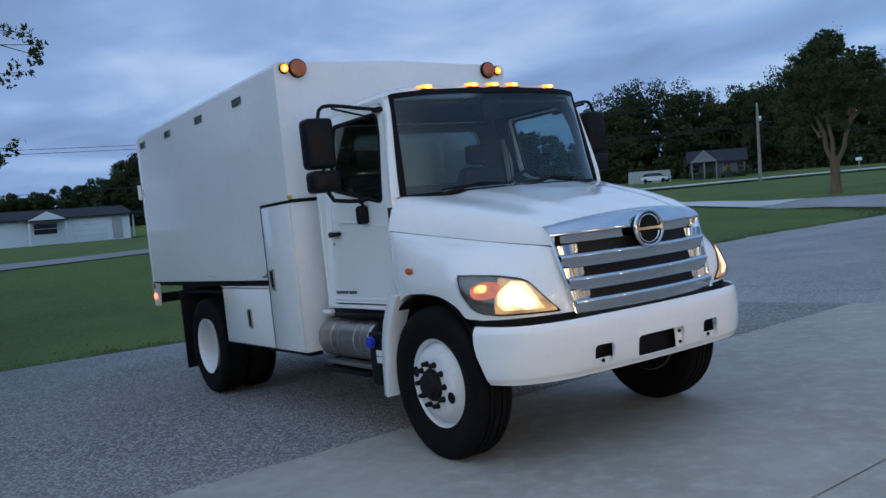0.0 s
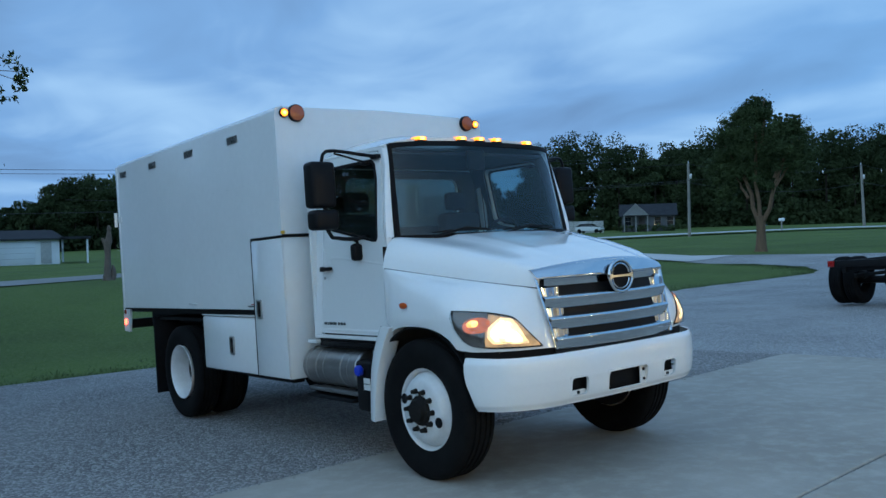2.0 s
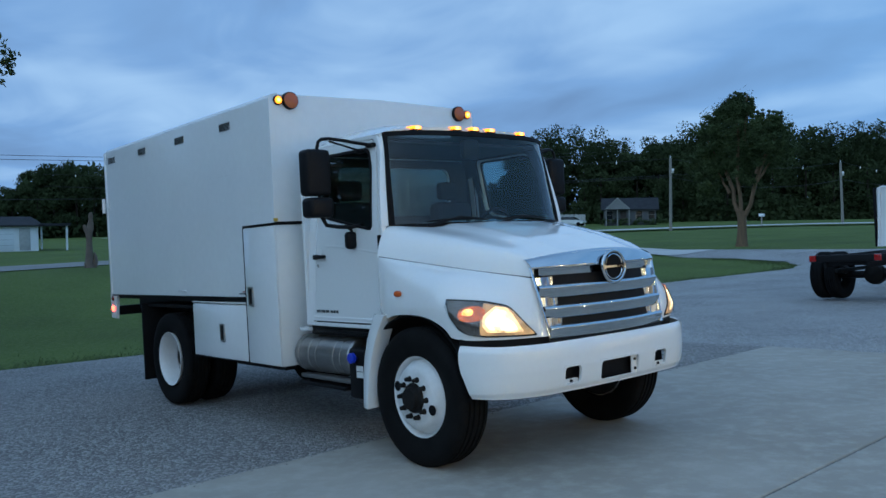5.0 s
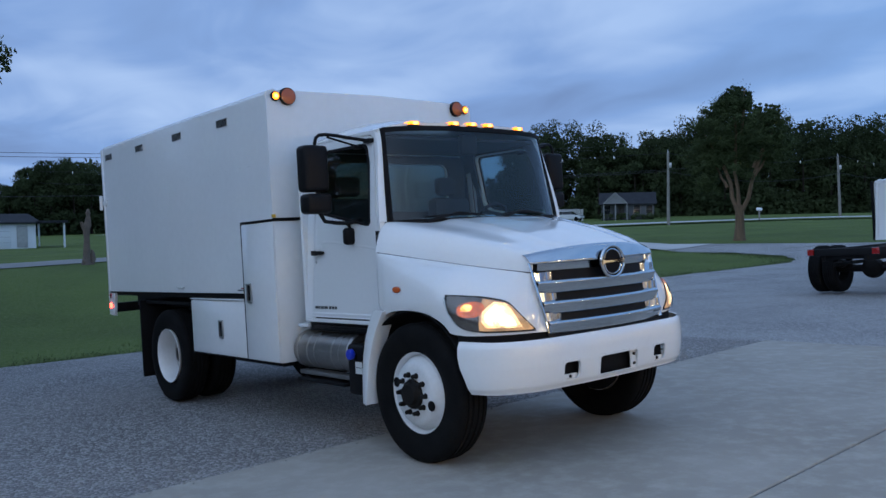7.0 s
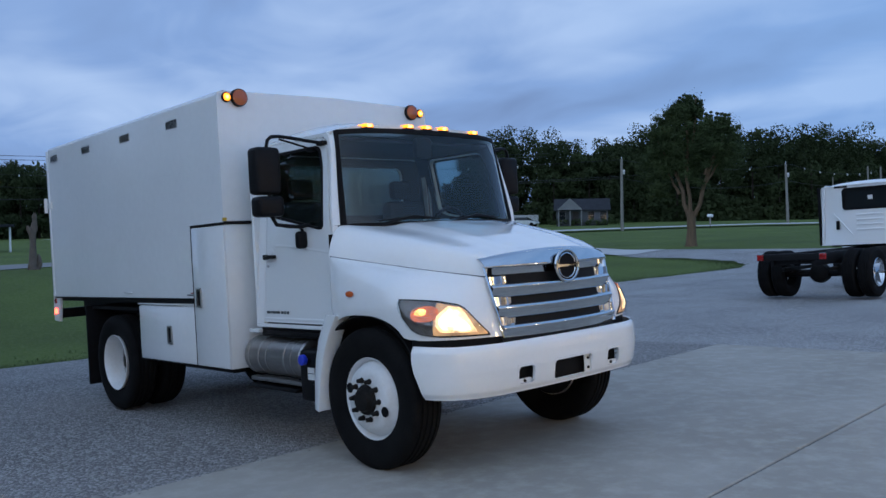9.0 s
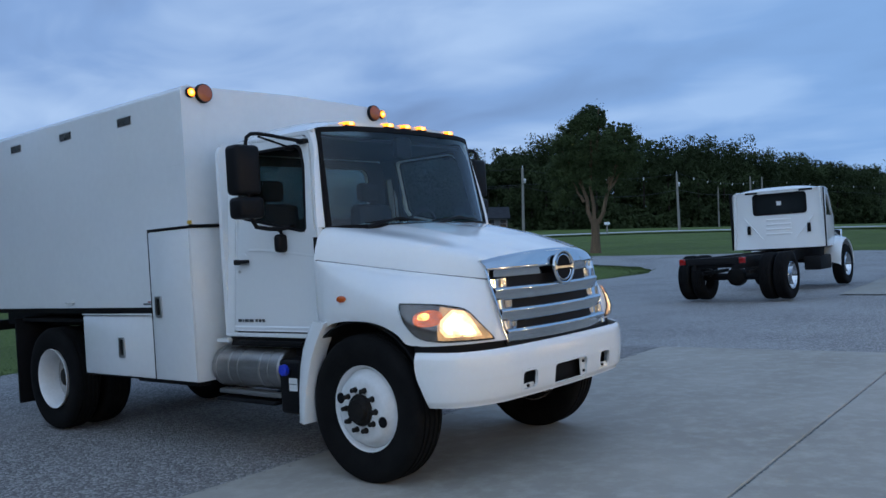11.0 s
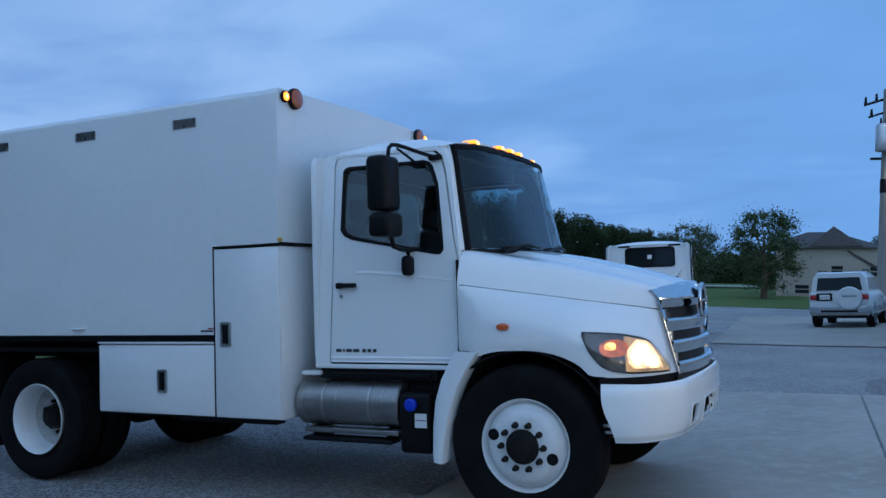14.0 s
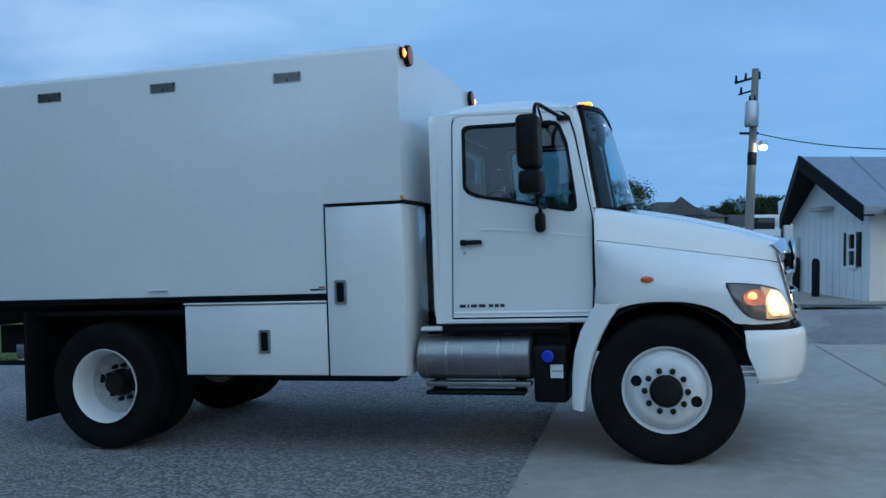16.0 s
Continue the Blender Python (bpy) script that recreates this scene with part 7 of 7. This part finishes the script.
def suv():
    # own frame: y ahead, tail at y = 0, middle x = 0
    m = pose(1.42, 22.5, ground_z(1.5, 23.5) - 0.01, 0.8, -2.6, -8)
    t = thing("suv", "silver and white boxy off-road car with spare wheel", "car", m)
    W = 0.82

    def shell(rows, mat_, name, label=""):
        bm = bmesh.new()
        loops = []
        for y, pts in rows:
            loops.append([bm.verts.new((x, y, z)) for x, z in pts] + [bm.verts.new((-x, y, z)) for x, z in reversed(pts)])
        n = len(loops[0])
        for a, b in zip(loops, loops[1:]):
            for i in range(n):
                bm.faces.new((a[i], a[(i + 1) % n], b[(i + 1) % n], b[i]))
        bm.faces.new(loops[0])
        bm.faces.new(loops[-1])
        return part(name, bm, mat_, t, label, 40)

    shell([(0.02, [(0.70, 0.42), (0.78, 0.55), (0.80, 0.95), (0.76, 1.02)]), (0.10, [(0.74, 0.36), (0.82, 0.55), (0.84, 0.95), (0.79, 1.05)]), (2.6, [(0.74, 0.34), (0.82, 0.55), (0.85, 0.95), (0.80, 1.05)]), (2.9, [(0.74, 0.34), (0.82, 0.55), (0.84, 0.93), (0.76, 1.02)]), (3.8, [(0.70, 0.36), (0.78, 0.55), (0.78, 0.85), (0.68, 0.93)]), (3.95, [(0.6, 0.42), (0.7, 0.55), (0.7, 0.78), (0.6, 0.84)])], CARWHITE, "body", "white upper body")
    shell([(0.10, [(0.78, 1.03), (0.77, 1.10), (0.70, 1.48), (0.60, 1.60)]), (0.25, [(0.79, 1.03), (0.78, 1.10), (0.71, 1.52), (0.60, 1.64)]), (1.9, [(0.79, 1.03), (0.78, 1.10), (0.70, 1.52), (0.60, 1.64)]), (2.1, [(0.79, 1.03), (0.78, 1.10), (0.69, 1.46), (0.58, 1.58)]), (2.75, [(0.78, 1.01), (0.76, 1.03), (0.74, 1.05), (0.7, 1.06)])], CARWHITE, "greenhouse")
    part("rear_window", plate([(-0.62, 1.10), (0.62, 1.10), (0.56, 1.47), (-0.56, 1.47)], [], lambda u, v, d: (u, 0.085 + 0.03 * (v - 1.1) - d, v), 0.012), CARGLASS, t, "dark rear window")
    for s in (-1, 1):
        part("side_window", plate([(0.35, 1.12), (0.35, 1.46), (1.95, 1.46), (2.5, 1.10)], [], lambda u, v, d, s=s: (s * (0.785 - 0.19 * (v - 1.1) + d), u, v), 0.008), CARGLASS, t)
        part("tail_lamp", bx(s * 0.70 - 0.09, s * 0.70 + 0.09, -0.01, 0.06, 0.82, 0.98, 0.02), RED, t, "red tail lamp")
        part("wheel_arch", sheet([[(s * (0.80 + 0.05 * j), yc + 0.41 * math.cos(radians(a)), 0.33 + 0.41 * math.sin(radians(a))) for j in range(2)] for yc in (0.75,) for a in range(0, 181, 15)], 0.02), CARSILVER, t)
        part("roof_rail", tube([(s * 0.6, 0.4, 1.63), (s * 0.6, 0.5, 1.69), (s * 0.6, 1.7, 1.69), (s * 0.6, 1.8, 1.63)], 0.018, 6), BLACK, t)
        part("lower_side", bx(s * 0.80 - 0.05, s * 0.80 + 0.05, 0.1, 3.7, 0.40, 0.62, 0.03), CARSILVER, t, "silver lower body side")
        for y in (0.75, 3.15):
            car_wheel(t, s * 0.74, y, 0.33, s)
    part("rear_bumper", bx(-0.80, 0.80, -0.08, 0.10, 0.42, 0.66, 0.04, 3), CARSILVER, t, "silver rear bumper")
    part("bumper_recess", bx(-0.5, 0.5, -0.085, -0.06, 0.46, 0.52, 0.005), SEAL, t)
    pl = part("plate_panel", bx(-0.62, -0.18, -0.012, 0.02, 0.80, 1.02, 0.01), BLACK, t)
    part("number_plate", bx(-0.52, -0.24, -0.02, -0.010, 0.84, 0.97, 0.004), PAPER, pl)
    for k in range(5):
        part("plate_bar", bx(-0.50 + 0.05 * k, -0.475 + 0.05 * k, -0.023, -0.019, 0.88, 0.93), BADGE, pl)
    sp = part("spare_wheel", revolve([(0.05, -0.10), (0.30, -0.10), (0.335, -0.07), (0.34, 0.0), (0.33, 0.06)], (0.30, -0.06, 0.87), "y", 28), CARWHITE, t, "white spare wheel cover")
    part("cover_band", bx(0.10, 0.50, -0.168, -0.158, 0.90, 0.97, 0.004), CARSILVER, sp)
    part("under_floor", bx(-0.7, 0.7, 0.1, 3.6, 0.28, 0.42), FRAME, t)


suv()


def far_truck():
    t = thing("parked_truck", "white work truck parked behind the power pole", "truck", pose(2.6, 31.6, ground_z(5, 31.6) + 0.02))
    part("cab", bx(0.0, 1.5, 0, 2.1, 0.95, 2.1, 0.10, 3), CARWHITE, t)
    part("cab_roof", bx(0.35, 1.5, 0.05, 2.05, 2.0, 2.62, 0.12, 3), CARWHITE, t)
    part("side_window", bx(0.42, 1.25, -0.012, 0.04, 2.0, 2.48, 0.02), CARGLASS, t)
    part("body_box", bx(1.6, 7.0, -0.1, 2.3, 1.35, 3.3, 0.04), CARWHITE, t, "white high-sided body")
    part("frame", bx(0.1, 6.8, 0.4, 1.7, 0.6, 0.95, 0.02), FRAME, t)
    part("fuel_tank", revolve([(0.02, 0), (0.26, 0.0), (0.26, 0.9), (0.02, 0.9)], (0.6, 0.2, 0.62), "x", 18), ALU, t, "bare aluminium tank")
    part("dark_skirt", bx(1.6, 6.9, 0.0, 0.1, 0.75, 1.34, 0.01), FRAME, t)
    for x in (0.35, 2.2, 5.6):
        w = shared("wheel", TYRE_R, t, pose(x, 0.2, 0.5))
        shared("rim", RIM_F, w, Matrix())
        shared("wheel", TYRE_R, t, pose(x, 1.95, 0.5))


far_truck()


def far_car(x, y, yaw, paint, label):
    t = thing("car", label, "car", pose(x, y, ground_z(x, y) + 0.05, 0, 0, yaw), "far parked cars")
    bm = bmesh.new()
    rows = [(-2.1, 0.55, 0.75, 0.7), (-2.0, 0.4, 0.9, 0.82), (-0.9, 0.35, 0.98, 0.86), (1.0, 0.35, 0.95, 0.86), (1.9, 0.4, 0.8, 0.8), (2.1, 0.5, 0.65, 0.65)]
    loops = [[bm.verts.new((xx, s * w, z)) for s, z in ((1, z0), (1, z1), (-1, z1), (-1, z0))] for xx, z0, z1, w in rows]
    for a, b in zip(loops, loops[1:]):
        for i in range(4):
            bm.faces.new((a[i], a[(i + 1) % 4], b[(i + 1) % 4], b[i]))
    bm.faces.new(loops[0])
    bm.faces.new(loops[-1])
    part("body", bm, paint, t, sharp=50)
    bm = bmesh.new()
    rows = [(-1.9, 0.95, 0.97, 0.78), (-1.3, 0.95, 1.42, 0.66), (0.2, 0.95, 1.45, 0.66), (1.0, 0.95, 0.96, 0.76)]
    loops = [[bm.verts.new((xx, s * w, z)) for s, z in ((1, z0), (1, z1), (-1, z1), (-1, z0))] for xx, z0, z1, w in rows]
    for a, b in zip(loops, loops[1:]):
        for i in range(4):
            bm.faces.new((a[i], a[(i + 1) % 4], b[(i + 1) % 4], b[i]))
    part("cabin", bm, CARGLASS, t, sharp=50)
    part("roof", bx(-1.3, 0.2, -0.66, 0.66, 1.42, 1.47, 0.02), paint, t)
    for xx in (-1.35, 1.35):
        for s in (-1, 1):
            part("wheel", revolve([(0.1, -0.1), (0.3, -0.1), (0.32, 0), (0.3, 0.1), (0.1, 0.1)], (xx, s * 0.78, 0.32), "y", 16), RUBBER, t)
    for s in (-1, 1):
        part("tail_lamp", bx(-2.12, -2.05, s * 0.6 - 0.14, s * 0.6 + 0.14, 0.7, 0.82), RED, t)


far_car(-81.5, 94.5, 20, CARWHITE, "small white car parked before the pale fence")


def mailbox():
    x, y = -45.0, 84.6
    t = thing("mailbox", "white mailbox on a post beside the road", "mailbox", pose(x, y, ground_z(x, y)))
    part("post", bx(-0.06, 0.06, -0.06, 0.06, -0.2, 1.1), POLEWOOD, t)
    part("case", revolve([(0.02, -0.3), (0.17, -0.28), (0.17, 0.28), (0.02, 0.3)], (0, 0, 1.25), "x", 14), PAPER, t)


mailbox()


# ---- behind the viewer: the shop whose lamps light the slab, and trees ----
def shop():
    h = thing("shop_building", "tan metal shop building with lit wall lamps", "building", LEAN @ pose(16.5, -6.0, 0.0))
    part("wall", bx(0.0, 10.0, -9.0, 20.0, -0.2, 4.2), mat("shop_siding", (0.58, 0.47, 0.27), 0.6, vary=0.08), h)
    part("roof", bx(-0.5, 10.5, -9.5, 20.5, 4.2, 4.45, 0.03), METALROOF, h)
    for y in (-5.5, 0.0, 5.5, 11.0, 16.5):
        part("bay_door", bx(-0.06, -0.005, y - 1.8, y + 1.8, 0.0, 3.3, 0.01), SIDING, h, "white sectional bay door")
        lamp = part("wall_lamp", bx(-0.35, 0.0, y - 0.18, y + 0.18, 3.62, 3.75, 0.02), BLACK, h, "lit wall lamp")
        part("lamp_glass", bx(-0.33, -0.05, y - 0.16, y + 0.16, 3.585, 3.618), glow("wall_lamp_lit", (1.0, 0.72, 0.38), 4.0, (1, 1, 1)), lamp)
        light = new("wall_light", bpy.data.lights.new("wall_light", "AREA"))
        light.data.energy, light.data.size, light.data.color = 215, 0.7, (1.0, 0.70, 0.36)
        light.matrix_world = LEAN @ pose(16.5, -6.0, 0.0) @ look((-0.45, y, 3.55), (-1.0, y, 0.0))


shop()


def rear_woods():
    rng = np.random.default_rng(31)
    clumps = []
    for k in range(60):
        x = -60 + 2.2 * k + rng.uniform(-1, 1)
        y = -44 + rng.uniform(-4, 4) + 0.12 * x
        h = rng.uniform(8, 13)
        for c in range(22):
            f = rng.uniform(0.05, 0.95)
            a, rr = rng.uniform(0, 6.28), 0.25 * h * math.sin(math.pi * (0.2 + 0.7 * f))
            clumps.append((x + math.cos(a) * rr, y + math.sin(a) * rr, ground_z(x, y) + f * h, 0.14 * h))
    tagged(new("woods", leaf_mesh("woods", clumps, 24, 0.6, FAR_LEAF, rng)), "dark trees behind the lot", "woods", kind="stuff")


rear_woods()


# loose stones along the slab's edge and grass blades along the lot's edge
def loose_stones():
    rng = np.random.default_rng(44)
    n = 2600
    y = rng.uniform(-6.5, 6.5, n)
    edge = -0.985 - 0.036 * y
    x = edge - rng.exponential(0.35, n) + rng.normal(scale=0.05, size=n)
    keep = (x > edge - 2.2) & (x < edge + 0.18)
    x, y, edge = x[keep], y[keep], edge[keep]
    n = len(x)
    on = x > edge
    s = rng.uniform(0.005, 0.011, n)
    base = np.array([ground_z(a, b) for a, b in zip(x, y)])
    top = np.array([(LEAN @ Vector((a, b, -0.018))).z for a, b in zip(x, y)])
    z = np.where(on, top, base - 0.015) + s * 0.35
    c = np.stack([x, y, z], 1)
    oct_v = np.array([(1, 0, 0), (0, 1, 0), (-1, 0, 0), (0, -1, 0), (0, 0, 0.7), (0, 0, -0.7)], float)
    th = rng.uniform(0, 6.28, n)
    ca, sa = np.cos(th)[:, None], np.sin(th)[:, None]
    sh = oct_v[None] * (s[:, None] * rng.uniform(0.7, 1.3, (n, 1)))[:, :, None] * rng.uniform(0.7, 1.3, (n, 6, 1))
    v = np.stack([sh[:, :, 0] * ca - sh[:, :, 1] * sa, sh[:, :, 0] * sa + sh[:, :, 1] * ca, sh[:, :, 2]], 2) + c[:, None]
    tri = np.array([(0, 1, 4), (1, 2, 4), (2, 3, 4), (3, 0, 4), (1, 0, 5), (2, 1, 5), (3, 2, 5), (0, 3, 5)])
    f = (tri[None] + 6 * np.arange(n)[:, None, None]).reshape(-1, 3)
    me = bpy.data.meshes.new("loose_stones")
    me.from_pydata(v.reshape(-1, 3).tolist(), [], f.tolist())
    me.materials.append(mat("gravel_stone", (0.26, 0.25, 0.24), 0.85, vary=0.5, scale=30, fine=90, tint=(0.42, 0.40, 0.37)))
    tagged(new("loose_stones", me), "loose grey gravel stones along the slab edge", "gravel", kind="stuff")


def edge_grass():
    rng = np.random.default_rng(45)
    line = [(-10.6, -8), (-10.3, -0.5), (-10.15, 1.7), (-10.3, 6), (-11.3, 14), (-12.2, 20), (-12.45, 22.5), (-12.25, 24.8), (-11.6, 27.6), (-12.0, 29), (-13.7, 30.9), (-16.8, 32.4), (-22, 33)]
    v = []
    for (xa, ya), (xb, yb) in zip(line, line[1:]):
        d = math.hypot(xb - xa, yb - ya)
        nx, ny = -(yb - ya) / d, (xb - xa) / d
        for k in range(int(d * 420)):
            f = rng.uniform(0, 1)
            wave = 0.16 * math.sin((ya + (yb - ya) * f) * 2.3) + 0.09 * math.sin((ya + (yb - ya) * f) * 5.9)
            off = rng.exponential(0.35) - 0.10 + wave
            x, y = xa + (xb - xa) * f + nx * off, ya + (yb - ya) * f + ny * off
            z = ground_z(x, y) - 0.07
            h, a = rng.uniform(0.035, 0.085), rng.uniform(0, 6.28)
            c, q = math.cos(a) * 0.012, math.sin(a) * 0.012
            lx, ly = rng.normal(scale=0.04), rng.normal(scale=0.04)
            v += [(x - c, y - q, z), (x + c, y + q, z), (x + lx, y + ly, z + h)]
    me = bpy.data.meshes.new("edge_grass")
    me.from_pydata(v, [], np.arange(len(v)).reshape(-1, 3).tolist())
    me.materials.append(mat("grass_blade", (0.05, 0.085, 0.018), 0.8, vary=0.4, scale=1.5, fine=30, tint=(0.11, 0.15, 0.045)))
    tagged(new("edge_grass", me), "ragged grass along the gravel lot's edge", "grass", kind="stuff")


loose_stones()
edge_grass()
